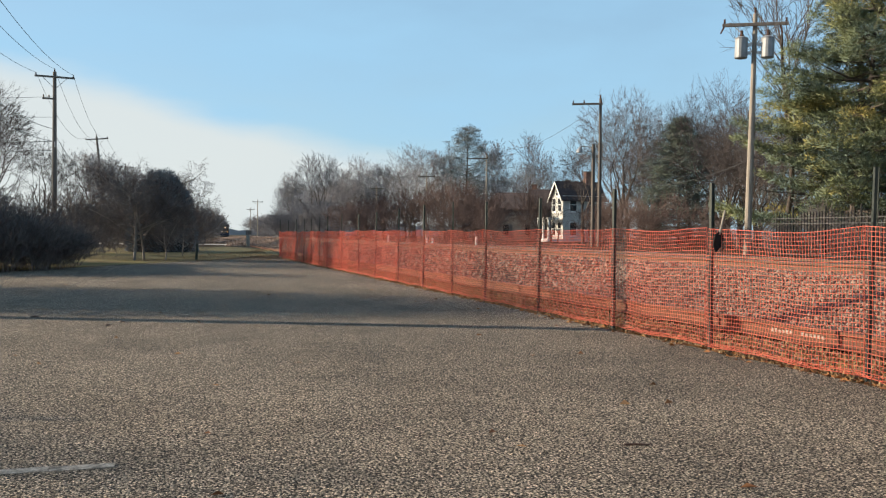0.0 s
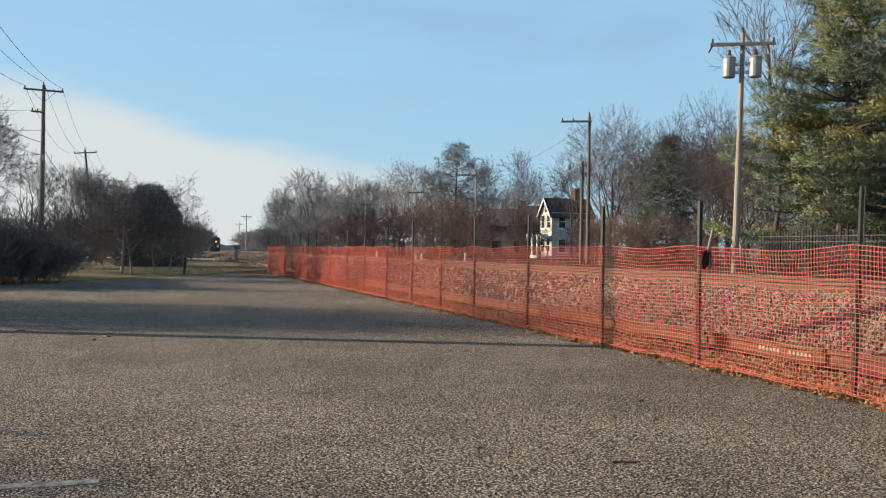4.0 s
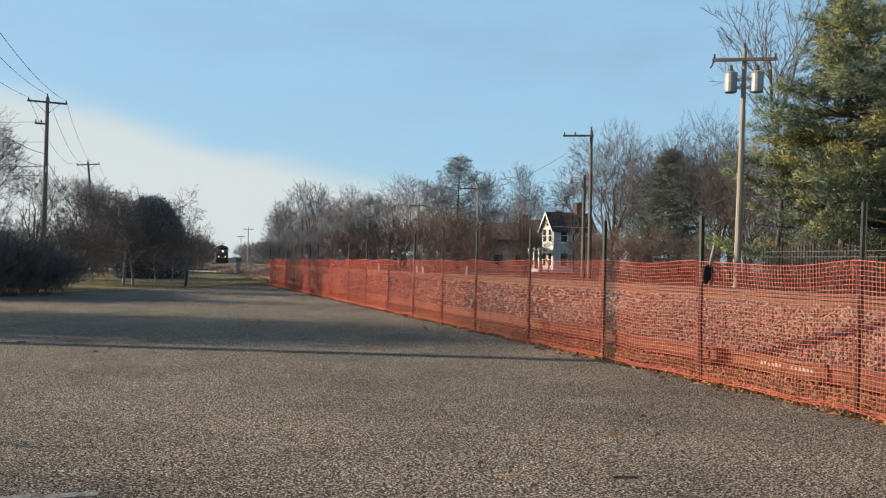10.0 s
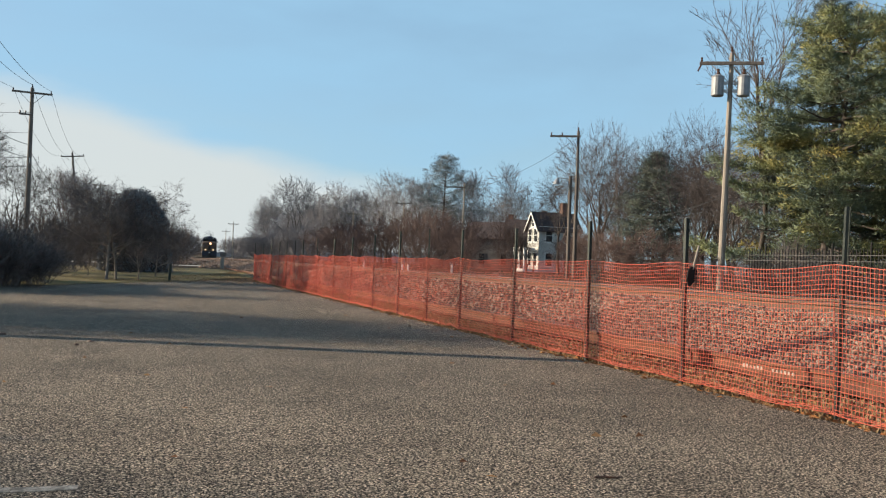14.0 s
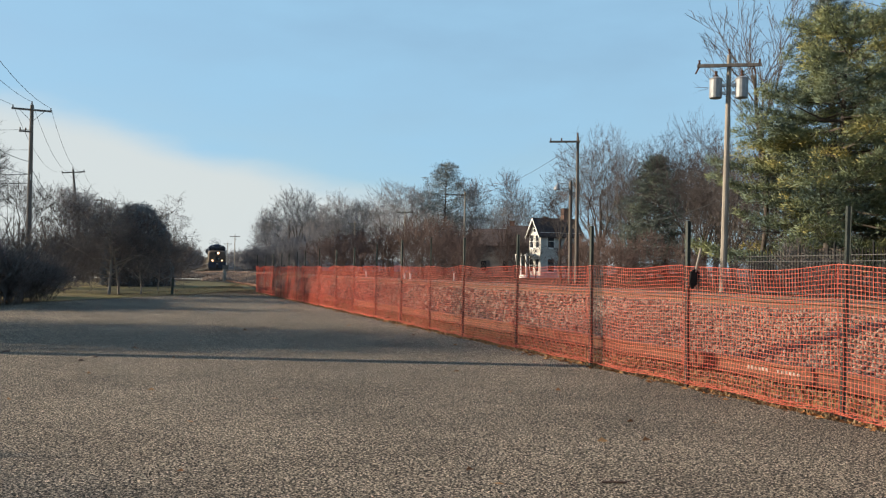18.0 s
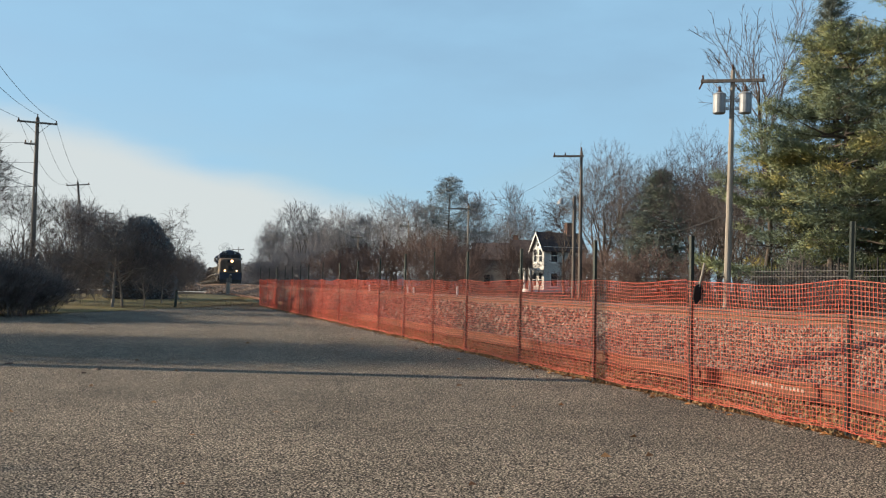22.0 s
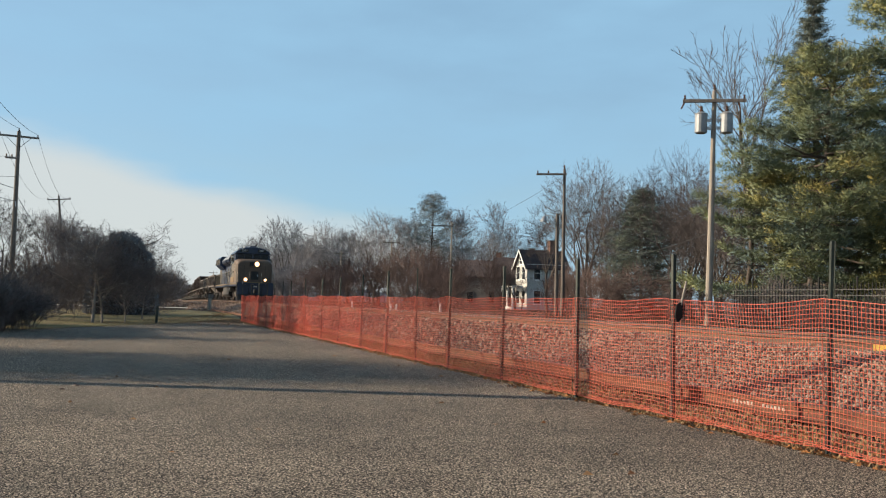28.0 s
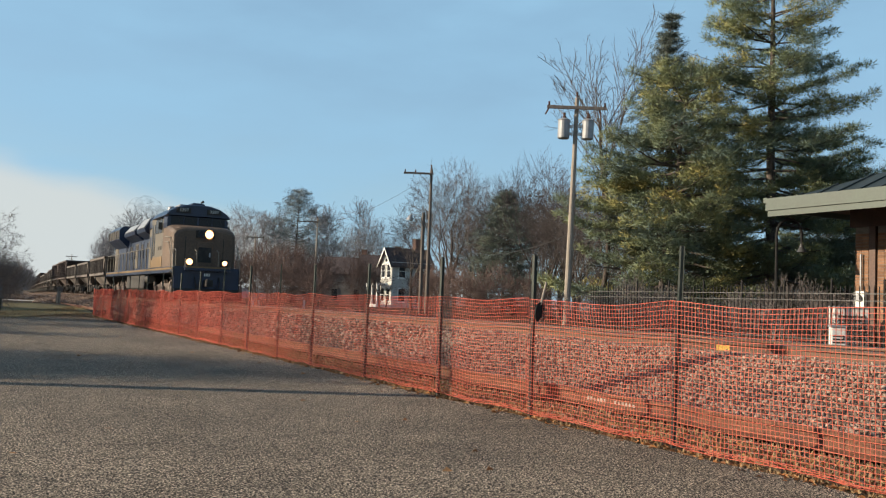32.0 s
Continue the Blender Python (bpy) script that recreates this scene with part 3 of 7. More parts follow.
def make_track():
    bed = Mass()
    sec = [(-3.35, -0.74), (-2.9, -0.62), (-1.55, -0.20), (-1.3, -0.15), (1.3, -0.15), (1.55, -0.2), (2.7, -0.42), (3.1, -0.9)]
    rings = []
    for y in TRACK_YS:
        c = track_at(y)
        d = (track_at(y + 1) - track_at(y - 1)).normalized()
        side = Vector((d.y, -d.x, 0)).normalized()
        rings.append([c + side * u + Vector((0, 0, v)) for u, v in sec])
    bed.rings(rings)
    track = thing("railway_track", I4, "single railway track on pale crushed-stone ballast", "railway track", kind="structure")
    part("ballast_bed", bed, M_GRAVEL, track)
    for s in (-0.754, 0.754):
        rail = part("rail", sweep_rail(TRACK_YS, s), M_RUSTLIGHT, track, "rusty steel running rail with a bright head")
        head = Mass()
        rings = []
        for y in TRACK_YS:
            c = track_at(y)
            rings.append([(c.x + s - 0.026, y, c.z + 0.0005), (c.x + s + 0.026, y, c.z + 0.0005), (c.x + s + 0.022, y, c.z + 0.003), (c.x + s - 0.022, y, c.z + 0.003)])
        part("rail_head", head.rings(rings), M_RAILTOP, rail)
    tie = Mass().box(-1.3, 1.3, -0.115, 0.115, -0.2, -0.0, bevel=0.015).mesh("tie", M_TIE)
    spike = Mass().box(-0.12, 0.12, -0.09, 0.09, 0, 0.015).mesh("tie_plate", M_RUST)
    y = 1.0
    while y < 60:
        c = track_at(y)
        t = part("tie", tie, M_TIE, track, at=pose(c.x, y, c.z - 0.185, rz=random.uniform(-1, 1)))
        if y < 24:
            for s in (-0.754, 0.754):
                part("tie_plate", spike, M_RUST, t, at=pose(s, 0, 0.001))
        y += 0.52
    return track


STONES = []
for seed in range(8):
    bm = bmesh.new()
    bmesh.ops.create_icosphere(bm, subdivisions=1, radius=1.0)
    r = random.Random(seed)
    pts = []
    for v in bm.verts:
        k = r.uniform(0.5, 1.2)
        pts.append((v.co.x * k, v.co.y * k * 0.85, v.co.z * k * 0.7))
    STONES.append((np.array(pts), [tuple(v.index for v in f.verts) for f in bm.faces]))
    bm.free()


def scatter(count, where, size, seed, shapes=STONES):
    """Loose pieces strewn about, joined into one mesh: where(r) gives a place, size(r, place) a radius."""
    r = random.Random(seed)
    vs, fs, k = [], [], 0
    for _ in range(count):
        p = where(r)
        s = size(r, p)
        pts, faces = shapes[r.randrange(len(shapes))]
        rot = np.array(Euler((r.uniform(0, 6.28), r.uniform(0, 6.28), r.uniform(0, 6.28))).to_matrix())
        vs.append(pts @ rot.T * s + np.array(p))
        fs += [tuple(i + k for i in f) for f in faces]
        k += len(pts)
    m = Mass()
    m.v, m.f = np.concatenate(vs).tolist(), fs
    return m


def shoulder_point(r, y0, y1, power=1.0):
    """A place on the near slope of the ballast."""
    y = y0 + (y1 - y0) * r.random() ** power
    u = r.uniform(-3.3, -0.85)
    z = np.interp(u, [-3.35, -2.9, -1.55, -1.3, 0], [-0.74, -0.62, -0.20, -0.15, -0.15])
    c = track_at(y)
    return (c.x + u, y, c.z + z + 0.01)


def make_ballast(track):
    part("loose_stones", scatter(24000, lambda r: shoulder_point(r, 2.5, 16, 1.15), lambda r, p: r.uniform(0.015, 0.028), 1), M_STONE, track, "loose pale crushed limestone", kind="stuff")
    part("far_stones", scatter(6500, lambda r: shoulder_point(r, 14, 110, 1.7), lambda r, p: r.uniform(0.034, 0.056) * (1 + p[1] * 0.008), 2), M_STONE, track, kind="stuff")
    part("crib_stones", scatter(1800, lambda r: (lambda y: (track_at(y).x + r.uniform(-0.6, 0.65), y, track_at(y).z - 0.15))(r.uniform(1.5, 40)),
         lambda r, p: r.uniform(0.03, 0.05), 3), M_STONE, track, kind="stuff")
    meshes = []
    for pts, faces in STONES:
        m = Mass()
        m.v, m.f = (pts * 0.03).tolist(), faces
        meshes.append(m.mesh("stone", M_STONE_ONE))
    r = random.Random(11)
    for k in range(260):
        p = shoulder_point(r, 3, 14)
        part("stone", meshes[k % 8], M_STONE_ONE, track, at=pose(p[0], p[1], p[2] + 0.025, r.uniform(0, 360), r.uniform(0, 360), r.uniform(0, 360)))


make_ground()
make_lot()
make_lawn()
make_lot_scraps()
TRACK_THING = make_track()
make_ballast(TRACK_THING)

def make_backdrop():
    """Low wooded hills all round, far off."""
    r = random.Random(3)
    rings = []
    n = 700
    for lift in (0, 1):
        rings.append([(900 * math.cos(6.2832 * k / n), 900 * math.sin(6.2832 * k / n) + 100, -6 if not lift else 9 + 8 * noise.noise((math.cos(6.2832 * k / n) * 6, math.sin(6.2832 * k / n) * 6, 1)) + r.uniform(-1.6, 1.6)) for k in range(n)])
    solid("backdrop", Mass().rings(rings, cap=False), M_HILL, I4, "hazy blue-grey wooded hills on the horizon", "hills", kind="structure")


make_backdrop()


def make_lane():
    """A pale gravel lane that meets the track far ahead, with heaps of stone beside it."""
    m, k = Mass(), 24
    rows = []
    for i in range(k + 1):
        u = i / k
        x, y = -9 + 17.5 * u, 86.0 - 7.0 * u
        rows.append((x, y))
    for x, y in rows:
        for d in (-1.6, -0.8, 0.8, 1.6):
            m.v.append((x, y + d, ground_z(x, y + d) + 0.05 + (0.04 if abs(d) < 1 else 0)))
    m.f = [(4 * i + j, 4 * i + 4 + j, 4 * i + 5 + j, 4 * i + 1 + j)[::-1] for i in range(k) for j in range(3)]
    solid("lane", m, M_CONCRETE, I4, "pale gravel lane leading to the track", "lane", kind="structure")
    r = random.Random(9)
    for x, y, s in ((6.3, 74, 0.5), (5.4, 92, 0.6), (7.0, 100, 0.7), (4.6, 108, 0.6), (7.4, 88, 0.45), (6.6, 118, 0.7), (14.5, 84, 0.6), (15.2, 104, 0.7)):
        z = ground_z(x, y)
        heap = scatter(420, lambda q: (lambda a, d: (math.cos(a) * d * 3.2 * s, math.sin(a) * d * 2.2 * s, (1 - d * d) * 0.5 * s))(q.uniform(0, 6.28), q.random() ** 0.5), lambda q, p: q.uniform(0.07, 0.14), int(x * 10 + y))
        solid("stone_heap", heap, M_STONE, pose(x, y, z, rz=r.uniform(0, 90)), "heap of pale crushed stone beside the track", "stone heap", "stone heaps", kind="stuff")


make_lane()


def blade_patch(count, where, size, seed):
    """Dry grass: single blades, bent over, joined into one mesh."""
    r = random.Random(seed)
    m = Mass()
    for _ in range(count):
        x, y, z = where(r)
        h, a = size * r.uniform(0.5, 1.3), r.uniform(0, 6.28)
        w, lean = 0.006 + 0.004 * r.random(), r.uniform(0.2, 1.0) * h
        c, s = math.cos(a), math.sin(a)
        k = len(m.v)
        m.v += [(x - s * w, y + c * w, z), (x + s * w, y - c * w, z), (x + c * lean * 0.4 + s * w * 0.7, y + s * lean * 0.4 - c * w * 0.7, z + h * 0.6), (x + c * lean * 0.4 - s * w * 0.7, y + s * lean * 0.4 + c * w * 0.7, z + h * 0.6), (x + c * lean, y + s * lean, z + h * 0.85)]
        m.f += [(k, k + 1, k + 2, k + 3), (k + 3, k + 2, k + 4)]
    return m


def leaf_patch(count, where, seed):
    r = random.Random(seed)
    m = Mass()
    for _ in range(count):
        x, y, z = where(r)
        s, a = r.uniform(0.02, 0.045), r.uniform(0, 6.28)
        c, q = math.cos(a) * s, math.sin(a) * s
        k = len(m.v)
        m.v += [(x - c, y - q, z + 0.004), (x + q * 0.6, y - c * 0.6, z + r.uniform(0.005, 0.03)), (x + c, y + q, z + 0.006), (x - q * 0.6, y + c * 0.6, z + r.uniform(0.005, 0.03))]
        m.f += [(k, k + 1, k + 2), (k, k + 2, k + 3)]
    return m


def strip(r, y0, y1, x0, x1, power=1.4):
    y = y0 + (y1 - y0) * r.random() ** power
    x = r.uniform(x0, x1)
    return (x, y, ground_z(x, y) if x > FENCE_X - 0.05 else 0.0)


VERGE = thing("verge", I4, "strip of dry grass and fallen leaves along the fence", "verge", kind="stuff")
part("dry_grass", blade_patch(16000, lambda r: strip(r, 2.5, 44, FENCE_X + 0.02, FENCE_X + 1.15), 0.06, 21), M_BLADE, VERGE, kind="stuff")
part("edge_grass", blade_patch(3500, lambda r: strip(r, 2.5, 44, FENCE_X - 0.10, FENCE_X + 0.12), 0.032, 22), M_BLADE, VERGE, kind="stuff")
part("fallen_leaf_litter", leaf_patch(9000, lambda r: strip(r, 2.5, 42, FENCE_X - 0.34 * r.random() ** 2, FENCE_X + 1.0), 23), M_DEADLEAF, VERGE, kind="stuff")
part("verge_gravel", scatter(9000, lambda r: strip(r, 2.5, 30, FENCE_X + 0.12 + 0.25 * r.random(), FENCE_X + 1.5, 1.3), lambda r, p: r.uniform(0.012, 0.026), 26), M_STONE, VERGE, "scattered pale gravel", kind="stuff")
solid("lawn_grass", blade_patch(7000, lambda r: (lambda y: (lambda x: (x, y, ground_z(x, y) + 0.03))(r.uniform(-3.5 + (y - 32) * 0.45, 5.3)))(r.uniform(36, 58)), 0.05, 24), M_BLADE, I4, "short dry grass on the lawn", "grass", kind="stuff")
part("lot_litter", leaf_patch(70, lambda r: (r.uniform(-4, 5.2), 3 + 24 * r.random() ** 1.2, 0.001), 25), M_DEADLEAF, VERGE, kind="stuff")

# long rails laid ready at the foot of the ballast
def make_loose_rail(x, y0, y1, label, marks):
    m, out = Mass(), rail_outline()
    ys = [y0 + (y1 - y0) * k / 24 for k in range(25)]
    m.rings([[(x + u + 0.05 * math.sin(y * 0.13), y, v + 0.015) for u, v in out] for y in ys])
    ob = solid("loose_rail", m, M_RUST, I4, label, "rail")
    if marks:
        r = random.Random(2)
        for c in (8.55, 8.05):
            for k in range(6):
                y = c - 0.062 * k
                b = Mass().box(-0.002, 0.002, -0.018, 0.018, 0, r.uniform(0.028, 0.042))
                part("paint_mark", b, M_MARK, ob, "white painted lettering, not legible", at=pose(x - 0.014 + 0.05 * math.sin(y * 0.13), y, 0.085))
    return ob


make_loose_rail(6.52, 2.2, 70, "rust-brown new rail lying on the ground beside the ballast", True)

# ---- the orange safety fence ----
POST_Y = [-0.5, 1.7, 3.75, 5.84, 8.01, 10.09, 12.41, 14.73, 16.56, 18.62, 20.73, 23.15, 25.26, 27.69, 30.31, 31.84, 33.54, 35.48, 37.42, 40.0, 42.78]


def make_net_panel(length, seed, fine):
    """One bay of plastic netting, along +y from a post, 1.22 m high, slack and slightly bellied between the posts."""
    r = random.Random(seed)
    m = Mass()
    sag, belly, lean = r.uniform(0.015, 0.05), r.uniform(-0.05, 0.05), r.uniform(-0.03, 0.03)
    rows, cols = 31, max(8, int(length / 0.0405))
    ph = r.uniform(0, 6)

    def at(u, w):
        y = u * length
        top = 1.225 - sag * math.sin(math.pi * u) + 0.008 * math.sin(9 * u + ph)
        low = 0.015 + 0.02 * abs(math.sin(5 * u + ph))
        z = low + (top - low) * w
        x = belly * math.sin(math.pi * u) * math.sin(math.pi * min(1, w * 1.1)) + 0.012 * math.sin(7 * u + 5 * w + ph)
        y += (0.03 * math.sin(4 * w + ph) + lean * (w - 0.5)) * math.sin(math.pi * u)
        return Vector((x, y, z))
    seg = 14 if fine else 7
    hw, ht = (0.0018 if fine else 0.0030), 0.0012
    for i in range(rows + 1):
        w = i / rows
        thick = hw * (1.5 if i in (0, rows) else 1.0)
        pts = [at(k / seg, w) for k in range(seg + 1)]
        m.rings([[p + Vector((-ht, 0, -thick)), p + Vector((ht, 0, -thick)), p + Vector((ht, 0, thick)), p + Vector((-ht, 0, thick))] for p in pts])
    # the slack foot of the netting, gathered in folds on the ground
    for i in range(3):
        pts = [at(k / seg, 0.0) + Vector((-0.01 + 0.05 * (i - 0.6) * math.sin(9 * k / seg + ph + 2 * i), 0, 0.002 + 0.03 * abs(math.sin(11 * k / seg + 2 * i + ph)))) for k in range(seg + 1)]
        m.rings([[p + Vector((-ht, 0, -hw)), p + Vector((ht, 0, -hw)), p + Vector((ht, 0, hw)), p + Vector((-ht, 0, hw))] for p in pts])
    seg = 8 if fine else 4
    for j in range(cols + 1):
        u = j / cols
        pts = [at(u, k / seg) for k in range(seg + 1)]
        m.rings([[p + Vector((-ht * 1.3, -hw * 0.8, 0)), p + Vector((ht * 1.3, -hw * 0.8, 0)), p + Vector((ht * 1.3, hw * 0.8, 0)), p + Vector((-ht * 1.3, hw * 0.8, 0))] for p in pts], cap=False)
    return m


def make_post_mesh(h):
    """A steel U-post: a channel with side flanges and rows of holes down its back."""
    m = Mass()
    prof = [(-0.032, 0.0), (-0.018, 0.0), (-0.012, 0.022), (0.012, 0.022), (0.018, 0.0), (0.032, 0.0), (0.032, 0.004), (0.021, 0.004), (0.014, 0.027), (-0.014, 0.027), (-0.021, 0.004), (-0.032, 0.004)]
    m.rings([[(u, v, z) for u, v in prof] for z in (-0.25, h)])
    for k in range(int(h / 0.05)):
        m.disc((0, 0.0275, 0.06 + 0.05 * k), (0, 1, 0), 0.005, 0.004, 0.002, 6)
    return m


def make_safety_fence():
    fence = thing("safety_fence", pose(FENCE_X, 0, 0), "orange plastic safety netting on dark steel posts along the lot", "fence")
    r = random.Random(8)
    tie = Mass().tube([(0.036 * math.cos(a), 0.036 * math.sin(a), 0) for a in (k * 1.047 for k in range(7))], 0.004, 4)
    tie_mesh = tie.mesh("zip_tie", M_POST)
    for k, y in enumerate(POST_Y):
        h = 1.73 + r.uniform(-0.05, 0.05)
        post = part("post", make_post_mesh(h), M_POST, fence, "dark green steel post", at=pose(0.055, y, 0, r.uniform(-1.2, 1.2), r.uniform(-1.5, 1.0), 90 + r.uniform(-20, 20)))
        for z in (0.25, 0.75, 1.17):
            part("zip_tie", tie_mesh, M_POST, post, at=pose(0, 0.0, z))
        if k + 1 < len(POST_Y):
            part("netting", make_net_panel(POST_Y[k + 1] - y, k + 3, y < 20), M_NET, fence, at=pose(0, y, 0))
    return fence


make_safety_fence()

# ---- trees and shrubs ----
def spike(m, o, d, length, radius):
    """The last fine twig: a slim folded spike."""
    s = d.orthogonal().normalized() * radius
    t = d.cross(s)
    k = len(m.v)
    m.v += [tuple(o + s), tuple(o - s * 0.5 + t * 0.87), tuple(o - s * 0.5 - t * 0.87), tuple(o + d * length)]
    m.f += [(k, k + 1, k + 3), (k + 1, k + 2, k + 3)]


def grow(mass_big, mass_small, p, d, length, radius, level, r, spec):
    """A limb and all that grows on it. Thick wood goes to mass_big, thin to mass_small."""
    if level >= spec["levels"]:
        spike(mass_small, p, (d + Vector((r.gauss(0, 0.15), r.gauss(0, 0.15), r.gauss(0, 0.15) - spec.get("droop", 0)))).normalized(), length, max(radius, spec.get("fine", 0.006)))
        return
    seg = spec["seg"][min(level, len(spec["seg"]) - 1)]
    pts, rad = [p], [radius]
    taper = spec.get("taper", 0.35) if level else 0.45
    q, w = p.copy(), d.copy()
    fine = spec.get("fine", 0.006)
    for k in range(seg):
        w = (w + Vector((r.gauss(0, 1), r.gauss(0, 1), r.gauss(0, 1))) * spec["wander"] + Vector((0, 0, spec["lift"] if level else 0.0))).normalized()
        if spec.get("droop") and level >= 2:
            w = (w + Vector((0, 0, -spec["droop"]))).normalized()
        q = q + w * (length / seg)
        pts.append(q)
        rad.append(max(fine, radius * (1 - (1 - taper) * (k + 1) / seg)))
    sides = 8 if radius > 0.12 else 5 if radius > 0.05 else 3
    (mass_big if level <= spec.get("big", 0) else mass_small).tube(pts, rad, sides, cap=False)
    count = spec["kids"][min(level, len(spec["kids"]) - 1)]
    start = spec["start"] if level == 0 else 0.2
    spin = r.uniform(0, 6.28)
    for k in range(count):
        u = start + (1 - start) * (k + r.random()) / count
        i = min(seg - 1, int(u * seg))
        at = pts[i].lerp(pts[i + 1], u * seg - i)
        axis = (pts[i + 1] - pts[i]).normalized()
        spin += 2.4 + r.uniform(-0.5, 0.5)
        side = axis.orthogonal().normalized()
        side = (Matrix.Rotation(spin, 3, axis) @ side)
        ang = radians(spec["angle"] + r.uniform(-14, 14))
        way = (axis * math.cos(ang) + side * math.sin(ang)).normalized()
        size = length * spec["ratio"] * r.uniform(0.7, 1.2) * (1.1 - 0.45 * (u if level == 0 else u * 0.7))
        grow(mass_big, mass_small, at, way, size, rad[i] * r.uniform(0.40, 0.6), level + 1, r, spec)


UPRIGHT = dict(seg=[7, 6, 4, 2], wander=0.07, lift=0.14, levels=4, kids=[12, 7, 5, 3], start=0.16, angle=34, ratio=0.55, big=1, fine=0.008)
SMALL_TREE = dict(seg=[5, 5, 4, 2], wander=0.14, lift=0.02, levels=4, kids=[11, 9, 7, 6], start=0.28, angle=55, ratio=0.68, big=1, fine=0.005)
WEEPING = dict(seg=[5, 5, 5, 3], wander=0.12, lift=0.05, levels=4, kids=[10, 8, 7, 6], start=0.3, angle=55, ratio=0.62, big=1, droop=0.10, fine=0.008)


def tree_meshes(seed, height, spec, bark=None, twig=None, radius=None):
    r = random.Random(seed)
    big, small = Mass(), Mass()
    radius = radius or height * 0.016
    grow(big, small, Vector((0, 0, -0.15)), Vector((r.uniform(-0.05, 0.05), r.uniform(-0.05, 0.05), 1)).normalized(), height * 0.78, radius, 0, r, spec)
    return big.mesh("trunk", bark or M_BARK, smooth=True), small.mesh("crown", twig or M_TWIG)


def fork_tree(seed, height, spread, clear=0.2, stems=1, leaders=4, depth=6, fine=0.009, angle=27, lift=0.10, twigs=5, twig_len=0.05, bark=None, twig=None, radius=0.016, thick=0.05):
    """A bare tree that forks again and again until its fine twigs fill a rounded crown of the given height and spread."""
    r = random.Random(seed)
    big, small = Mass(), Mass()
    mid = height * (clear + (1 - clear) * 0.42)
    up, down, wide = height - mid, mid - height * clear * 0.7 + (0.0 if clear else mid * 0.7), spread / 2
    lumps = [(Vector((r.gauss(0, 1), r.gauss(0, 1), r.gauss(0, 0.8))).normalized(), r.uniform(-0.22, 0.16)) for _ in range(9)]

    def reach(p):
        """1 on the crown's uneven outline, less inside."""
        q = Vector((p.x / wide, p.y / wide, (p.z - mid) / (up if p.z > mid else down)))
        n = q.normalized() if q.length > 1e-4 else q
        return q.length / (1 + sum(k * max(0.0, n.dot(w)) ** 4 for w, k in lumps))

    def limb(p, d, length, rad, level):
        seg = 4 if level < 2 else 3 if level < 4 else 2 if level < 5 else 1
        pts, rads, out = [p], [rad], False
        end = max(fine, rad * 0.72)
        for k in range(seg):
            d = (d + Vector((r.gauss(0, 1), r.gauss(0, 1), r.gauss(0, 1))) * 0.11 + Vector((0, 0, lift * (0.4 if level > 3 else 1.0)))).normalized()
            q = pts[-1] + d * (length / seg)
            pts.append(q)
            rads.append(rad + (end - rad) * (k + 1) / seg)
            if level and reach(q) > 1.0:
                out = True
                break
        (big if rad > thick else small).tube(pts, rads, 8 if rad > 0.12 else 5 if rad > 0.045 else 3, cap=False)
        q = pts[-1]
        last = out or level >= depth
        if level >= 2:
            n = twigs + (2 if last else 0)
            for k in range(n):
                i = r.randrange(len(pts) - 1)
                o = pts[i].lerp(pts[i + 1], r.random()) if not last or k > 2 else q
                way = (d + Vector((r.gauss(0, 0.55), r.gauss(0, 0.55), r.gauss(0, 0.45) + 0.12))).normalized()
                spike(small, o, way, height * twig_len * r.uniform(0.5, 1.2), fine * 0.8)
        if last:
            return
        side = Matrix.Rotation(r.uniform(0, 6.28), 3, d) @ d.orthogonal().normalized()
        kids = 3 if r.random() < 0.3 else 2
        for k in range(kids):
            a = radians(angle * r.uniform(0.55, 1.35))
            w = Matrix.Rotation(6.283 * k / kids + r.uniform(-0.5, 0.5), 3, d) @ side
            limb(q, (d * math.cos(a) + w * math.sin(a)).normalized(), length * r.uniform(0.7, 0.95), max(fine, end * r.uniform(0.6, 0.85)), level + 1)
        if level and r.random() < 0.75:
            a = radians(r.uniform(40, 65))
            w = Matrix.Rotation(r.uniform(0, 6.28), 3, d) @ side
            i = len(pts) // 2
            limb(pts[i], (d * math.cos(a) + w * math.sin(a)).normalized(), length * r.uniform(0.5, 0.8), max(fine, end * 0.5), level + 2)
    for n in range(stems):
        a0 = r.uniform(0, 6.28)
        o = Vector((math.cos(a0), math.sin(a0), 0)) * (r.uniform(0, spread * 0.22) if stems > 1 else 0)
        d = Vector((r.gauss(0, 0.05) + o.x * 0.12, r.gauss(0, 0.05) + o.y * 0.12, 1)).normalized()
        top, rad = o + d * (height * clear), height * radius
        if clear > 0.03:
            big.tube([o - Vector((0, 0, 0.2)), o + Vector((0, 0, 0.12)), o.lerp(top, 0.5) + Vector((r.gauss(0, 0.03), r.gauss(0, 0.03), 0)) * height * 0.2, top], [rad * 1.35, rad * 1.1, rad, rad * 0.9], 9, cap=False)
        else:
            top = o - Vector((0, 0, 0.1))
        for k in range(leaders):
            a = radians(r.uniform(0.3, 1.6) * angle * (1.0 if leaders > 1 else 0.2))
            s = 6.283 * (k + r.uniform(-0.25, 0.25)) / leaders
            limb(top, (d * math.cos(a) + Vector((math.cos(s), math.sin(s), 0)) * math.sin(a)).normalized(), (height * (1 - clear)) * r.uniform(0.2, 0.30), rad * r.uniform(0.45, 0.72), 1)
    pts = np.array(small.v)
    tall, across = np.percentile(pts[:, 2], 99.7), np.percentile(np.hypot(pts[:, 0], pts[:, 1]), 98) * 2
    for m in (big, small):
        m.v = (np.array(m.v).reshape(-1, 3) * (spread / across, spread / across, height / tall)).tolist()
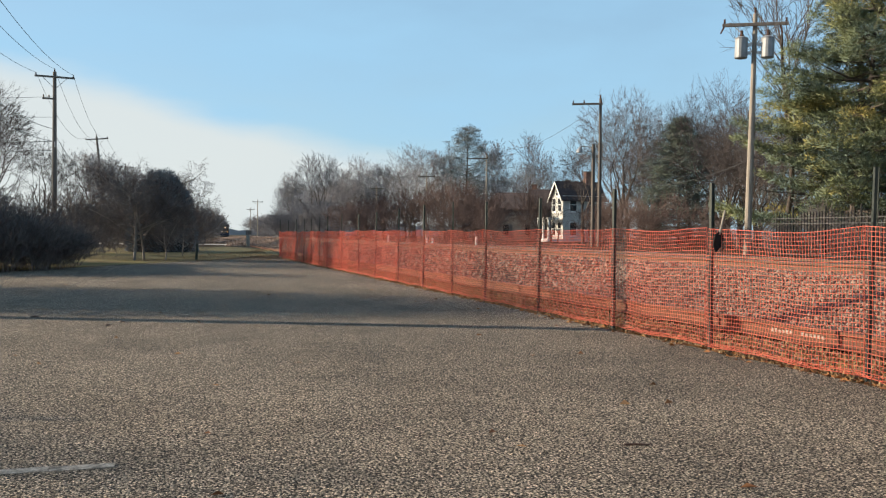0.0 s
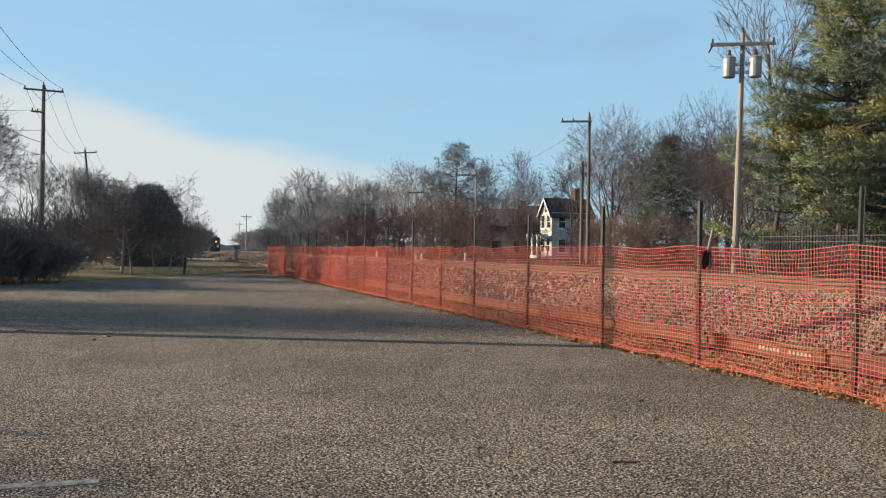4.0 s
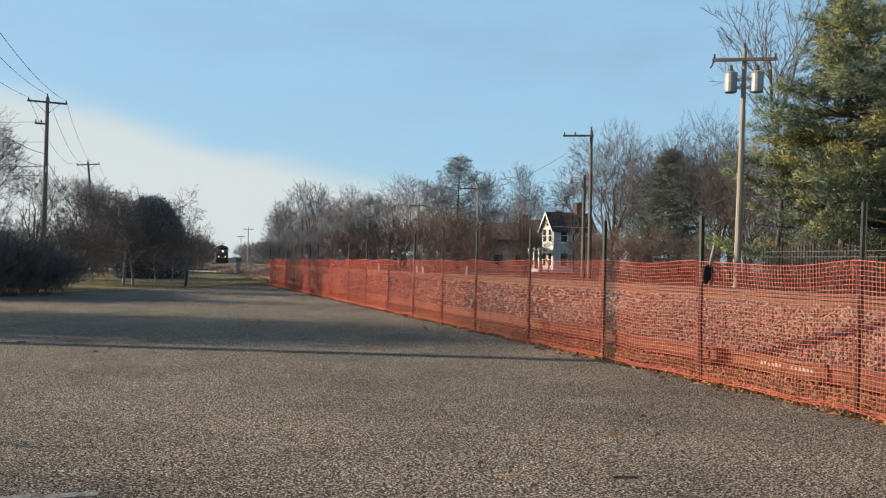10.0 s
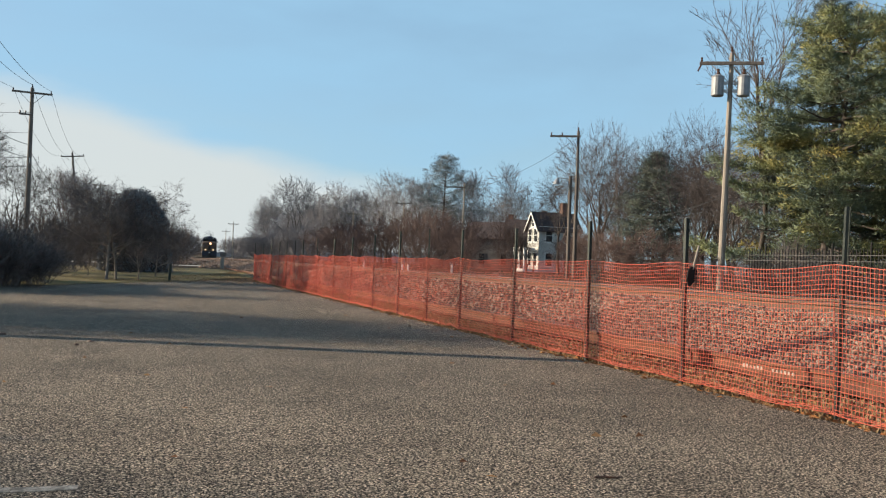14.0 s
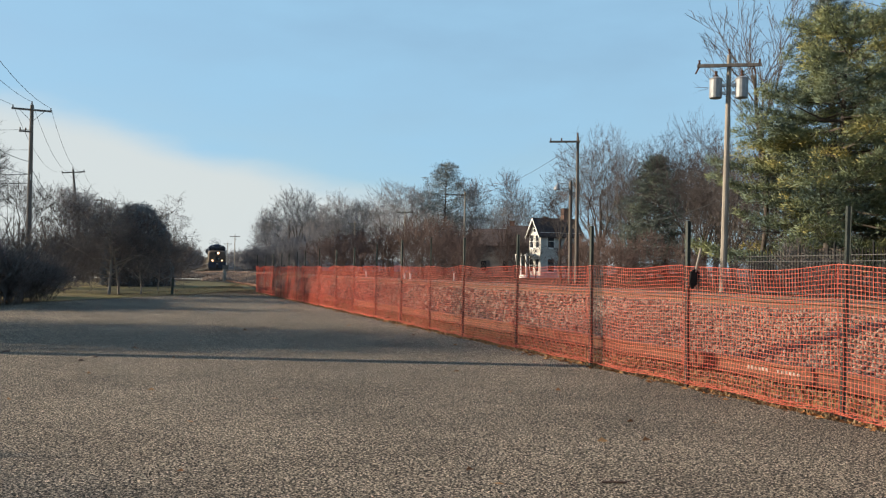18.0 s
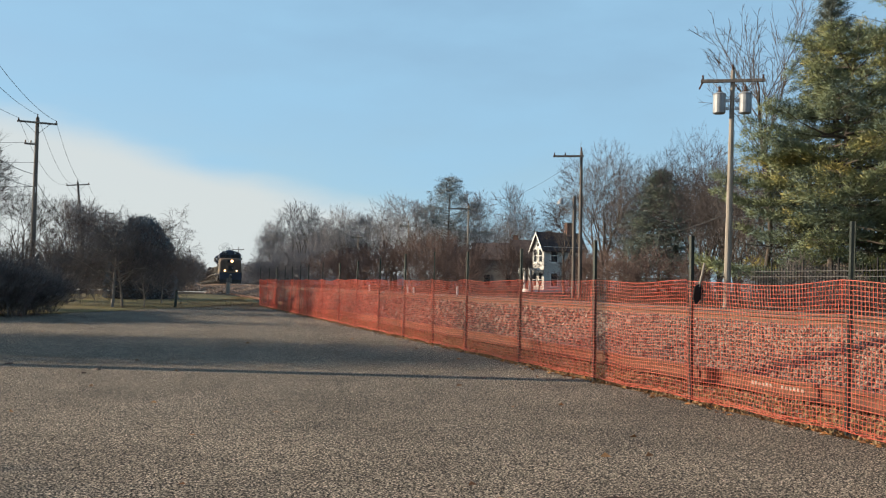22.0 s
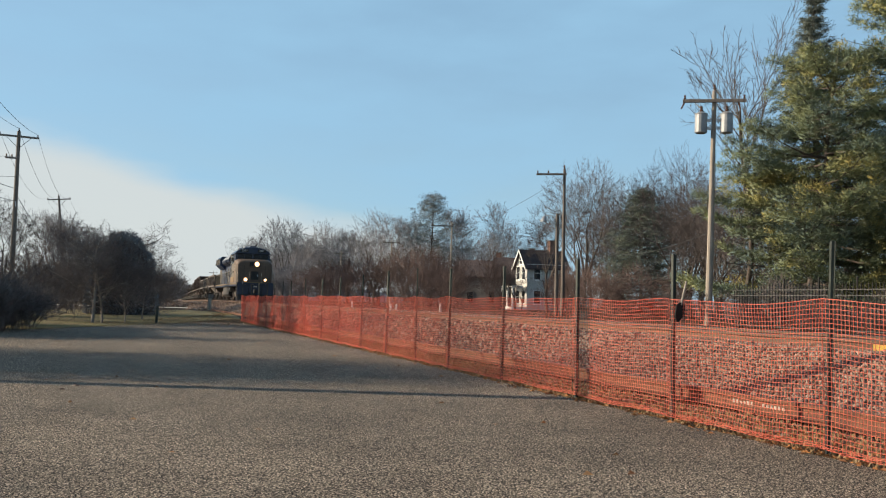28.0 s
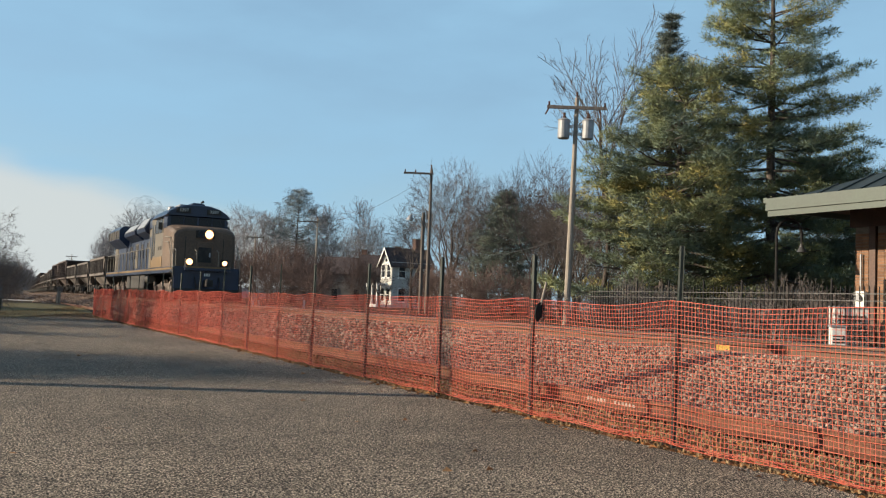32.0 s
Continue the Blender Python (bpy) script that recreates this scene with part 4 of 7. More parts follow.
    return big.mesh("trunk" if stems == 1 else "stem", bark or M_BARK, smooth=True), small.mesh("crown", twig or M_TWIG)


def shrub_meshes(seed, height, stems, twig, spread=1.25, fine=0.006, depth=5, twigs=5):
    """Many thin stems from the ground, branching into a close dome of fine twigs."""
    return fork_tree(seed, height, height * spread, 0.0, stems, 2, depth, fine, 24, 0.05, twigs, 0.09, None, twig, 0.010, 0.02)


def plant(meshes, at, label, category="tree", group="", names=("trunk", "crown"), name="tree"):
    t = thing(name, at, label, category, group)
    for n, m in zip(names, meshes):
        part(n, m, None, t, kind="stuff" if name == "shrub" else "")
    return t


def on_ground(x, y, turn=0.0, size=1.0, dz=0.0, lean=0.0):
    return pose(x, y, ground_z(x, y) + dz, lean, 0, turn) @ Matrix.Scale(size, 4)


def needle_clump(m, c, out, size, r, count, up=0.5):
    """A tuft of needles round c, as thin blades fanning outwards."""
    for _ in range(count):
        d = (out * 0.6 + Vector((r.gauss(0, 1), r.gauss(0, 1), r.gauss(0, 0.7) + up * 0.3))).normalized()
        o = c + Vector((r.gauss(0, 0.4), r.gauss(0, 0.4), r.gauss(0, 0.16))) * size
        s = d.orthogonal().normalized()
        s = Matrix.Rotation(r.uniform(0, 6.28), 3, d) @ s
        l, w = size * r.uniform(0.35, 0.75), size * r.uniform(0.03, 0.055)
        k = len(m.v)
        m.v += [tuple(o - s * w), tuple(o + s * w), tuple(o + d * l)]
        m.f.append((k, k + 1, k + 2))


def conifer_meshes(seed, height, radius, mat, layers, per_layer, clump, tufts, droop=-0.15, base=0.12, shape=1.0, gap=0.25, lift=0.3, blades=72):
    """A straight trunk with whorls of limbs, each bearing tufts of needles towards its end."""
    r = random.Random(seed)
    wood, leaf = Mass(), Mass()
    bend = [Vector((0.02 * height * noise.noise((seed, k * 0.4, 0)), 0.02 * height * noise.noise((seed, 5, k * 0.4)), height * k / 8 - 0.2 * (k == 0))) for k in range(9)]
    wood.tube(bend, [height * 0.014 * (1 - 0.92 * k / 8) + 0.01 for k in range(9)], 8, cap=False)
    for k in range(layers):
        u = base + (1 - base) * (k + r.uniform(-0.3, 0.3)) / layers
        u = min(0.985, max(base, u))
        z = u * height
        i = min(7, int(u * 8))
        o = bend[i].lerp(bend[i + 1], u * 8 - i)
        prof = ((1 - u) / (1 - base)) ** shape
        for j in range(per_layer):
            if r.random() < gap:
                continue
            a = 6.28 * (j + r.uniform(-0.35, 0.35)) / per_layer + k * 0.9
            L = max(0.25, radius * prof * r.uniform(0.6, 1.15))
            w = Vector((math.cos(a), math.sin(a), droop + r.uniform(-0.1, 0.15) + 0.5 * u))
            pts = [o + w * (L * q) + Vector((0, 0, lift * L * q * q)) for q in (0, 0.33, 0.66, 1.0)]
            wood.tube(pts, [0.012 + 0.018 * L * 0.5, 0.01 + 0.010 * L * 0.5, 0.008, 0.005], 4, cap=False)
            nt = max(2, int(tufts * (0.35 + 0.65 * L / radius)))
            for t in range(nt):
                q = 0.3 + 0.72 * (t + r.random()) / nt
                q = min(q, 1.03)
                c = pts[0].lerp(pts[3], q) + Vector((0, 0, lift * L * (q * q - q)))
                side = Vector((-w.y, w.x, 0)) * r.gauss(0, 0.26) * L * (0.4 + q * 0.6)
                needle_clump(leaf, c + side, (w + Vector((0, 0, -0.3))).normalized(), clump * r.uniform(0.7, 1.2), r, blades)
    return wood.mesh("trunk", M_BARK, smooth=True), leaf.mesh("crown", mat)


def soft_mesh(name, m, normals, mat):
    """A mesh of fine blades that take the light as the tuft they belong to does."""
    data = m.mesh(name, mat, smooth=True)
    data.normals_split_custom_set_from_vertices(normals)
    return data


def pine_tuft(m, normals, c, out, size, r, count):
    """A brush of needles round the end of a twig: fine blades fanned outwards and up."""
    for _ in range(count):
        n = Vector((r.gauss(0, 1), r.gauss(0, 1), r.gauss(0, 0.7))).normalized()
        d = (n + out * 0.55 + Vector((0, 0, 0.35))).normalized()
        o = c + n * (size * r.uniform(0.15, 0.9))
        s = Matrix.Rotation(r.uniform(0, 6.28), 3, d) @ d.orthogonal().normalized() * r.uniform(0.011, 0.021)
        b = len(m.v)
        m.v += [tuple(o - s), tuple(o + s), tuple(o + d * (size * r.uniform(0.35, 0.62)))]
        m.f.append((b, b + 1, b + 2))
        w = tuple((n * 0.75 + out * 0.45 + Vector((0, 0, 0.35))).normalized())
        normals += [w, w, w]


def pine_meshes(seed, height, radius, mat, layers, per_layer, base=0.1, shape=0.5, gap=0.2, blades=34, lean=(0.0, 0.0), size=0.27):
    """A pine: level limbs in loose tiers, each carrying flat sprays of needle brushes, with dark gaps between the tiers."""
    r = random.Random(seed)
    wood, leaf, normals = Mass(), Mass(), []
    bend = [Vector((0.015 * height * noise.noise((seed, k * 0.4, 0)) + lean[0] * k / 8, 0.015 * height * noise.noise((seed, 5, k * 0.4)) + lean[1] * k / 8, height * k / 8 - 0.2 * (k == 0))) for k in range(9)]
    wood.tube(bend, [height * 0.016 * (1 - 0.9 * k / 8) + 0.01 for k in range(9)], 10, cap=False)
    for k in range(layers):
        u = min(0.97, base + (1 - base) * (k + r.uniform(-0.2, 0.2)) / layers)
        i = min(7, int(u * 8))
        o = bend[i].lerp(bend[i + 1], u * 8 - i)
        prof = (0.06 + 0.94 * (1 - u) / (1 - base)) ** shape * min(1.0, 0.9 + 1.4 * (u - base))
        for j in range(per_layer):
            a = 6.28 * (j + r.uniform(-0.4, 0.4)) / per_layer + k * 0.9
            L = max(0.6, radius * prof * r.uniform(0.62, 1.12))
            w = Vector((math.cos(a), math.sin(a), r.uniform(-0.14, 0.10) + 0.28 * u * u))
            rise, sag = r.uniform(0.02, 0.14) * L, 0.10 * L * (1 - u)
            oo = o + Vector((0, 0, r.uniform(-0.3, 0.3)))

            def on_limb(q):
                return oo + w * (L * q) + Vector((0, 0, rise * q * q - sag * math.sin(math.pi * q)))
            wood.tube([on_limb(q) for q in (0, 0.33, 0.66, 1.0)], [0.014 + 0.012 * L, 0.012 + 0.008 * L, 0.014, 0.007], 4, cap=False)
            for _ in range(3):
                spike(wood, on_limb(r.uniform(0.1, 0.5)), Vector((w.x + r.gauss(0, 0.6), w.y + r.gauss(0, 0.6), r.gauss(0, 0.4))).normalized(), r.uniform(0.4, 0.9), 0.01)
            if r.random() < gap:
                continue
            side = Vector((-w.y, w.x, 0)).normalized()
            flat = Vector((w.x, w.y, 0)).normalized()
            sprays = max(3, int(L / 0.36))
            for e in range(sprays):
                q = 0.30 + 0.70 * (e + r.uniform(0.2, 0.9)) / sprays
                start = on_limb(q)
                for sg in (-1, 1):
                    reach = (0.35 + 0.30 * L * (1.12 - q)) * r.uniform(0.6, 1.15)
                    way = (flat * r.uniform(0.3, 0.9) + side * sg + Vector((0, 0, r.uniform(-0.12, 0.35)))).normalized()
                    spike(wood, start, way, reach, 0.008)
                    for f in range(max(2, int(reach / 0.22))):
                        c = start + way * (reach * (f + 0.8) / max(2, int(reach / 0.22))) + Vector((r.gauss(0, 0.05), r.gauss(0, 0.05), r.gauss(0, 0.05)))
                        pine_tuft(leaf, normals, c, (way * 0.5 + flat * 0.5 + Vector((0, 0, 0.3))).normalized(), size * r.uniform(0.75, 1.2), r, blades)
            pine_tuft(leaf, normals, on_limb(1.0), w.normalized(), size * 1.2, r, blades)
    for k in range(5):
        pine_tuft(leaf, normals, bend[8] - Vector((0, 0, 0.22 * k)), Vector((0, 0, 1)), size * 1.1, r, blades)
    return wood.mesh("trunk", M_BARK, smooth=True), soft_mesh("crown", leaf, normals, mat)


def dome_meshes(seed, rx, rz, mat):
    """A clipped evergreen bush: a close skin of small leaves over inner twigs coloured dark for shade."""
    r = random.Random(seed)
    core, leaf = Mass(), Mass()
    rings = []
    for i in range(10):
        th = math.pi * 0.5 * i / 9.5
        rings.append([(rx * 0.93 * math.cos(th) ** 0.9 * math.cos(a), rx * 0.93 * math.cos(th) ** 0.9 * math.sin(a), rz * 0.94 * math.sin(th)) for a in (6.283 * k / 20 for k in range(20))])
    core.rings(rings)
    for _ in range(9000):
        th, a = math.asin(r.random() ** 0.8), r.uniform(0, 6.283)
        k = 1 + 0.10 * noise.noise((math.cos(a) * 2.2, math.sin(a) * 2.2, th * 2 + seed)) + r.gauss(0, 0.02)
        n = Vector((math.cos(th) * math.cos(a), math.cos(th) * math.sin(a), math.sin(th)))
        flat = max(0.02, math.cos(th)) ** -0.1
        c = Vector((rx * k * n.x * flat, rx * k * n.y * flat, max(0.05, rz * k * n.z)))
        d = (n + Vector((r.gauss(0, 0.6), r.gauss(0, 0.6), r.gauss(0, 0.6)))).normalized()
        s = d.orthogonal().normalized() * r.uniform(0.02, 0.045)
        l = d * r.uniform(0.08, 0.17)
        b = len(leaf.v)
        leaf.v += [tuple(c - s), tuple(c + s), tuple(c + l)]
        leaf.f.append((b, b + 1, b + 2))
    return core.mesh("core", M_DARKCORE), leaf.mesh("crown", mat)


FAR_TREES = [fork_tree(k, 16, w, c, 1, n, 7, 0.017, a, 0.08, 4, 0.045, None, M_TWIGHAZE) for k, w, c, n, a in ((11, 12, 0.16, 4, 30), (12, 10, 0.2, 3, 26), (13, 13, 0.14, 5, 32), (14, 8.5, 0.22, 3, 22))]
TREES = [fork_tree(k, 16, w, c, 1, n, 7, 0.011, a, 0.08, 4, 0.042) for k, w, c, n, a in ((1, 11, 0.18, 4, 28), (2, 12.5, 0.14, 5, 31), (3, 9.5, 0.2, 3, 25), (4, 8, 0.22, 3, 21))]
SHRUBS_RED = [shrub_meshes(k, 5.0, 6, M_TWIGRED, fine=0.011, twigs=4) for k in (21, 22, 23)]
SHRUBS_HAZED = [shrub_meshes(k, 5.0, 6, M_TWIGHAZE, fine=0.015) for k in (24, 25)]
SHRUBS_DARK = [shrub_meshes(k, 3.0, 6, M_TWIGDARK, fine=0.010, depth=4, twigs=7) for k in (31, 32)]
SHRUBS_LOW = [shrub_meshes(k, 3.0, 5, M_TWIGDARK, fine=0.007, depth=4, twigs=5) for k in (33, 34)]
BARE = "tall bare grey-brown deciduous tree in winter"


def along(x0, y0, x1, y1, n, r, jitter):
    return [(x0 + (x1 - x0) * (k + 0.5) / n + r.uniform(-jitter, jitter), y0 + (y1 - y0) * (k + 0.5) / n + r.uniform(-jitter, jitter)) for k in range(n)]


def make_woods():
    r = random.Random(5)

    def put(meshes, x, y, height, spread, stock_w, label, category="tree", group="", names=("trunk", "crown"), name="tree", stock_h=16.0):
        """A plant of the stock, brought to its own height and spread."""
        g = ground_z(x, y)
        k, q = height / stock_h, spread / stock_w
        plant(meshes, pose(x, y, g, 0, 0, r.uniform(0, 360)) @ Matrix.Diagonal((q, q, k, 1)), label, category, group, names, name)
    wide = (12, 10, 13, 8.5)
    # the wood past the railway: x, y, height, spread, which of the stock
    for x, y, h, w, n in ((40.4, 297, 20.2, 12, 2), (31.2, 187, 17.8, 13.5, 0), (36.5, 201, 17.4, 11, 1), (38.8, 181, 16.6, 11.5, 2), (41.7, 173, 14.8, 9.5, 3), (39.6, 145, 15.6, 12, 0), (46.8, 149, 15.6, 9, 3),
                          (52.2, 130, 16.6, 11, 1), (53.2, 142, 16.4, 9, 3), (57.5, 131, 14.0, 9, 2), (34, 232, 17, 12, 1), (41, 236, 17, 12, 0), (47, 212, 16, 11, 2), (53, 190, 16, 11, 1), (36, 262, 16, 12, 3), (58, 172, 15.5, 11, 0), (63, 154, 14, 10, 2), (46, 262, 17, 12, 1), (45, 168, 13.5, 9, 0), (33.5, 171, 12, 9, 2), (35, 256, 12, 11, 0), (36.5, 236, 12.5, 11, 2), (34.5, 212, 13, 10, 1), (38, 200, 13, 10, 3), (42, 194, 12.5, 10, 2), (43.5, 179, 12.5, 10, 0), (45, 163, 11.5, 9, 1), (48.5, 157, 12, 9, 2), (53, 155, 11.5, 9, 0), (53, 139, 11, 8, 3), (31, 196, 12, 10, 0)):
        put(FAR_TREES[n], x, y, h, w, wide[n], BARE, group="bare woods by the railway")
    near_wide = (11, 12.5, 9.5, 8)
    for x, y, h, w, n in ((29.6, 54.6, 10.6, 7.0, 0), (37.5, 76.3, 10.2, 6.4, 2), (34.2, 58.4, 9.8, 5.2, 3), (31.4, 45.9, 10.2, 5.8, 1), (32.8, 51.4, 9.9, 4.6, 2), (30.5, 41.3, 7.6, 4.4, 3), (36.4, 62.5, 9.4, 5.6, 1), (40.5, 70.5, 9.6, 6.5, 0), (36.9, 61.8, 10.8, 6.5, 0), (35.6, 55.6, 10.4, 6.0, 1), (35.5, 50.8, 10.4, 6.0, 2), (37.6, 68.3, 10.6, 6.0, 3), (32.1, 43.4, 7.9, 5.0, 1), (29.4, 40.5, 6.8, 4.2, 2), (38.5, 54, 8.6, 6.0, 2), (41, 62, 9.0, 6.0, 0), (29.2, 36.9, 7.8, 4.6, 0), (31, 36.8, 8.4, 4.6, 2), (29.4, 42.8, 7.4, 4.6, 3), (26.4, 35.5, 6.6, 3.8, 1)):
        put(TREES[n], x, y, h, w, near_wide[n], BARE, group="trees among the houses")
    for x, y, h, w, n in ((40.6, 90.5, 5.8, 4.2, 3), (38.6, 89.5, 4.6, 3.6, 2), (42.8, 93.5, 4.2, 3.0, 3)):
        put(TREES[n], x, y, h, w, near_wide[n], "small bare tree before the white house", group="trees among the houses")
    brush = "leafless reddish-brown roadside shrub"
    for x, y, h, w in ((28.3, 90.7, 6.8, 9.5), (26.2, 96.5, 5.6, 8.0), (30.8, 85.5, 5.4, 6.0), (24.8, 107, 5.4, 8.0), (23.5, 118, 5.0, 7.4), (31, 98, 6.4, 8), (29, 112, 6.6, 9), (27, 126, 6.2, 9), (33.5, 90, 5.6, 6.5), (36, 104, 6.0, 8), (30.8, 74, 5.4, 4.0), (28.4, 77.5, 4.4, 4.4), (26.4, 83, 4.0, 5.0)):
        put(SHRUBS_RED[int(x * 10) % 3], x, y, h, w, 6.25, brush, "shrub", "brush by the railway", ("stem", "crown"), "shrub", 5.0)
    for x, y, h, w in ((1.9, 66, 2.6, 2.6), (2.6, 73, 3.2, 3.2), (3.6, 84, 3.6, 3.8), (4.2, 97, 3.8, 4.4), (5.4, 116, 4.2, 5.0), (6.4, 138, 4.6, 6.0), (8.4, 170, 5.0, 7.0), (10.5, 210, 5.5, 8.0)):
        put(SHRUBS_HAZED[int(y) % 2] if y > 90 else SHRUBS_DARK[int(y) % 2], x, y, h, w, 6.25 if y > 90 else 3.75, "grey leafless shrub beside the track", "shrub", "brush at the lot edge", ("stem", "crown"), "shrub", 5.0 if y > 90 else 3.0)
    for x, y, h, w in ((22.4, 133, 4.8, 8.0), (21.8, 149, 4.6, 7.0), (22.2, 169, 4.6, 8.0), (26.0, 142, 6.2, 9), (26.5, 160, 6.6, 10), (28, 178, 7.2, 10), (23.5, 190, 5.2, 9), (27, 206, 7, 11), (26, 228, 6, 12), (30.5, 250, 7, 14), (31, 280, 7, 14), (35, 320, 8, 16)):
        put(SHRUBS_HAZED[int(x * 10) % 2], x, y, h, w, 6.25, "leafless roadside shrub, paled for distance haze", "shrub", "brush by the railway", ("stem", "crown"), "shrub", 5.0)
    for x, y, h, w in ((27.8, 50.9, 3.7, 3.6), (28.4, 55.1, 3.2, 3.0), (26.6, 47.5, 3.0, 3.0), (29.4, 47.2, 3.4, 3.4), (31.6, 60, 3.6, 4), (25.2, 43.5, 2.4, 2.6), (28.6, 42.2, 2.8, 3.0), (33.5, 66, 3.6, 4.2)):
        put(SHRUBS_RED[int(y * 10) % 3], x, y, h, w, 6.25, brush, "shrub", "brush by the railway", ("stem", "crown"), "shrub", 5.0)
    # behind and between the houses
    for n, (x, y, s) in enumerate([(49, 84, 0.66), (43, 60, 0.5), (49, 57, 0.55), (56, 72, 0.6), (37, 46, 0.48), (43, 44, 0.62), (49, 50, 0.7), (34.5, 40, 0.5), (52, 36, 0.7), (58, 44, 0.75), (60, 30, 0.7), (63, 22, 0.7), (50, 25, 0.6)]):
        plant(TREES[(n * 3 + 1) % 4], on_ground(x, y, r.uniform(0, 360), s), BARE, group="trees among the houses")
    for n, (x, y) in enumerate(along(38, 36, 44, 8, 8, r, 1.5) + along(33, 45, 40, 30, 5, r, 1.5) + along(52, 40, 56, 0, 7, r, 2)):
        plant(SHRUBS_RED[n % 3], on_ground(x, y, r.uniform(0, 360), r.uniform(0.6, 0.9)), "leafless reddish-brown roadside shrub", "shrub", "brush by the railway", ("stem", "crown"), "shrub")
    for n, (x, y) in enumerate(along(70, 60, 80, -10, 9, r, 4)):
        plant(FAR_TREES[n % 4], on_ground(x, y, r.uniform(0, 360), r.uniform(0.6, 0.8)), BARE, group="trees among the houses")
    for n, (x, y) in enumerate(along(23, 32, 25.5, 19, 7, r, 0.8) + along(30, 22, 31, 8, 5, r, 1.2)):
        plant(SHRUBS_LOW[n % 2], on_ground(x, y, r.uniform(0, 360), r.uniform(0.45, 0.75)), "dark leafless shrub behind the iron fence", "shrub", "brush behind the iron fence", ("stem", "crown"), "shrub")
    for n, (x, y) in enumerate(along(20.3, 31, 22.0, 11, 10, r, 0.5) + along(34, 33, 40, 16, 8, r, 1.5)):
        plant(SHRUBS_LOW[n % 2], on_ground(x, y, r.uniform(0, 360), r.uniform(0.35, 0.55) if x < 24 else r.uniform(0.7, 1.0)), "dark leafless shrub behind the iron fence", "shrub", "brush behind the iron fence", ("stem", "crown"), "shrub")
    for n, (x, y) in enumerate(along(18.9, 24.5, 18.9, 5, 15, r, 0.35) + along(14.6, 60, 15.2, 26, 9, r, 0.6)):
        h = r.uniform(0.75, 1.15) if x > 17 else r.uniform(0.35, 0.6)
        put(SHRUBS_LOW[n % 2], x, y, h, h * r.uniform(1.7, 2.3), 3.75, "low dark leafless undergrowth past the railway", "shrub", "undergrowth past the railway", ("stem", "crown"), "shrub", 3.0)
    # beside the lot, on the near side of the track
    # trees with y under 31 are unseen; those under 16 only darken the foreground
    for n, (x, y, s) in enumerate([(-8.2, 42, 0.52), (-9.2, 36, 0.55), (-9.6, 56, 0.60), (-12, 48, 0.65), (-8.2, 74, 0.50), (-6.4, 80, 0.48), (-11.5, 68, 0.62), (-5.0, 90, 0.5), (-3.8, 104, 0.52), (-7.4, 92, 0.55), (-4.8, 74, 0.42), (-14.5, 22.6, 0.54), (-13.0, 21.0, 0.44), (-20, 23.6, 0.62), (-16.5, 21.8, 0.5), (-18, 24.6, 0.6), (-22, 26.5, 0.62), (-10.8, 30.5, 0.4), (-15, 13.5, 0.32), (-14, 10.6, 0.3), (-18, 12.4, 0.36), (-13, 8.6, 0.27), (-16, 11.5, 0.38), (-22, 15, 0.48), (-11.5, 7.4, 0.26), (-17, 9.5, 0.36), (-2.6, 126, 0.55), (-8, 125, 0.7), (-1.4, 150, 0.5), (-9, 150, 0.7), (-1, 185, 0.5), (1, 230, 0.5), (3, 270, 0.5), (-3.2, 76, 0.40), (-13, 40, 0.6)]):
        plant(TREES[(n * 3) % 4] if y < 90 else FAR_TREES[n % 4], on_ground(x, y, r.uniform(0, 360), s), "bare grey deciduous tree beside the lot", group="trees beside the lot")
    for n, (x, y, s) in enumerate([(-2.9, 29.0, 0.48), (-3.3, 28.2, 0.5), (-4.4, 27.8, 0.5), (-4.9, 28.8, 0.6), (-2.7, 30.6, 0.5), (-3.5, 30.8, 0.62), (-2.6, 31.8, 0.5), (-3.4, 32.2, 0.6), (-3.3, 28.7, 0.52), (-3.7, 28.0, 0.55), (-4.1, 28.9, 0.6), (-3.0, 29.8, 0.5), (-5.1, 27.9, 0.6), (-3.9, 29.9, 0.6), (-3.5, 29.2, 0.62), (-4.6, 28.3, 0.68), (-5.8, 28.6, 0.95), (-7.2, 28.0, 1.0), (-6.6, 29.4, 1.1), (-5.2, 29.6, 0.9), (-8.4, 29, 1.1), (-9, 27.6, 0.75), (-11, 27.0, 0.8), (-4.4, 31.2, 0.75), (-6.2, 31.6, 0.85), (-8.4, 31, 0.9), (-3.6, 33.6, 0.7), (-5.4, 35, 0.9), (-7.6, 36, 1.0), (-3.2, 41, 0.9), (-4.6, 45, 1.0), (-2.8, 48, 0.9), (-4.2, 54, 1.1), (-2.4, 57, 1.0)]
                                 + [(x, y, 1.05) for x, y in along(-2.6, 64, 1.6, 160, 15, r, 1.3)]):
        plant(SHRUBS_DARK[n % 2], on_ground(x, y, r.uniform(0, 360), s), "dark tangled leafless shrub at the edge of the lot", "shrub", "brush at the lot edge", ("stem", "crown"), "shrub")


make_woods()
small = tree_meshes(41, 4.0, SMALL_TREE, M_BARKPALE, M_TWIGDARK, 0.075)
plant(small, on_ground(-1.0, 38.0, 20, 0.95), "small bare ornamental tree on the lawn", group="small trees on the lawn")
plant(tree_meshes(42, 3.8, SMALL_TREE, M_BARKPALE, M_TWIGDARK, 0.06), on_ground(-0.62, 38.6, 80, 0.9), "small bare ornamental tree on the lawn", group="small trees on the lawn")
plant(tree_meshes(43, 3.4, SMALL_TREE, M_BARKPALE, M_TWIGDARK, 0.05), on_ground(0.21, 38.7, 0, 0.85), "small bare ornamental tree on the lawn", group="small trees on the lawn")
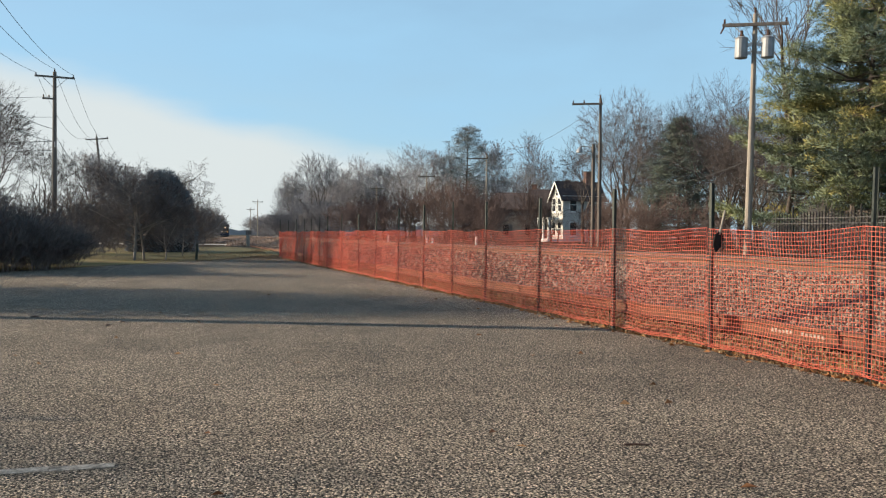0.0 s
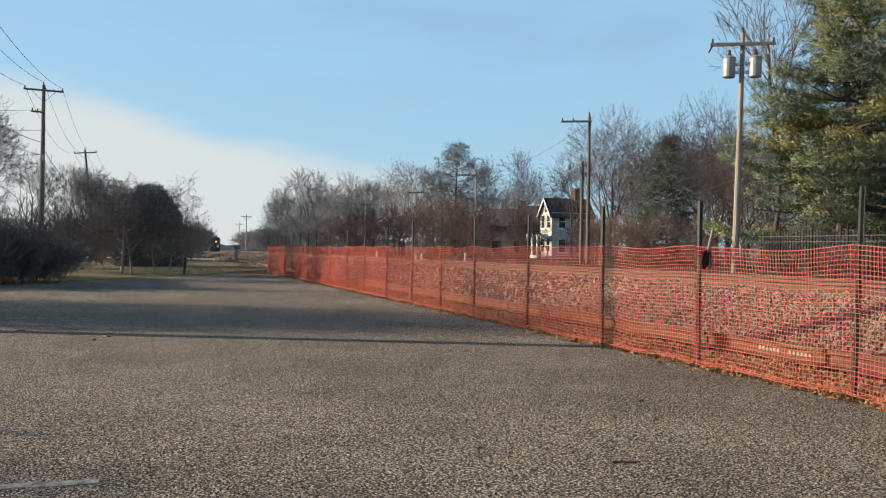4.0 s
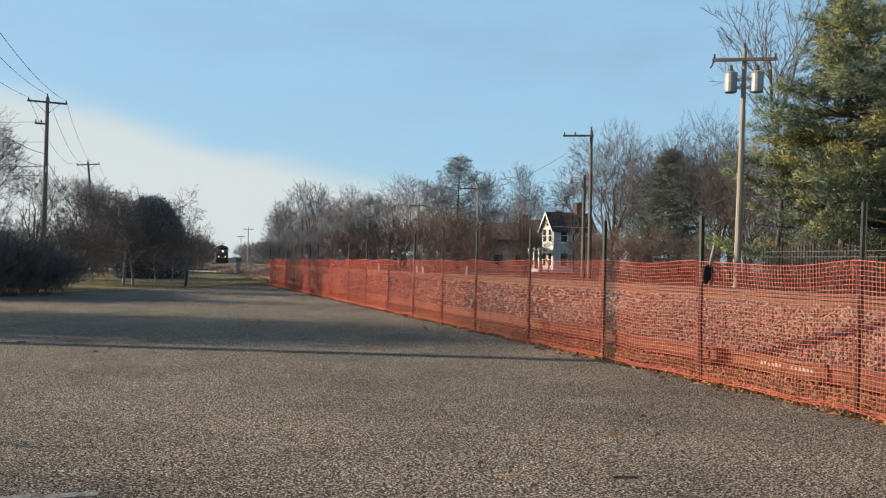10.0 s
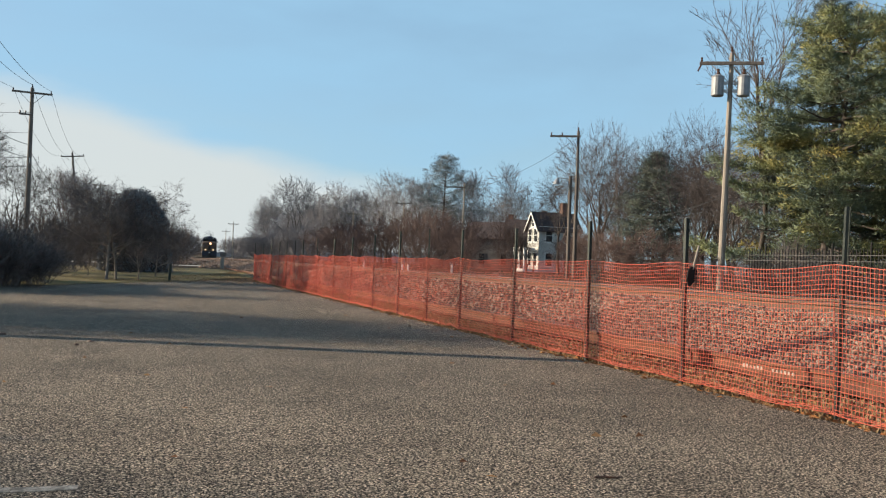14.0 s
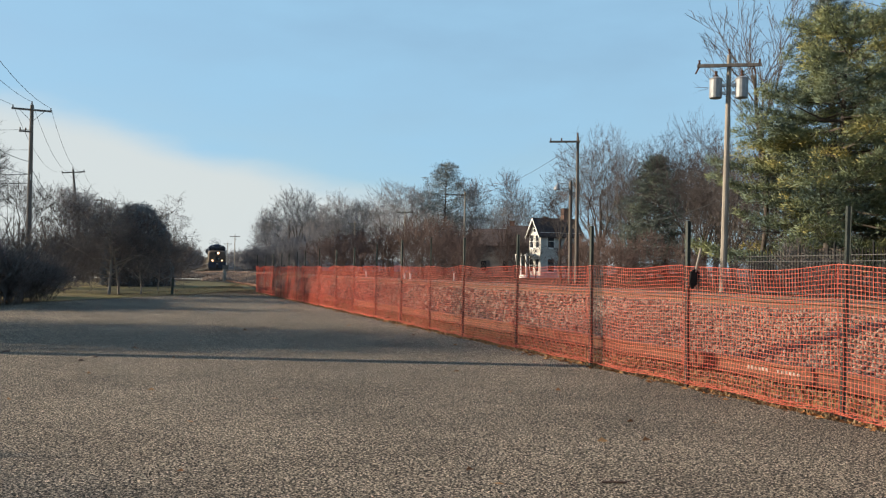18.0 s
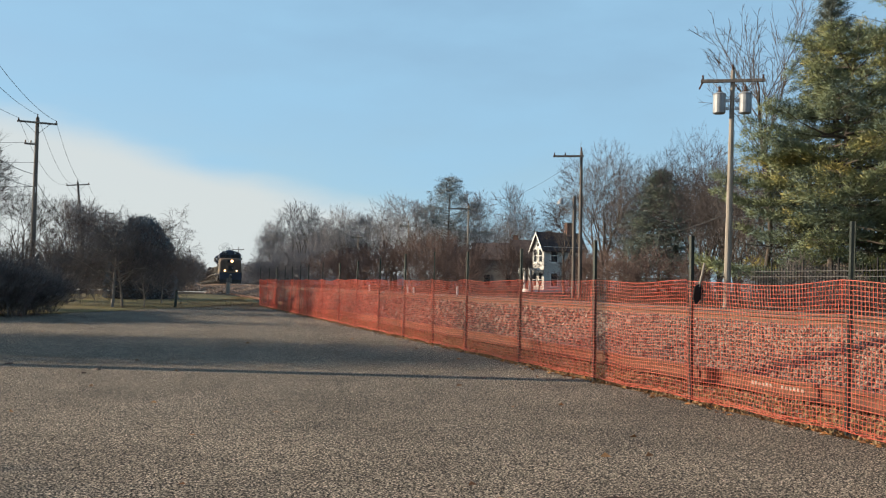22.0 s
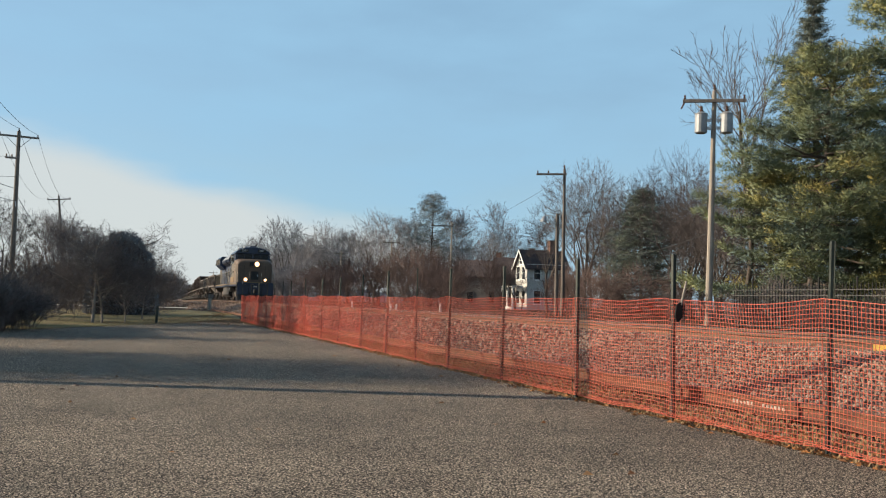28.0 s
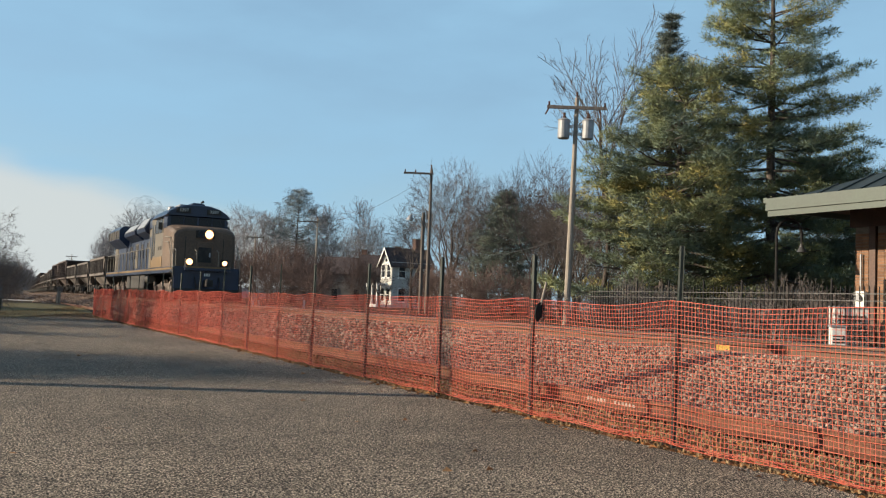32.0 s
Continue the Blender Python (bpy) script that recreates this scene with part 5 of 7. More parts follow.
plant(tree_meshes(44, 3.0, SMALL_TREE, M_BARKPALE, M_TWIGDARK, 0.045), on_ground(0.95, 43.0, 50, 0.8), "small bare ornamental tree on the lawn", group="small trees on the lawn")
plant(tree_meshes(45, 6.2, WEEPING, M_BARK, M_TWIG, 0.12), on_ground(0.6, 68.0, 0, 1.0), "bare tree with arching drooping branches")
plant(dome_meshes(7, 1.68, 3.95, M_YEW), on_ground(0.12, 49.2, 0, 1.03), "large dark rounded evergreen bush on the lawn", "bush", "", ("core", "crown"), "bush")
plant(conifer_meshes(51, 8.8, 3.9, M_SPRUCE, 30, 10, 0.42, 9, droop=-0.25, base=0.03, shape=0.7, gap=0.1, lift=0.15, blades=32), on_ground(32.2, 51.6, 0, 0.96), "dark green spruce between bare trees", "conifer tree")
plant(conifer_meshes(52, 18, 7.0, M_FARSPRUCE, 40, 8, 0.7, 8, droop=-0.1, base=0.03, shape=0.5, gap=0.35, lift=0.2, blades=24), on_ground(48.3, 141.5, 0, 1.02), "tall conifer in the woods, paled for distance haze", "conifer tree")
plant(conifer_meshes(53, 15.2, 4.6, M_SPRUCE, 36, 8, 0.36, 9, droop=-0.25, base=0.05, shape=0.95, gap=0.2, blades=48), on_ground(29.8, 33.2), "tall dark green spruce with a narrow top", "conifer tree")
BROAD_PINE = pine_meshes(56, 12.0, 5.6, M_PINE, 15, 7, base=0.13, shape=0.42, gap=0.1, lean=(1.4, -0.5))
plant(BROAD_PINE, on_ground(27.25, 30.9), "broad green pine with yellowing needles", "conifer tree")
plant(BROAD_PINE, on_ground(38.5, 30.8, 140, 0.86), "broad green pine with yellowing needles", "conifer tree")
plant(pine_meshes(54, 18.6, 6.0, M_PINE, 20, 7, base=0.13, shape=0.62, gap=0.14), on_ground(32.5, 29.3), "tall dark green pine with yellowing needles", "conifer tree")
plant(tree_meshes(55, 15.8, dict(UPRIGHT, angle=27, kids=[12, 6, 4, 3], start=0.3, wander=0.09, fine=0.012), M_BARK, M_BARK, 0.15), on_ground(26.5, 34.0, 200, 0.88), "tall bare tree with upright branches beside the pines")

# ---- poles and wires ----
def utility_pole(x, y, h, arm, label, mat, turn=0.0, lean=0.0, arm_low=0.35, one_sided=False, cans=False, thick=1.0, ground=None):
    z = ground_z(x, y) if ground is None else ground
    p = thing("utility_pole", pose(x, y, z, 0, lean, turn), label, "utility pole", "utility poles")
    part("pole", Mass().tube([(0, 0, -0.5), (0, 0, h * 0.5), (0, 0, h)], [0.14 * thick, 0.108 * thick, 0.082 * thick], 10), mat, p)
    arms = [(h - arm_low, arm)]
    for za, w in arms:
        x0 = -w if one_sided else -w / 2
        x1 = 0.15 if one_sided else w / 2
        c = part("crossarm", Mass().box(x0, x1, -0.17, -0.06, za - 0.06, za + 0.06, bevel=0.01), M_POLEDARK, p)
        for s in ((-1,) if one_sided else (-1, 1)):
            part("arm_brace", Mass().tube([(s * 0.05, -0.13, za - 0.75), (s * min(0.75, w * 0.45), -0.13, za - 0.05)], 0.02, 4), mat, p)
        for u in ((x0 + 0.08, x0 + 0.75, x1 - 0.1) if one_sided else (x0 + 0.08, x1 - 0.08)):
            part("insulator", Mass().tube([(u, -0.115, za + 0.05), (u, -0.115, za + 0.1), (u, -0.115, za + 0.14), (u, -0.115, za + 0.22)], [0.02, 0.05, 0.03, 0.045], 8), M_PORC, c)
    part("top_insulator", Mass().tube([(0, 0, h), (0, 0, h + 0.1), (0, 0, h + 0.13), (0, 0, h + 0.22)], [0.025, 0.055, 0.03, 0.05], 8), M_PORC, p)
    if cans:
        for s in (-1, 1):
            t = part("transformer", Mass().tube([(s * 0.47, -0.12, h - 1.68), (s * 0.47, -0.12, h - 1.65), (s * 0.47, -0.12, h - 0.98), (s * 0.47, -0.12, h - 0.93), (s * 0.47, -0.12, h - 0.86)], [0.21, 0.235, 0.235, 0.25, 0.12], 16), M_CAN, p, "grey steel transformer can", smooth=False)
            part("bushing", Mass().tube([(s * 0.47, -0.12, h - 0.86), (s * 0.47, -0.12, h - 0.80), (s * 0.47, -0.12, h - 0.75), (s * 0.47, -0.12, h - 0.64)], [0.05, 0.08, 0.05, 0.06], 8), M_PORC, t)
            for zz in (h - 1.23, h - 1.53):
                part("bracket", Mass().box(min(s * 0.1, s * 0.3), max(s * 0.1, s * 0.3), -0.15, -0.05, zz, zz + 0.11), M_METAL, t)
        part("bushing_arrester", Mass().tube([(-arm / 2 - 0.05, -0.1, h - arm_low - 0.3), (-arm / 2 + 0.1, -0.1, h - arm_low + 0.02)], 0.035, 6), M_PORC, p)
        part("arrester", Mass().tube([(arm / 2 - 0.3, -0.1, h - arm_low - 0.05), (arm / 2 - 0.2, -0.1, h - arm_low - 0.35)], 0.035, 6), M_PORC, p)
        part("ground_wire", Mass().tube([(0.13, -0.1, 0.0), (0.11, -0.1, h - 2.3)], 0.008, 4), M_WIRE, p)
    return p


def world_point(p, local):
    return p.matrix_basis @ Vector(local)


def wire(a, b, sag, name="overhead_wire", radius=0.012):
    a, b = Vector(a), Vector(b)
    pts = [a.lerp(b, k / 16) - Vector((0, 0, sag * 4 * (k / 16) * (1 - k / 16))) for k in range(17)]
    solid(name, Mass().tube(pts, radius, 4), M_WIRE, I4, "thin dark overhead cable slung between poles", "cable", "overhead cables")


L = [utility_pole(-6.72, 65.1, 11.6, 2.45, "tall brown wooden utility pole with a crossarm", M_POLEDARK, turn=10, thick=1.4),
     utility_pole(-5.7, 110, 12.0, 2.45, "leaning brown wooden utility pole with a crossarm", M_POLEDARK, turn=6, lean=-6.0, thick=1.3),
     utility_pole(-5.2, 148.5, 11.6, 2.45, "brown wooden utility pole with a crossarm", M_POLEDARK, turn=5),
     utility_pole(-4.0, 190, 11.8, 2.45, "brown wooden utility pole with a crossarm", M_POLEDARK, turn=5),
     utility_pole(-6.9, 15.2, 10.4, 2.45, "brown wooden utility pole with a crossarm", M_POLEDARK, turn=10, ground=0.0, thick=1.4)]
for a, b, s in ((L[4], L[0], 1.2), (L[0], L[1], 1.5), (L[1], L[2], 1.0), (L[2], L[3], 1.0)):
    for u in (-1.14, 1.14):
        wire(world_point(a, (u, -0.11, (10.4 if a is L[4] else 11.6) - 0.13)), world_point(b, (u, -0.11, (12.0 if b is L[1] else 11.6) - 0.13)), s)
    wire(world_point(a, (0, 0, 10.6 if a is L[4] else 11.8)), world_point(b, (0, 0, 11.8)), s)
    wire(world_point(a, (0.1, 0, 7.3)), world_point(b, (0.1, 0, 7.8)), s * 0.8, radius=0.02)
    wire(world_point(a, (0.1, 0, 6.6)), world_point(b, (0.1, 0, 7.0)), s * 0.8, radius=0.02)

# service cables and a short lower arm on the tall pole beside the lot
part("lower_arm", Mass().box(-0.75, 0.1, -0.14, -0.04, 9.75, 9.86, bevel=0.01), M_POLEDARK, L[0])
for u in (-0.68, -0.35):
    part("insulator", Mass().tube([(u, -0.09, 9.86), (u, -0.09, 9.92), (u, -0.09, 10.05)], [0.02, 0.05, 0.04], 8), M_PORC, L[0])
part("cable_bracket", Mass().tube([(0, -0.05, 6.9), (0.0, -0.28, 6.95), (0, -0.3, 6.6)], 0.03, 6), M_METAL, L[0])
for z, zz, y in ((9.95, 9.6, 63), (8.6, 8.9, 61), (7.0, 7.4, 66), (6.4, 6.6, 63)):
    wire(world_point(L[0], (0, -0.1, z)), (-36, y, zz), 0.6, radius=0.014 if z > 8 else 0.022)

TP = utility_pole(21.1, 29.1, 9.05, 2.35, "tan wooden utility pole with two grey transformers", M_POLE, turn=-34, lean=1.2, arm_low=0.42, cans=True)
P3 = utility_pole(26.0, 50.7, 9.2, 1.75, "grey wooden pole with a one-sided crossarm", M_POLEDARK, turn=-27, arm_low=0.35, one_sided=True)
P4 = utility_pole(32.7, 89.4, 9.1, 2.2, "grey wooden utility pole with a crossarm", M_POLE, turn=-20, arm_low=0.4, one_sided=True)
P5 = utility_pole(34.5, 118, 9.0, 2.3, "grey wooden utility pole with a crossarm", M_POLE, turn=-16, arm_low=0.4)
P6 = utility_pole(35.0, 150, 9.0, 2.3, "grey wooden utility pole with a crossarm", M_POLE, turn=-14, arm_low=0.4)
for a, b, ha, hb in ((TP, P3, 6.0, 6.3), (P3, P4, 8.8, 8.6), (P4, P5, 8.6, 8.5), (P5, P6, 8.5, 8.5), (P3, P4, 6.3, 6.3)):
    wire(world_point(a, (0, 0, ha)), world_point(b, (0, 0, hb)), 0.7, radius=0.01)
wire(world_point(TP, (0, 0, 3.6)), (34, 60, 5.2), 0.5, radius=0.012)


# ---- houses ----
def gable_house(x, y, turn, w, d, eave, ridge, wall, label, chimney=True, porch=False, trim=None):
    """A two-storey house; its gable front faces -y before it is turned."""
    z = ground_z(x, y)
    h = thing("house", pose(x, y, z, 0, 0, turn), label, "house")
    body = Mass().prism([(-w / 2, -0.3), (w / 2, -0.3), (w / 2, eave), (0, ridge - 0.12), (-w / 2, eave)], "y", 0, d)
    wall_ob = part("wall", body, wall, h)
    n = int(eave / 0.16)
    for k in range(n):
        zz = 0.1 + k * 0.16
        part("siding_board", Mass().box(-w / 2 - 0.012, w / 2 + 0.012, -0.014, d + 0.012, zz, zz + 0.125), wall, wall_ob)
    for s in (-1, 1):
        e = w / 2 + 0.35
        slope = (ridge - eave) / (w / 2)
        roof = Mass().add([(0, -0.4, ridge), (s * e, -0.4, eave - 0.35 * slope), (s * e, d + 0.4, eave - 0.35 * slope), (0, d + 0.4, ridge),
                           (0, -0.4, ridge - 0.16), (s * e, -0.4, eave - 0.35 * slope - 0.16), (s * e, d + 0.4, eave - 0.35 * slope - 0.16), (0, d + 0.4, ridge - 0.16)],
                          [(0, 1, 2, 3), (7, 6, 5, 4), (0, 4, 5, 1), (1, 5, 6, 2), (2, 6, 7, 3)])
        part("roof", roof, M_ROOF, h)
        bb = Mass().add([(0, -0.43, ridge - 0.02), (s * e, -0.43, eave - 0.35 * slope - 0.02), (s * e, -0.43, eave - 0.35 * slope - 0.3), (0, -0.43, ridge - 0.3),
                         (0, -0.40, ridge - 0.02), (s * e, -0.40, eave - 0.35 * slope - 0.02), (s * e, -0.40, eave - 0.35 * slope - 0.3), (0, -0.40, ridge - 0.3)],
                        [(0, 1, 2, 3), (7, 6, 5, 4), (0, 4, 5, 1), (1, 5, 6, 2), (2, 6, 7, 3), (3, 7, 4, 0)])
        part("bargeboard", bb, trim or M_WHITE, h)

    def window(cx, cy, cz, side, ww=0.8, hh=1.5):
        m = pose(cx, cy, cz, 0, 0, side)
        win = part("window", Mass().box(-ww / 2 - 0.1, ww / 2 + 0.1, -0.06, 0.0, -hh / 2 - 0.1, hh / 2 + 0.1).box(-ww / 2 - 0.16, ww / 2 + 0.16, -0.1, 0.0, -hh / 2 - 0.17, -hh / 2 - 0.1), trim or M_WHITE, h, at=m)
        for zz in (-hh / 4, hh / 4):
            part("pane", Mass().box(-ww / 2, ww / 2, -0.075, -0.062, zz - hh / 4 + 0.03, zz + hh / 4 - 0.03), M_GLASSDARK, win)
    for zz in (1.5, 4.3):
        if zz + 0.8 < eave:
            for u in (-w / 4, w / 4):
                window(u, -0.015, zz, 0)
            for v in (d * 0.25, d * 0.7):
                window(-w / 2 - 0.013, v, zz, -90)
                window(w / 2 + 0.013, v, zz, 90)
    if ridge - eave > 1.6:
        window(0, -0.015, eave + 0.5, 0, 0.6, 0.9)
    if chimney:
        c = part("chimney", Mass().box(-0.35, 0.35, d * 0.75 - 0.35, d * 0.75 + 0.35, ridge - 1.0, ridge + 1.1), M_BRICKRED, h, "red brick chimney")
        part("chimney_cap", Mass().box(-0.42, 0.42, d * 0.75 - 0.42, d * 0.75 + 0.42, ridge + 1.1, ridge + 1.22), M_MORTAR, c)
    if porch:
        pr = part("porch", Mass().box(-w / 2, w / 2, -1.9, -0.45, 2.6, 2.8).box(-w / 2, w / 2, -1.9, -0.02, 0.0, 0.35), M_WHITE, h, "white open front porch")
        for u in (-w / 2 + 0.1, 0, w / 2 - 0.1):
            part("porch_post", Mass().box(u - 0.09, u + 0.09, -1.85, -1.67, 0.35, 2.6), M_WHITE, pr)
    return h


gable_house(44.3, 97.0, -88, 2.9, 5.2, 5.3, 7.1, M_SIDING, "white clapboard two-storey house with a dark roof", porch=True)
gable_house(45.6, 107.5, -118, 5.0, 6.0, 4.2, 6.6, M_SIDINGDARK, "grey-brown two-storey house behind bare trees", trim=M_SIDINGDARK)
gable_house(46.0, 121.0, -122, 6.0, 7.0, 4.6, 6.8, M_SIDINGDARK, "grey-brown two-storey house behind bare trees", trim=M_SIDINGDARK)
gable_house(47.0, 31.0, -70, 7.0, 9.0, 3.0, 5.2, M_SIDINGDARK, "low grey house behind the pines", trim=M_SIDINGDARK)


# ---- iron fence, station roof and lamp ----
def make_iron_fence(x, y0, y1):
    f = thing("iron_fence", pose(x, 0, 0), "black iron picket fence with pale top rails past the railway", "fence")
    z0 = 0.42
    for zz in (z0 + 0.2, z0 + 1.12, z0 + 1.28):
        # rails get a paler colour than the pickets for the light on them
        part("fence_rail", Mass().box(-0.02, 0.02, y0, y1, zz, zz + 0.02), M_IRONRAIL, f, "horizontal rail, coloured pale for the light on it")
    picket = Mass().box(-0.01, 0.01, -0.01, 0.01, 0.05, 1.42)
    picket.add([(-0.012, -0.012, 1.42), (0.012, -0.012, 1.42), (0.012, 0.012, 1.42), (-0.012, 0.012, 1.42), (0, 0, 1.49)], [(0, 1, 4), (1, 2, 4), (2, 3, 4), (3, 0, 4), (3, 2, 1, 0)])
    pm = picket.mesh("picket", M_IRON)
    post = Mass().box(-0.018, 0.018, -0.018, 0.018, -0.1, 1.58).add([(-0.022, -0.022, 1.58), (0.022, -0.022, 1.58), (0.022, 0.022, 1.58), (-0.022, 0.022, 1.58), (0, 0, 1.66)], [(0, 1, 4), (1, 2, 4), (2, 3, 4), (3, 0, 4), (3, 2, 1, 0)]).mesh("fence_post", M_IRON)
    k, y = 0, y0
    while y <= y1:
        part("fence_post" if k % 11 == 0 else "picket", post if k % 11 == 0 else pm, M_IRON, f, at=pose(0, y, z0))
        y += 0.125
        k += 1


make_iron_fence(18.0, 2.0, 23.6)


def make_station():
    """The corner of a small brick depot with a low standing-seam hipped roof."""
    z = 0.45
    st = thing("station_building", pose(18.8, 17.0, z, 0, 0, 0), "brick depot with a dark metal roof and pale fascia", "building")
    W, D, e, pitch, over, over_y = 9.0, -24.0, 3.66, 0.42, 2.2, 1.0     # the eave corner lies at the origin; the building runs to +x and -y
    roof = Mass().add([(0, 0, e), (W, 0, e), (W, D, e), (0, D, e), (W / 2, -W / 2, e + W / 2 * pitch), (W / 2, D + W / 2, e + W / 2 * pitch)],
                      [(0, 4, 1)[::-1], (1, 4, 5, 2)[::-1], (2, 5, 3)[::-1], (3, 5, 4, 0)[::-1], (0, 1, 2, 3)])
    r = part("roof", roof, M_METALROOF, st, "dark standing-seam metal roof")
    for k in range(1, 40):
        y = D * k / 40
        run = min(W / 2, -y, y - D)
        part("seam", Mass().tube([(0.02, y, e + 0.03), (run, y, e + run * pitch + 0.03)], 0.022, 4), M_METALROOF, r)
    for k in range(1, 15):
        x = W * k / 15
        run = min(x, W - x)
        part("seam", Mass().tube([(x, -0.02, e + 0.03), (x, -run, e + run * pitch + 0.03)], 0.022, 4), M_METALROOF, r)
    fas = Mass().box(-0.06, W + 0.06, -0.02, 0.06, e - 0.2, e + 0.02).box(-0.1, W + 0.1, -0.02, 0.1, e + 0.0, e + 0.14)
    part("fascia", fas, M_FASCIA, st, "pale sage-painted fascia and gutter")
    part("fascia", Mass().box(-0.06, 0.0, D, -0.02, e - 0.36, e + 0.0).box(-0.1, 0.0, D, -0.02, e - 0.2, e + 0.12), M_FASCIA, st, "pale sage-painted fascia and gutter")
    part("soffit", Mass().box(0, W, D, -0.02, e - 0.06, e - 0.02), M_BROWNTRIM, st, "dark brown soffit boards")
    wall = part("wall", Mass().box(over + 0.05, W - over, D + over, -over_y - 0.05, -0.4, e - 0.06), M_MORTAR, st)
    part("beam", Mass().box(over - 0.15, over + 0.05, D + over, -over_y + 0.1, e - 0.55, e - 0.07), M_BROWNTRIM, st, "dark brown timber beam")
    # brick piers with dark brown timber between
    y = -over_y
    while y > -10:
        part("pier_core", Mass().box(over - 0.04, over + 0.045, y - 0.42, y, -0.3, e - 0.55), M_MORTAR, st)
        for k in range(38):
            zz = -0.2 + k * 0.083
            if zz + 0.07 > e - 0.55:
                break
            for b in range(2):
                off = 0.0 if k % 2 else 0.1
                a = y - 0.2 * b - (0.0 if b == 0 else 0) - off * 0
                part("brick", Mass().box(over - 0.055, over + 0.02, a - 0.195, a - 0.005, zz, zz + 0.068), M_BRICK, wall)
        part("post_trim", Mass().box(over - 0.09, over + 0.05, y - 0.62, y - 0.44, -0.3, e - 0.55), M_BROWNTRIM, st)
        y -= 0.66
    return st


make_station()


def make_gooseneck_lamp(x, y):
    lamp = thing("gooseneck_lamp_post", pose(x, y, 0.1, 0, 0, -28), "dark gooseneck lamp post with a small bell shade", "lamp post")
    pts = [(0, 0, 0), (0, 0, 3.2)] + [(0.33 - 0.33 * math.cos(a), 0, 3.2 + 0.42 * math.sin(a)) for a in (k * math.pi / 10 for k in range(1, 10))] + [(0.66, 0, 3.17), (0.66, 0, 2.95)]
    part("post", Mass().tube(pts, [0.05] + [0.035] * (len(pts) - 2) + [0.022], 8), M_IRON, lamp)
    part("base", Mass().tube([(0, 0, 0), (0, 0, 0.3), (0, 0, 0.4)], [0.13, 0.11, 0.05], 10), M_IRON, lamp)
    part("shade", Mass().tube([(0.66, 0, 2.97), (0.66, 0, 2.88), (0.66, 0, 2.78), (0.66, 0, 2.75)], [0.035, 0.06, 0.12, 0.135], 14), M_IRONRAIL, lamp, "grey metal bell shade")


make_gooseneck_lamp(19.0, 16.9)


# ---- things beside the depot ----
def make_utility_box(x, y, w, d, h, label, vents):
    b = thing("utility_box", pose(x, y, ground_z(x, y), 0, 0, -40), label, "utility box", "utility boxes by the depot")
    part("pad", Mass().box(-w * 0.62, w * 0.62, -d * 0.62, d * 0.62, -0.1, 0.06), M_MORTAR, b)
    c = part("cabinet", Mass().box(-w / 2, w / 2, -d / 2, d / 2, 0.06, h, bevel=0.02), M_WHITE, b)
    part("lid", Mass().box(-w / 2 - 0.02, w / 2 + 0.02, -d / 2 - 0.02, d / 2 + 0.02, h, h + 0.04, bevel=0.01), M_CAN, b)
    for k in range(vents):
        z = 0.16 + (h - 0.3) * k / vents
        part("slot", Mass().box(-w * 0.4, w * 0.4, -d / 2 - 0.008, -d / 2, z, z + (h - 0.3) / vents * 0.5), M_BLACK, c)
    part("latch", Mass().box(w * 0.3, w * 0.36, -d / 2 - 0.03, -d / 2, h * 0.5, h * 0.62), M_IRON, c)


make_utility_box(19.8, 15.3, 0.8, 0.7, 0.95, "pale grey air-conditioning cabinet behind the iron fence", 7)
make_utility_box(16.6, 13.1, 0.3, 0.26, 0.5, "pale grey utility pedestal before the iron fence", 3)
METER = thing("electric_meter", pose(20.93, 15.78, 1.35), "white electric meter box fixed to the brick pier", "meter")
part("box", Mass().box(-0.1, 0.0, -0.17, 0.17, 0.0, 0.52, bevel=0.015), M_WHITE, METER)
part("dial", Mass().disc((-0.1, 0.0, 0.34), (-1, 0, 0), 0.1, 0.085, 0.07, 16), M_CAN, METER, "round grey glass-fronted dial")
part("conduit", Mass().tube([(-0.05, 0.0, 0.5), (-0.05, 0.0, 1.5)], 0.025, 8).tube([(-0.05, 0.0, -1.2), (-0.05, 0.0, 0.02)], 0.025, 8), M_METAL, METER, "grey steel conduit")

# ---- small things ----
def make_street_lamp(x, y, h, turn):
    z = ground_z(x, y)
    p = thing("street_lamp", pose(x, y, z, 0, 0, turn), "street lamp with a curved arm on a dark wooden pole", "street lamp")
    part("pole", Mass().tube([(0, 0, -0.4), (0, 0, h)], [0.125, 0.1], 10), M_POLEDARK, p)
    part("arm", Mass().tube([(0, 0, h - 0.35), (-0.3, 0, h - 0.15), (-0.6, 0, h - 0.12), (-0.8, 0, h - 0.2)], 0.03, 6), M_METAL, p)
    part("lamp_head", Mass().tube([(-0.76, 0, h - 0.12), (-0.8, 0, h - 0.25), (-0.84, 0, h - 0.42), (-0.84, 0, h - 0.52)], [0.05, 0.12, 0.2, 0.22], 12), M_CAN, p, "grey open lamp head")


make_street_lamp(25.3, 50.2, 6.3, -27)


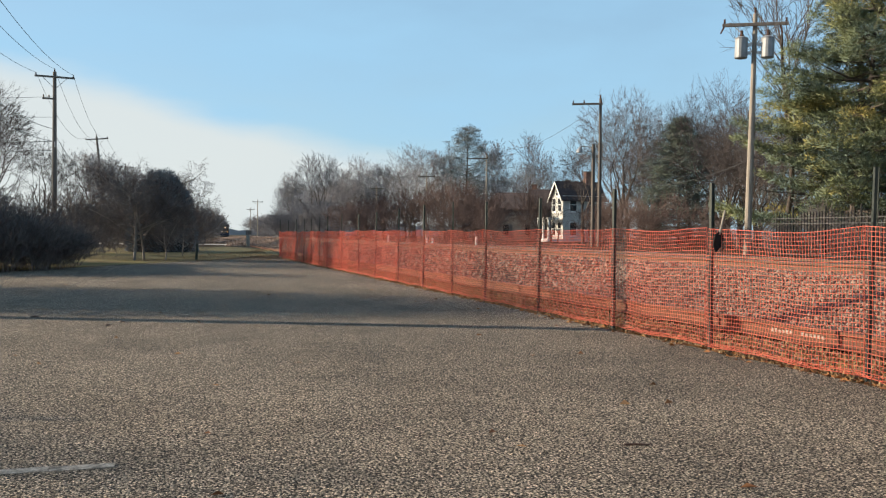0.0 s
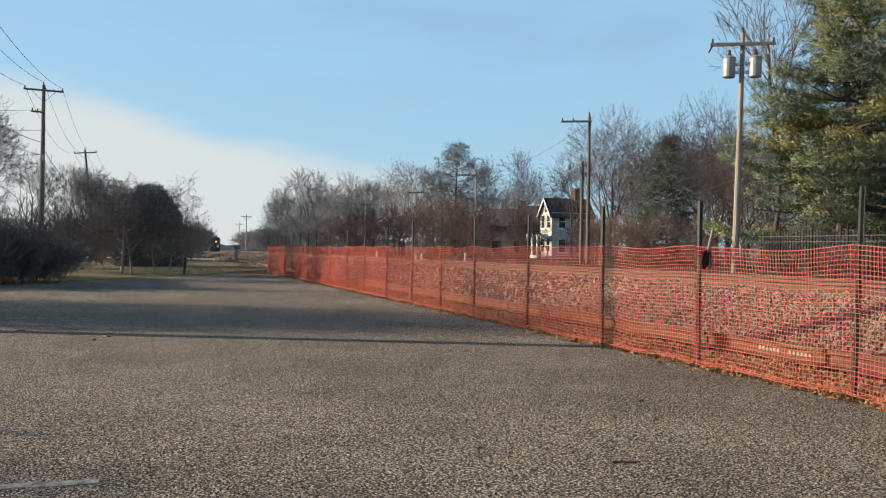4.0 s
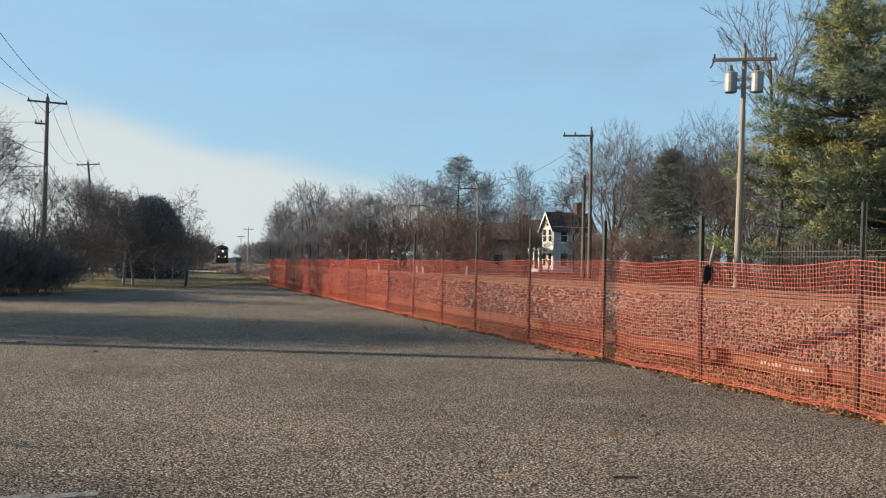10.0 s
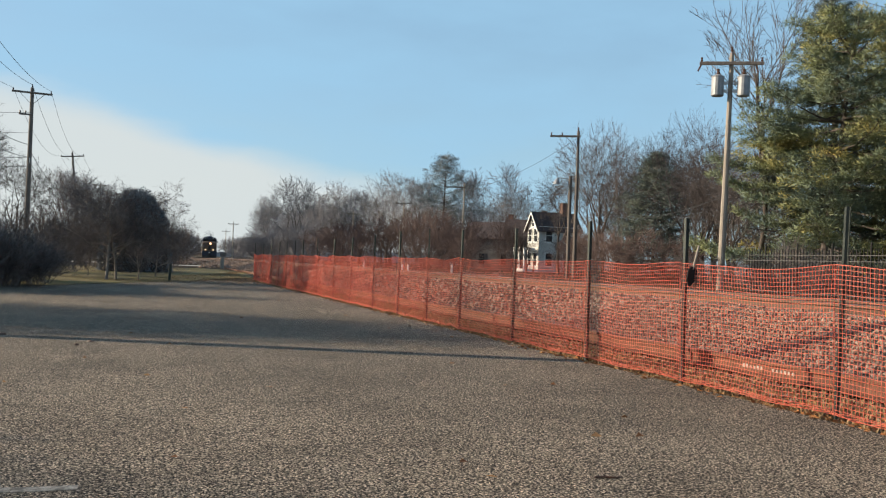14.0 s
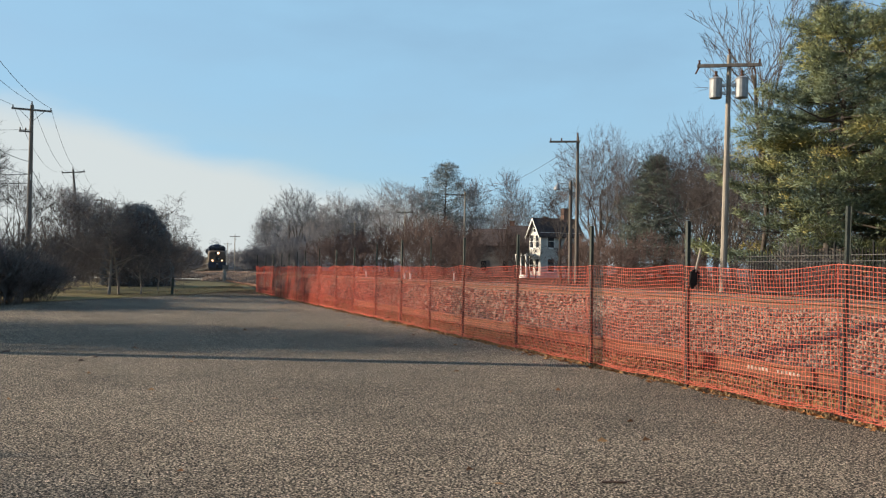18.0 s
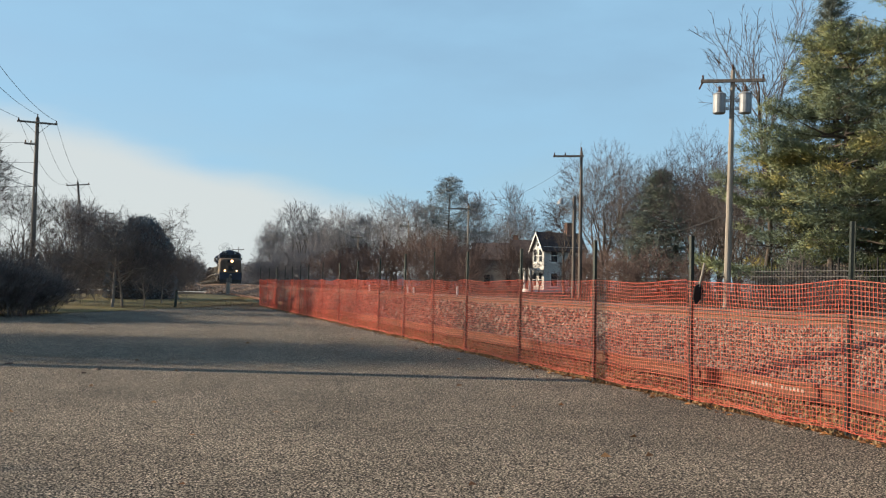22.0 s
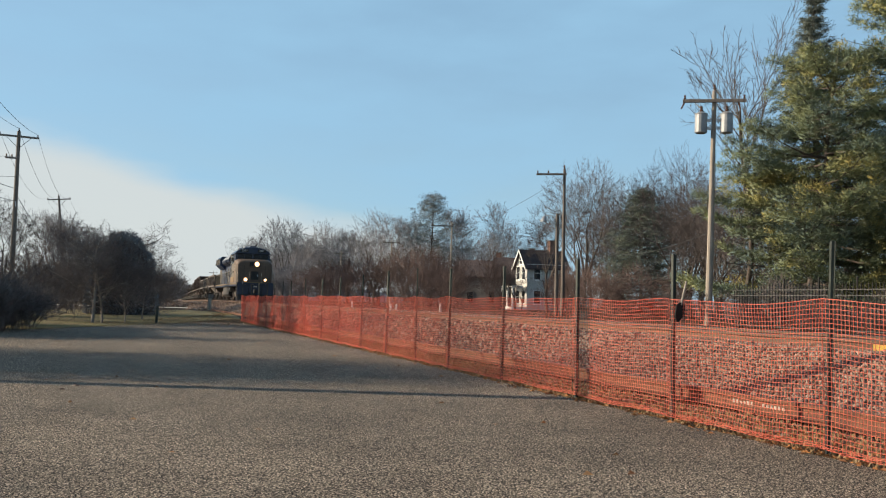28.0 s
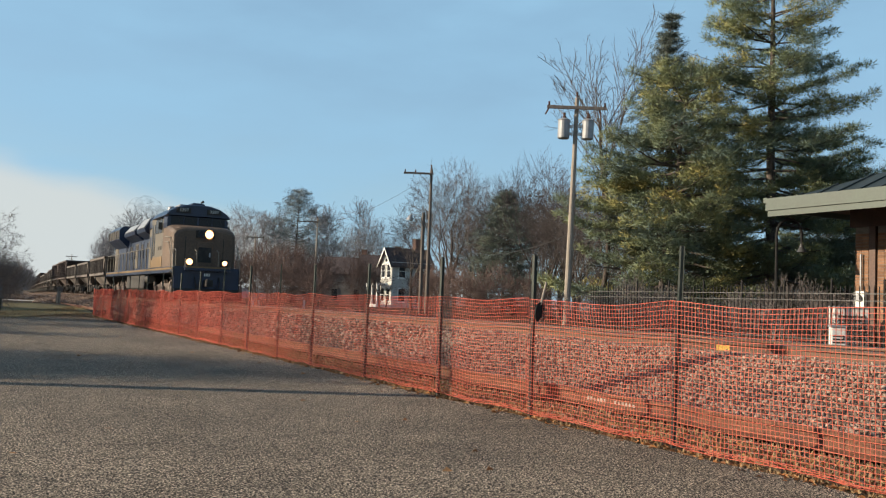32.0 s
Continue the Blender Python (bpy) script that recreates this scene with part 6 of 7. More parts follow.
def make_cell_tower(x, y, h):
    z = ground_z(x, y)
    t = thing("lattice_tower", pose(x, y, z), "thin grey lattice mast far off with antennas near the top", "mast")
    legs = [(0.7, 0.0), (-0.35, 0.6), (-0.35, -0.6)]
    for a, b in legs:
        part("leg", Mass().tube([(a, b, -0.5), (a * 0.5, b * 0.5, h)], 0.07, 4), M_METAL, t)
    for k in range(14):
        u0, u1 = k / 14, (k + 1) / 14
        for i in range(3):
            a, b = legs[i], legs[(i + 1) % 3]
            part("brace", Mass().tube([(a[0] * (1 - u0 / 2), a[1] * (1 - u0 / 2), u0 * h), (b[0] * (1 - u1 / 2), b[1] * (1 - u1 / 2), u1 * h)], 0.04, 3), M_METAL, t)
    for k in range(6):
        a = k * 1.047
        part("antenna", Mass().box(1.3 * math.cos(a) - 0.15, 1.3 * math.cos(a) + 0.15, 1.3 * math.sin(a) - 0.15, 1.3 * math.sin(a) + 0.15, h - 2.6, h - 0.4), M_METAL, t)
    part("antenna_ring", Mass().tube([(1.3 * math.cos(a * 0.5236), 1.3 * math.sin(a * 0.5236), h - 1.5) for a in range(13)], 0.06, 4), M_METAL, t)


make_cell_tower(8.2, 300, 19.5)
utility_pole(20.2, 200, 8.3, 2.2, "grey wooden utility pole far along the track", M_POLE, turn=-6)
utility_pole(24.5, 262, 8.6, 2.2, "grey wooden utility pole far along the track", M_POLE, turn=-6)


def make_stub_post(x, y):
    z = ground_z(x, y)
    p = thing("marker_post", pose(x, y, z, 0, 0, 20), "short grey wooden post with a small plate", "post")
    part("post", Mass().box(-0.11, 0.11, -0.11, 0.11, -0.2, 1.05, bevel=0.02), M_POLE, p)
    part("plate", Mass().box(-0.24, 0.24, -0.14, -0.115, 0.9, 1.2, bevel=0.01), M_POLEDARK, p)


make_stub_post(6.4, 70.5)


def make_marker(x, y, h):
    z = ground_z(x, y)
    p = thing("white_marker_stake", pose(x, y, z), "short white stake past the railway", "stake", "white stakes")
    part("stake", Mass().box(-0.05, 0.05, -0.04, 0.04, -0.1, h, bevel=0.01), M_WHITE, p)


for x, y, h in ((15.0, 50.0, 0.5), (15.3, 52.2, 0.5), (15.2, 43.0, 0.6), (15.6, 63.0, 0.6)):
    make_marker(x, y, h)


def make_spade():
    p = thing("spade", pose(FENCE_X - 0.06, 7.76, 1.0, 4, 12, 12) @ Matrix.Scale(0.62, 4), "black spade with a short wooden handle hooked on the netting", "spade")
    part("blade", Mass().rings([[(-0.02, 0, -0.02), (0.02, 0, -0.02), (0.02, 0.012, -0.02), (-0.02, 0.012, -0.02)], [(-0.085, 0, 0.08), (0.085, 0, 0.08), (0.085, 0.02, 0.08), (-0.085, 0.02, 0.08)],
                                [(-0.10, 0, 0.24), (0.10, 0, 0.24), (0.10, 0.015, 0.24), (-0.10, 0.015, 0.24)], [(-0.03, 0, 0.3), (0.03, 0, 0.3), (0.03, 0.02, 0.3), (-0.03, 0.02, 0.3)]]), M_IRON, p)
    part("handle", Mass().tube([(0, 0.01, 0.26), (0.01, 0.01, 0.66)], 0.017, 8), M_POLE, p)


make_spade()
STAKE = Mass().box(-0.05, 0.05, -0.05, 0.05, -0.1, 0.75, bevel=0.01)
solid("dark_stake", STAKE, M_POST, pose(1.43, 38.87, ground_z(1.43, 38.87), 0, 3, 0), "short dark stake at the edge of the lawn", "stake")
STICK = Mass().tube([(0, 0, 0.007), (0.06, 0.01, 0.009), (0.12, 0.0, 0.008), (0.155, 0.014, 0.012)], [0.007, 0.007, 0.006, 0.003], 6)
solid("fallen_stick", STICK, M_BROWNTRIM, pose(2.40, 4.36, 0, rz=-18), "short brown stick lying on the asphalt", "stick")
RAIL_TAG = Mass().box(-0.006, 0.0, -0.12, 0.12, -0.13, -0.05)
part("rail_tag", RAIL_TAG, M_TAG, TRACK_THING, "yellow painted tag on the rail", at=pose(9.95 - 0.754 - 0.012, 9.05, 0.77))

# ---- the train ----
def wheel_mesh(radius, width):
    m = Mass()
    m.tube([(-width / 2 - 0.03, 0, 0), (-width / 2, 0, 0), (-width / 2 + 0.03, 0, 0), (width / 2, 0, 0)], [radius + 0.03, radius + 0.03, radius, radius - 0.01], 24)
    return m


def make_truck(parent, y, axles, wheel_r, gauge=1.435, frame_mat=None):
    """A bogie: side frames, wheels on axles."""
    t = part("bogie", Mass().box(-0.9, 0.9, y - axles[-1] * 0.2, y + axles[-1] * 0.2, wheel_r * 0.9, wheel_r + 0.25), M_BLACK, parent, "grimy bogie")
    half = max(abs(a) for a in axles)
    for s in (-1, 1):
        fr = Mass()
        fr.prism([(y - half - 0.5, wheel_r), (y - half - 0.45, wheel_r + 0.22), (y - half * 0.5, wheel_r + 0.32), (y + half * 0.5, wheel_r + 0.32), (y + half + 0.45, wheel_r + 0.22), (y + half + 0.5, wheel_r),
                  (y + half + 0.2, wheel_r - 0.15), (y + half * 0.5, wheel_r - 0.05), (y, wheel_r - 0.2), (y - half * 0.5, wheel_r - 0.05), (y - half - 0.2, wheel_r - 0.15)], "x", s * 1.02 - 0.07, s * 1.02 + 0.07)
        for a in axles:
            fr.box(min(s * 1.08, s * 1.2), max(s * 1.08, s * 1.2), y + a - 0.16, y + a + 0.16, wheel_r - 0.16, wheel_r + 0.18, bevel=0.03)
            fr.tube([(s * 1.13, y + a + 0.32, wheel_r + 0.05), (s * 1.13, y + a + 0.32, wheel_r + 0.4)], 0.08, 8)
        part("side_frame", fr, frame_mat or M_BLACK, t)
    wm = wheel_mesh(wheel_r, 0.13)
    data = wm.mesh("wheel", M_WHEEL)
    for a in axles:
        for s in (-1, 1):
            part("wheel", data, M_WHEEL, t, at=pose(s * gauge / 2, y + a, wheel_r + 0.002, 0, 0, 0 if s > 0 else 180))
    return t


def letters(text, size, mat, parent, at, name="road_number"):
    c = bpy.data.curves.new(name, "FONT")
    c.body, c.size, c.extrude, c.align_x, c.align_y = text, size, 0.004, "CENTER", "CENTER"
    c.materials.append(mat)
    ob = new(name, c)
    ob.parent, ob.matrix_basis = parent, at
    return tagged(ob, label="white painted road number")


def make_locomotive():
    """A six-axle diesel with a wide nose, 22.3 m long; its front end is at y = 0 and it runs towards -y; z = 0 is the rail top."""
    L = thing("locomotive", I4, "blue and yellow six-axle diesel locomotive with lit headlights", "locomotive")
    # frame, steps and pilot
    part("underframe", Mass().box(-1.5, 1.5, 0.5, 23.0, 1.32, 1.6, bevel=0.02), M_BLUE, L)
    for s in (-1, 1):
        part("sill_stripe", Mass().box(min(s * 1.5, s * 1.512), max(s * 1.5, s * 1.512), 0.55, 22.95, 1.46, 1.56), M_YELLOW, L, "yellow sill stripe")
    part("pilot", Mass().box(-1.48, 1.48, 0.22, 0.52, 0.55, 1.6, bevel=0.03), M_BLUE, L, "dark blue pilot plate")
    part("anticlimber", Mass().box(-1.05, 1.05, 0.0, 0.4, 1.44, 1.64, bevel=0.03), M_BLUE, L)
    part("snow_plough", Mass().add([(-1.45, 0.15, 0.62), (0, -0.22, 0.62), (1.45, 0.15, 0.62), (-1.45, 0.0, 0.12), (0, -0.38, 0.12), (1.45, 0.0, 0.12), (-1.45, 0.4, 0.62), (1.45, 0.4, 0.62), (-1.45, 0.4, 0.12), (1.45, 0.4, 0.12)],
         [(0, 1, 4, 3)[::-1], (1, 2, 5, 4)[::-1], (0, 6, 7, 2, 1)[::-1], (3, 4, 5, 9, 8)[::-1], (0, 3, 8, 6)[::-1], (2, 7, 9, 5)[::-1], (6, 8, 9, 7)[::-1]]), M_BLACK, L)
    part("coupler", Mass().box(-0.13, 0.13, -0.45, 0.3, 0.75, 1.02, bevel=0.03).box(-0.2, 0.12, -0.62, -0.35, 0.72, 1.05, bevel=0.04), M_BLACK, L)
    for s in (-1, 1):
        st = Mass()
        for k in range(4):
            z = 0.42 + 0.31 * k
            st.box(min(s * 1.05, s * 1.52), max(s * 1.05, s * 1.52), 0.3 + 0.16 * k, 0.62 + 0.16 * k, z, z + 0.04)
        st.box(min(s * 1.49, s * 1.52), max(s * 1.49, s * 1.52), 0.28, 0.34, 0.4, 1.6)
        part("front_steps", st, M_BLACK, L)
        part("mu_hose", Mass().tube([(s * 0.55, 0.2, 1.15), (s * 0.55, 0.02, 0.9), (s * 0.5, 0.05, 0.6), (s * 0.4, 0.15, 0.75)], 0.025, 5), M_BLACK, L)
    # nose and cab
    def nose_ring(y, w, z1, cut):
        return [(-w, y, 1.6), (w, y, 1.6), (w, y, z1 - cut), (w - cut * 0.3, y, z1 - cut * 0.45), (w - cut, y, z1 - cut * 0.12), (w - cut * 2.2, y, z1), (-w + cut * 2.2, y, z1), (-w + cut, y, z1 - cut * 0.12), (-w + cut * 0.3, y, z1 - cut * 0.45), (-w, y, z1 - cut)]
    part("nose", Mass().rings([nose_ring(0.98, 1.30, 3.30, 0.34), nose_ring(1.02, 1.39, 3.40, 0.34), nose_ring(1.12, 1.45, 3.47, 0.34), nose_ring(1.9, 1.48, 3.60, 0.26), nose_ring(3.3, 1.488, 3.68, 0.2)]), M_NOSE, L, "dusty yellow nose, its shade put into the colour")
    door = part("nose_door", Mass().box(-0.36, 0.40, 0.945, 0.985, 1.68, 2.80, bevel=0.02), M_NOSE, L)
    part("door_panel", Mass().box(-0.28, 0.32, 0.93, 0.946, 1.85, 2.55, bevel=0.01), M_BLACK, door)
    part("door_handle", Mass().box(0.22, 0.28, 0.90, 0.946, 2.1, 2.3), M_METAL, door)
    part("nose_seam", Mass().box(0.86, 0.885, 0.965, 0.985, 1.64, 3.0).box(-0.885, -0.86, 0.965, 0.985, 1.64, 3.0), M_BLACK, L)
    part("platform_edge", Mass().box(-1.0, 1.0, -0.012, 0.0, 1.56, 1.635), M_YELLOW, L, "worn yellow edge of the front platform")
    part("pilot_number", Mass().box(-0.12, -0.07, 0.205, 0.222, 1.2, 1.33).box(-0.05, 0.0, 0.205, 0.222, 1.2, 1.33).box(0.02, 0.07, 0.205, 0.222, 1.2, 1.33).box(0.09, 0.14, 0.205, 0.222, 1.2, 1.33), M_NUMBER, L, "small white bars")
    def cab_ring(y, w, low, top, cut):
        return [(-w, y, low), (w, y, low), (w, y, top - cut), (w * 0.9, y, top - cut * 0.66), (w * 0.68, y, top - cut * 0.3), (w * 0.38, y, top - cut * 0.08), (0, y, top), (-w * 0.38, y, top - cut * 0.08), (-w * 0.68, y, top - cut * 0.3), (-w * 0.9, y, top - cut * 0.66), (-w, y, top - cut)]
    part("cab", Mass().rings([cab_ring(3.2, 1.49, 1.6, 4.25, 0.34), cab_ring(6.3, 1.49, 1.6, 4.45, 0.40)]), M_CREAM, L, "faded pale yellow cab side")
    part("cab_front", Mass().rings([cab_ring(2.62, 1.44, 3.46, 4.44, 0.5), cab_ring(3.24, 1.5, 3.46, 4.58, 0.55)]), M_BLUE, L, "dark blue windscreen surround")
    part("cab_roof", Mass().rings([cab_ring(2.52, 1.50, 4.10, 4.62, 0.52), cab_ring(2.62, 1.54, 4.06, 4.68, 0.60), cab_ring(6.4, 1.54, 4.06, 4.68, 0.62)]), M_BLUE, L, "dark blue cab roof")
    part("roof_hump", Mass().box(-0.32, 0.32, 2.7, 4.2, 4.6, 4.76, bevel=0.06), M_BLUE, L)
    part("air_conditioner", Mass().box(-0.5, 0.5, 4.8, 6.0, 4.6, 4.85, bevel=0.05), M_CAN, L, "grey roof air conditioner")
    for x0, x1 in ((-1.28, -0.70), (-0.64, -0.05), (0.05, 0.64), (0.70, 1.28)):
        w = part("windscreen", Mass().box(x0, x1, 2.585, 2.612, 3.66, 4.06, bevel=0.01), M_GLASSDARK, L)
        part("wiper", Mass().tube([((x0 + x1) / 2, 2.57, 4.08), ((x0 + x1) / 2 + 0.16, 2.575, 3.75)], 0.01, 4), M_BLACK, w)
    for s in (-1, 1):
        part("number_board", Mass().box(s * 0.72 - 0.34, s * 0.72 + 0.34, 2.46, 2.53, 4.23, 4.47, bevel=0.015), M_BLACK, L)
        letters("3297", 0.22, M_NUMBER, L, pose(s * 0.72, 2.45, 4.35, 90, 0, 0))
        lo, hi = (lambda a, b: (min(s * a, s * b), max(s * a, s * b)))(1.488, 1.506)
        for y, y1 in ((3.45, 4.25), (4.4, 5.15)):
            w = part("side_window", Mass().box(lo, hi, y, y1, 3.28, 3.95, bevel=0.005), M_GLASSDARK, L)
            part("window_shade", Mass().box(min(s * 1.5, s * 1.66), max(s * 1.5, s * 1.66), y - 0.05, y1 + 0.05, 4.0, 4.03), M_BLUE, w)
        for y0, y1, z0, z1 in ((5.3, 5.52, 2.2, 3.75), (5.78, 6.1, 2.0, 3.75)):
            part("door_window", Mass().box(lo, hi, y0, y1, z0, z1, bevel=0.004), M_GLASSDARK, L)
        part("cab_sill", Mass().box(lo, hi, 3.25, 6.25, 1.62, 2.12), M_YELLOW, L, "dusty yellow lower cab panel")
        part("mirror", Mass().box(min(s * 1.52, s * 1.72), max(s * 1.52, s * 1.72), 3.3, 3.34, 3.4, 3.75, bevel=0.005), M_CREAM, L)
        for k in range(2):
            part("vent", Mass().box(lo, hi, 3.5 + 0.55 * k, 3.8 + 0.55 * k, 2.45, 2.62), M_BLACK, L)
    part("horn", Mass().tube([(0.3, 3.4, 4.68), (0.3, 3.4, 4.86)], 0.03, 6).tube([(0.3, 3.1, 4.88), (0.3, 3.6, 4.88)], [0.06, 0.02], 8), M_BLACK, L)
    part("antenna_dome", Mass().tube([(-0.9, 4.6, 4.5), (-0.9, 4.6, 4.62), (-0.9, 4.6, 4.68)], [0.2, 0.19, 0.1], 12), M_CAN, L)
    # lamps, their lit lenses oversized and ringed by glowing discs for glare
    hl = part("headlight_housing", Mass().box(-0.42, 0.44, 0.90, 1.1, 2.98, 3.34, bevel=0.03), M_BLACK, L)
    part("headlight_reflector", Mass().disc((0.18, 0.888, 3.16), (0, 1, 0), 0.19, 0.21, 0.03, 20), M_GLOW, hl, "glowing ring for the glare of the lit headlight")
    part("headlight", Mass().disc((0.18, 0.865, 3.16), (0, 1, 0), 0.165, 0.17, 0.05, 16), M_HEADLIGHT, hl, "lit headlight")
    part("headlight", Mass().disc((-0.2, 0.885, 3.16), (0, 1, 0), 0.12, 0.13, 0.03, 16), M_GLASSDARK, hl, "unlit headlight")
    for u, q in ((-0.80, 1.0), (0.80, 0.8)):
        dh = part("ditch_light_housing", Mass().box(u - 0.17, u + 0.17, 0.24, 0.5, 1.64, 2.0, bevel=0.03), M_BLACK, L)
        part("ditch_reflector", Mass().disc((u, 0.235, 1.83), (0, 1, 0), 0.14 * q, 0.16 * q, 0.02, 16), M_GLOW, dh, "glowing ring for the glare of the lit lamp")
        part("ditch_light", Mass().disc((u, 0.21, 1.83), (0, 1, 0), 0.125 * q, 0.13 * q, 0.05, 16), M_DITCH, dh, "lit ditch light")
    # grab rails on the front platform and down the corner steps
    for s in (-1, 1):
        for u in (0.5, 1.42):
            part("handrail", Mass().tube([(s * u, 0.22, 1.62), (s * u, 0.24, 2.3), (s * u, 0.62, 2.42)], 0.018, 6), M_RAILING, L)
        part("stair_rail", Mass().tube([(s * 1.52, 0.25, 1.2), (s * 1.52, 0.3, 2.0), (s * 1.52, 1.3, 2.95), (s * 1.52, 2.6, 3.05)], 0.022, 6), M_RAILING, L)
        part("stair_rail", Mass().tube([(s * 1.52, 0.8, 1.5), (s * 1.52, 0.85, 2.0), (s * 1.52, 1.6, 2.75), (s * 1.52, 2.6, 2.82)], 0.018, 6), M_RAILING, L)
    # long hood, blower boxes, exhaust and radiators
    part("auxiliary_cab", Mass().box(-1.2, 1.2, 6.3, 8.7, 1.6, 3.75, bevel=0.06), M_CREAM, L, "faded pale yellow equipment cabinet")
    part("cabinet_roof", Mass().box(-1.24, 1.24, 6.28, 8.72, 3.75, 4.32, bevel=0.16), M_BLUE, L, "dark blue cabinet roof")
    part("engine_hood", Mass().box(-0.92, 0.92, 8.7, 18.0, 1.6, 4.18, bevel=0.2), M_BLUE, L, "dark blue engine hood")
    for y0, y1, z1, lab in ((8.85, 11.6, 4.42, "blower_box"), (12.3, 16.2, 4.30, "air_intake")):
        for s in (-1, 1):
            prof = [(s * 0.80, 3.25), (s * 1.40, 3.62), (s * 1.44, 3.8), (s * 1.05, z1), (s * 0.8, z1 + 0.03)]
            bx = part(lab, Mass().prism(prof if s > 0 else prof[::-1], "y", y0, y1), M_BLUE, L)
            # grey face carries the light that falls on the sloped flank
            part("screen", Mass().prism([(s * 1.445, 3.84), (s * 1.10, z1 - 0.05), (s * 1.12, z1 - 0.03), (s * 1.465, 3.86)], "y", y0 + 0.2, y1 - 0.2), M_CAN, bx, "intake screen, light on the flank put into its grey")
    for k, y in enumerate((9.4, 10.6)):
        part("brake_fan", Mass().tube([(0, y, 4.16), (0, y, 4.34), (0, y, 4.38)], [0.5, 0.5, 0.42], 16), M_BLACK, L)
    part("exhaust_stack", Mass().box(-0.45, 0.45, 12.0, 13.2, 4.16, 4.6, bevel=0.05), M_BLACK, L)
    for k in range(9):
        y = 8.95 + 0.98 * k
        for s in (-1, 1):
            d = part("hood_door", Mass().box(min(s * 0.92, s * 0.945), max(s * 0.92, s * 0.945), y, y + 0.88, 1.75, 3.2), M_CREAM if k in (0, 5) else M_BLUE, L, "faded pale yellow hood door" if k in (0, 5) else "dark blue hood door")
            part("door_latch", Mass().box(min(s * 0.945, s * 0.97), max(s * 0.945, s * 0.97), y + 0.06, y + 0.1, 2.3, 2.8), M_BLACK, d)
            if k % 2:
                part("louvre", Mass().box(min(s * 0.945, s * 0.96), max(s * 0.945, s * 0.96), y + 0.2, y + 0.75, 2.75, 3.1), M_BLACK, d)
    part("radiator_hood", Mass().box(-1.0, 1.0, 18.0, 21.3, 1.6, 3.3, bevel=0.1), M_BLUE, L, "dark blue radiator compartment")
    part("rear_hood", Mass().box(-1.05, 1.05, 21.3, 22.6, 1.6, 3.9, bevel=0.12), M_CREAM, L, "faded pale yellow rear hood")
    for y0, y1 in ((6.5, 7.05), (7.2, 7.75), (7.9, 8.45)):
        for s in (-1, 1):
            part("emblem_block", Mass().box(min(s * 1.2, s * 1.21), max(s * 1.2, s * 1.21), y0, y1, 2.75, 3.3, bevel=0.004), M_BLUE, L, "plain dark blue block lettering")
    rd = part("radiator", Mass().prism([(-1.0, 3.1), (1.0, 3.1), (1.52, 3.6), (1.52, 4.2), (1.3, 4.42), (-1.3, 4.42), (-1.52, 4.2), (-1.52, 3.6)], "y", 17.6, 22.3), M_BLUE, L, "dark overhanging radiator wings")
    for s in (-1, 1):
        for k in range(4):
            part("radiator_grille", Mass().box(min(s * 1.52, s * 1.535), max(s * 1.52, s * 1.535), 17.75 + 1.12 * k, 18.7 + 1.12 * k, 3.66, 4.14), M_BLACK, rd)
            part("radiator_rib", Mass().box(min(s * 1.52, s * 1.56), max(s * 1.52, s * 1.56), 18.74 + 1.12 * k, 18.82 + 1.12 * k, 3.62, 4.2), M_CREAM, rd)
    # exhaust smoke trailing back from the stack
    r = random.Random(6)
    for k in range(3):
        bm = bmesh.new()
        bmesh.ops.create_icosphere(bm, subdivisions=3, radius=1.0)
        q = 0.55 + 0.3 * k
        puff = Mass()
        puff.v = [tuple(v.co * q * (1 + 0.35 * noise.noise(v.co * 1.6 + Vector((k * 7.0, 0, 0))))) for v in bm.verts]
        puff.f = [tuple(v.index for v in f.verts) for f in bm.faces]
        bm.free()
        part("smoke_puff", puff, M_SMOKE, L, "thin dark exhaust smoke", at=pose(0.1 + 0.1 * k + r.uniform(-0.2, 0.2), 13.4 + 2.6 * k, 4.9 + 0.25 * k + r.uniform(-0.1, 0.1)), smooth=True)
    # side walkway rails
    for s in (-1, 1):
        w = Mass().tube([(s * 1.47, 6.4, 2.65), (s * 1.47, 22.8, 2.65)], 0.02, 6)
        top = part("walkway_rail", w, M_RAILING, L, "pale side handrail")
        for k in range(13):
            y = 6.45 + 1.35 * k
            part("stanchion", Mass().tube([(s * 1.47, y, 1.58), (s * 1.47, y, 2.66)], 0.022, 5), M_RAILING, top)
    # tank and running gear
    part("fuel_tank", Mass().prism([(-1.35, 1.3), (-1.4, 0.6), (-1.1, 0.36), (1.1, 0.36), (1.4, 0.6), (1.35, 1.3)], "y", 8.4, 14.6), M_BLACK, L, "black fuel tank")
    for s in (-1, 1):
        part("air_reservoir", Mass().tube([(s * 1.25, 7.0, 1.05), (s * 1.25, 8.1, 1.05)], 0.2, 12), M_CREAM, L)
    make_truck(L, 4.3, (-2.0, 0.0, 2.0), 0.53, frame_mat=M_WHEEL)
    make_truck(L, 19.0, (-2.0, 0.0, 2.0), 0.53, frame_mat=M_WHEEL)
    return L


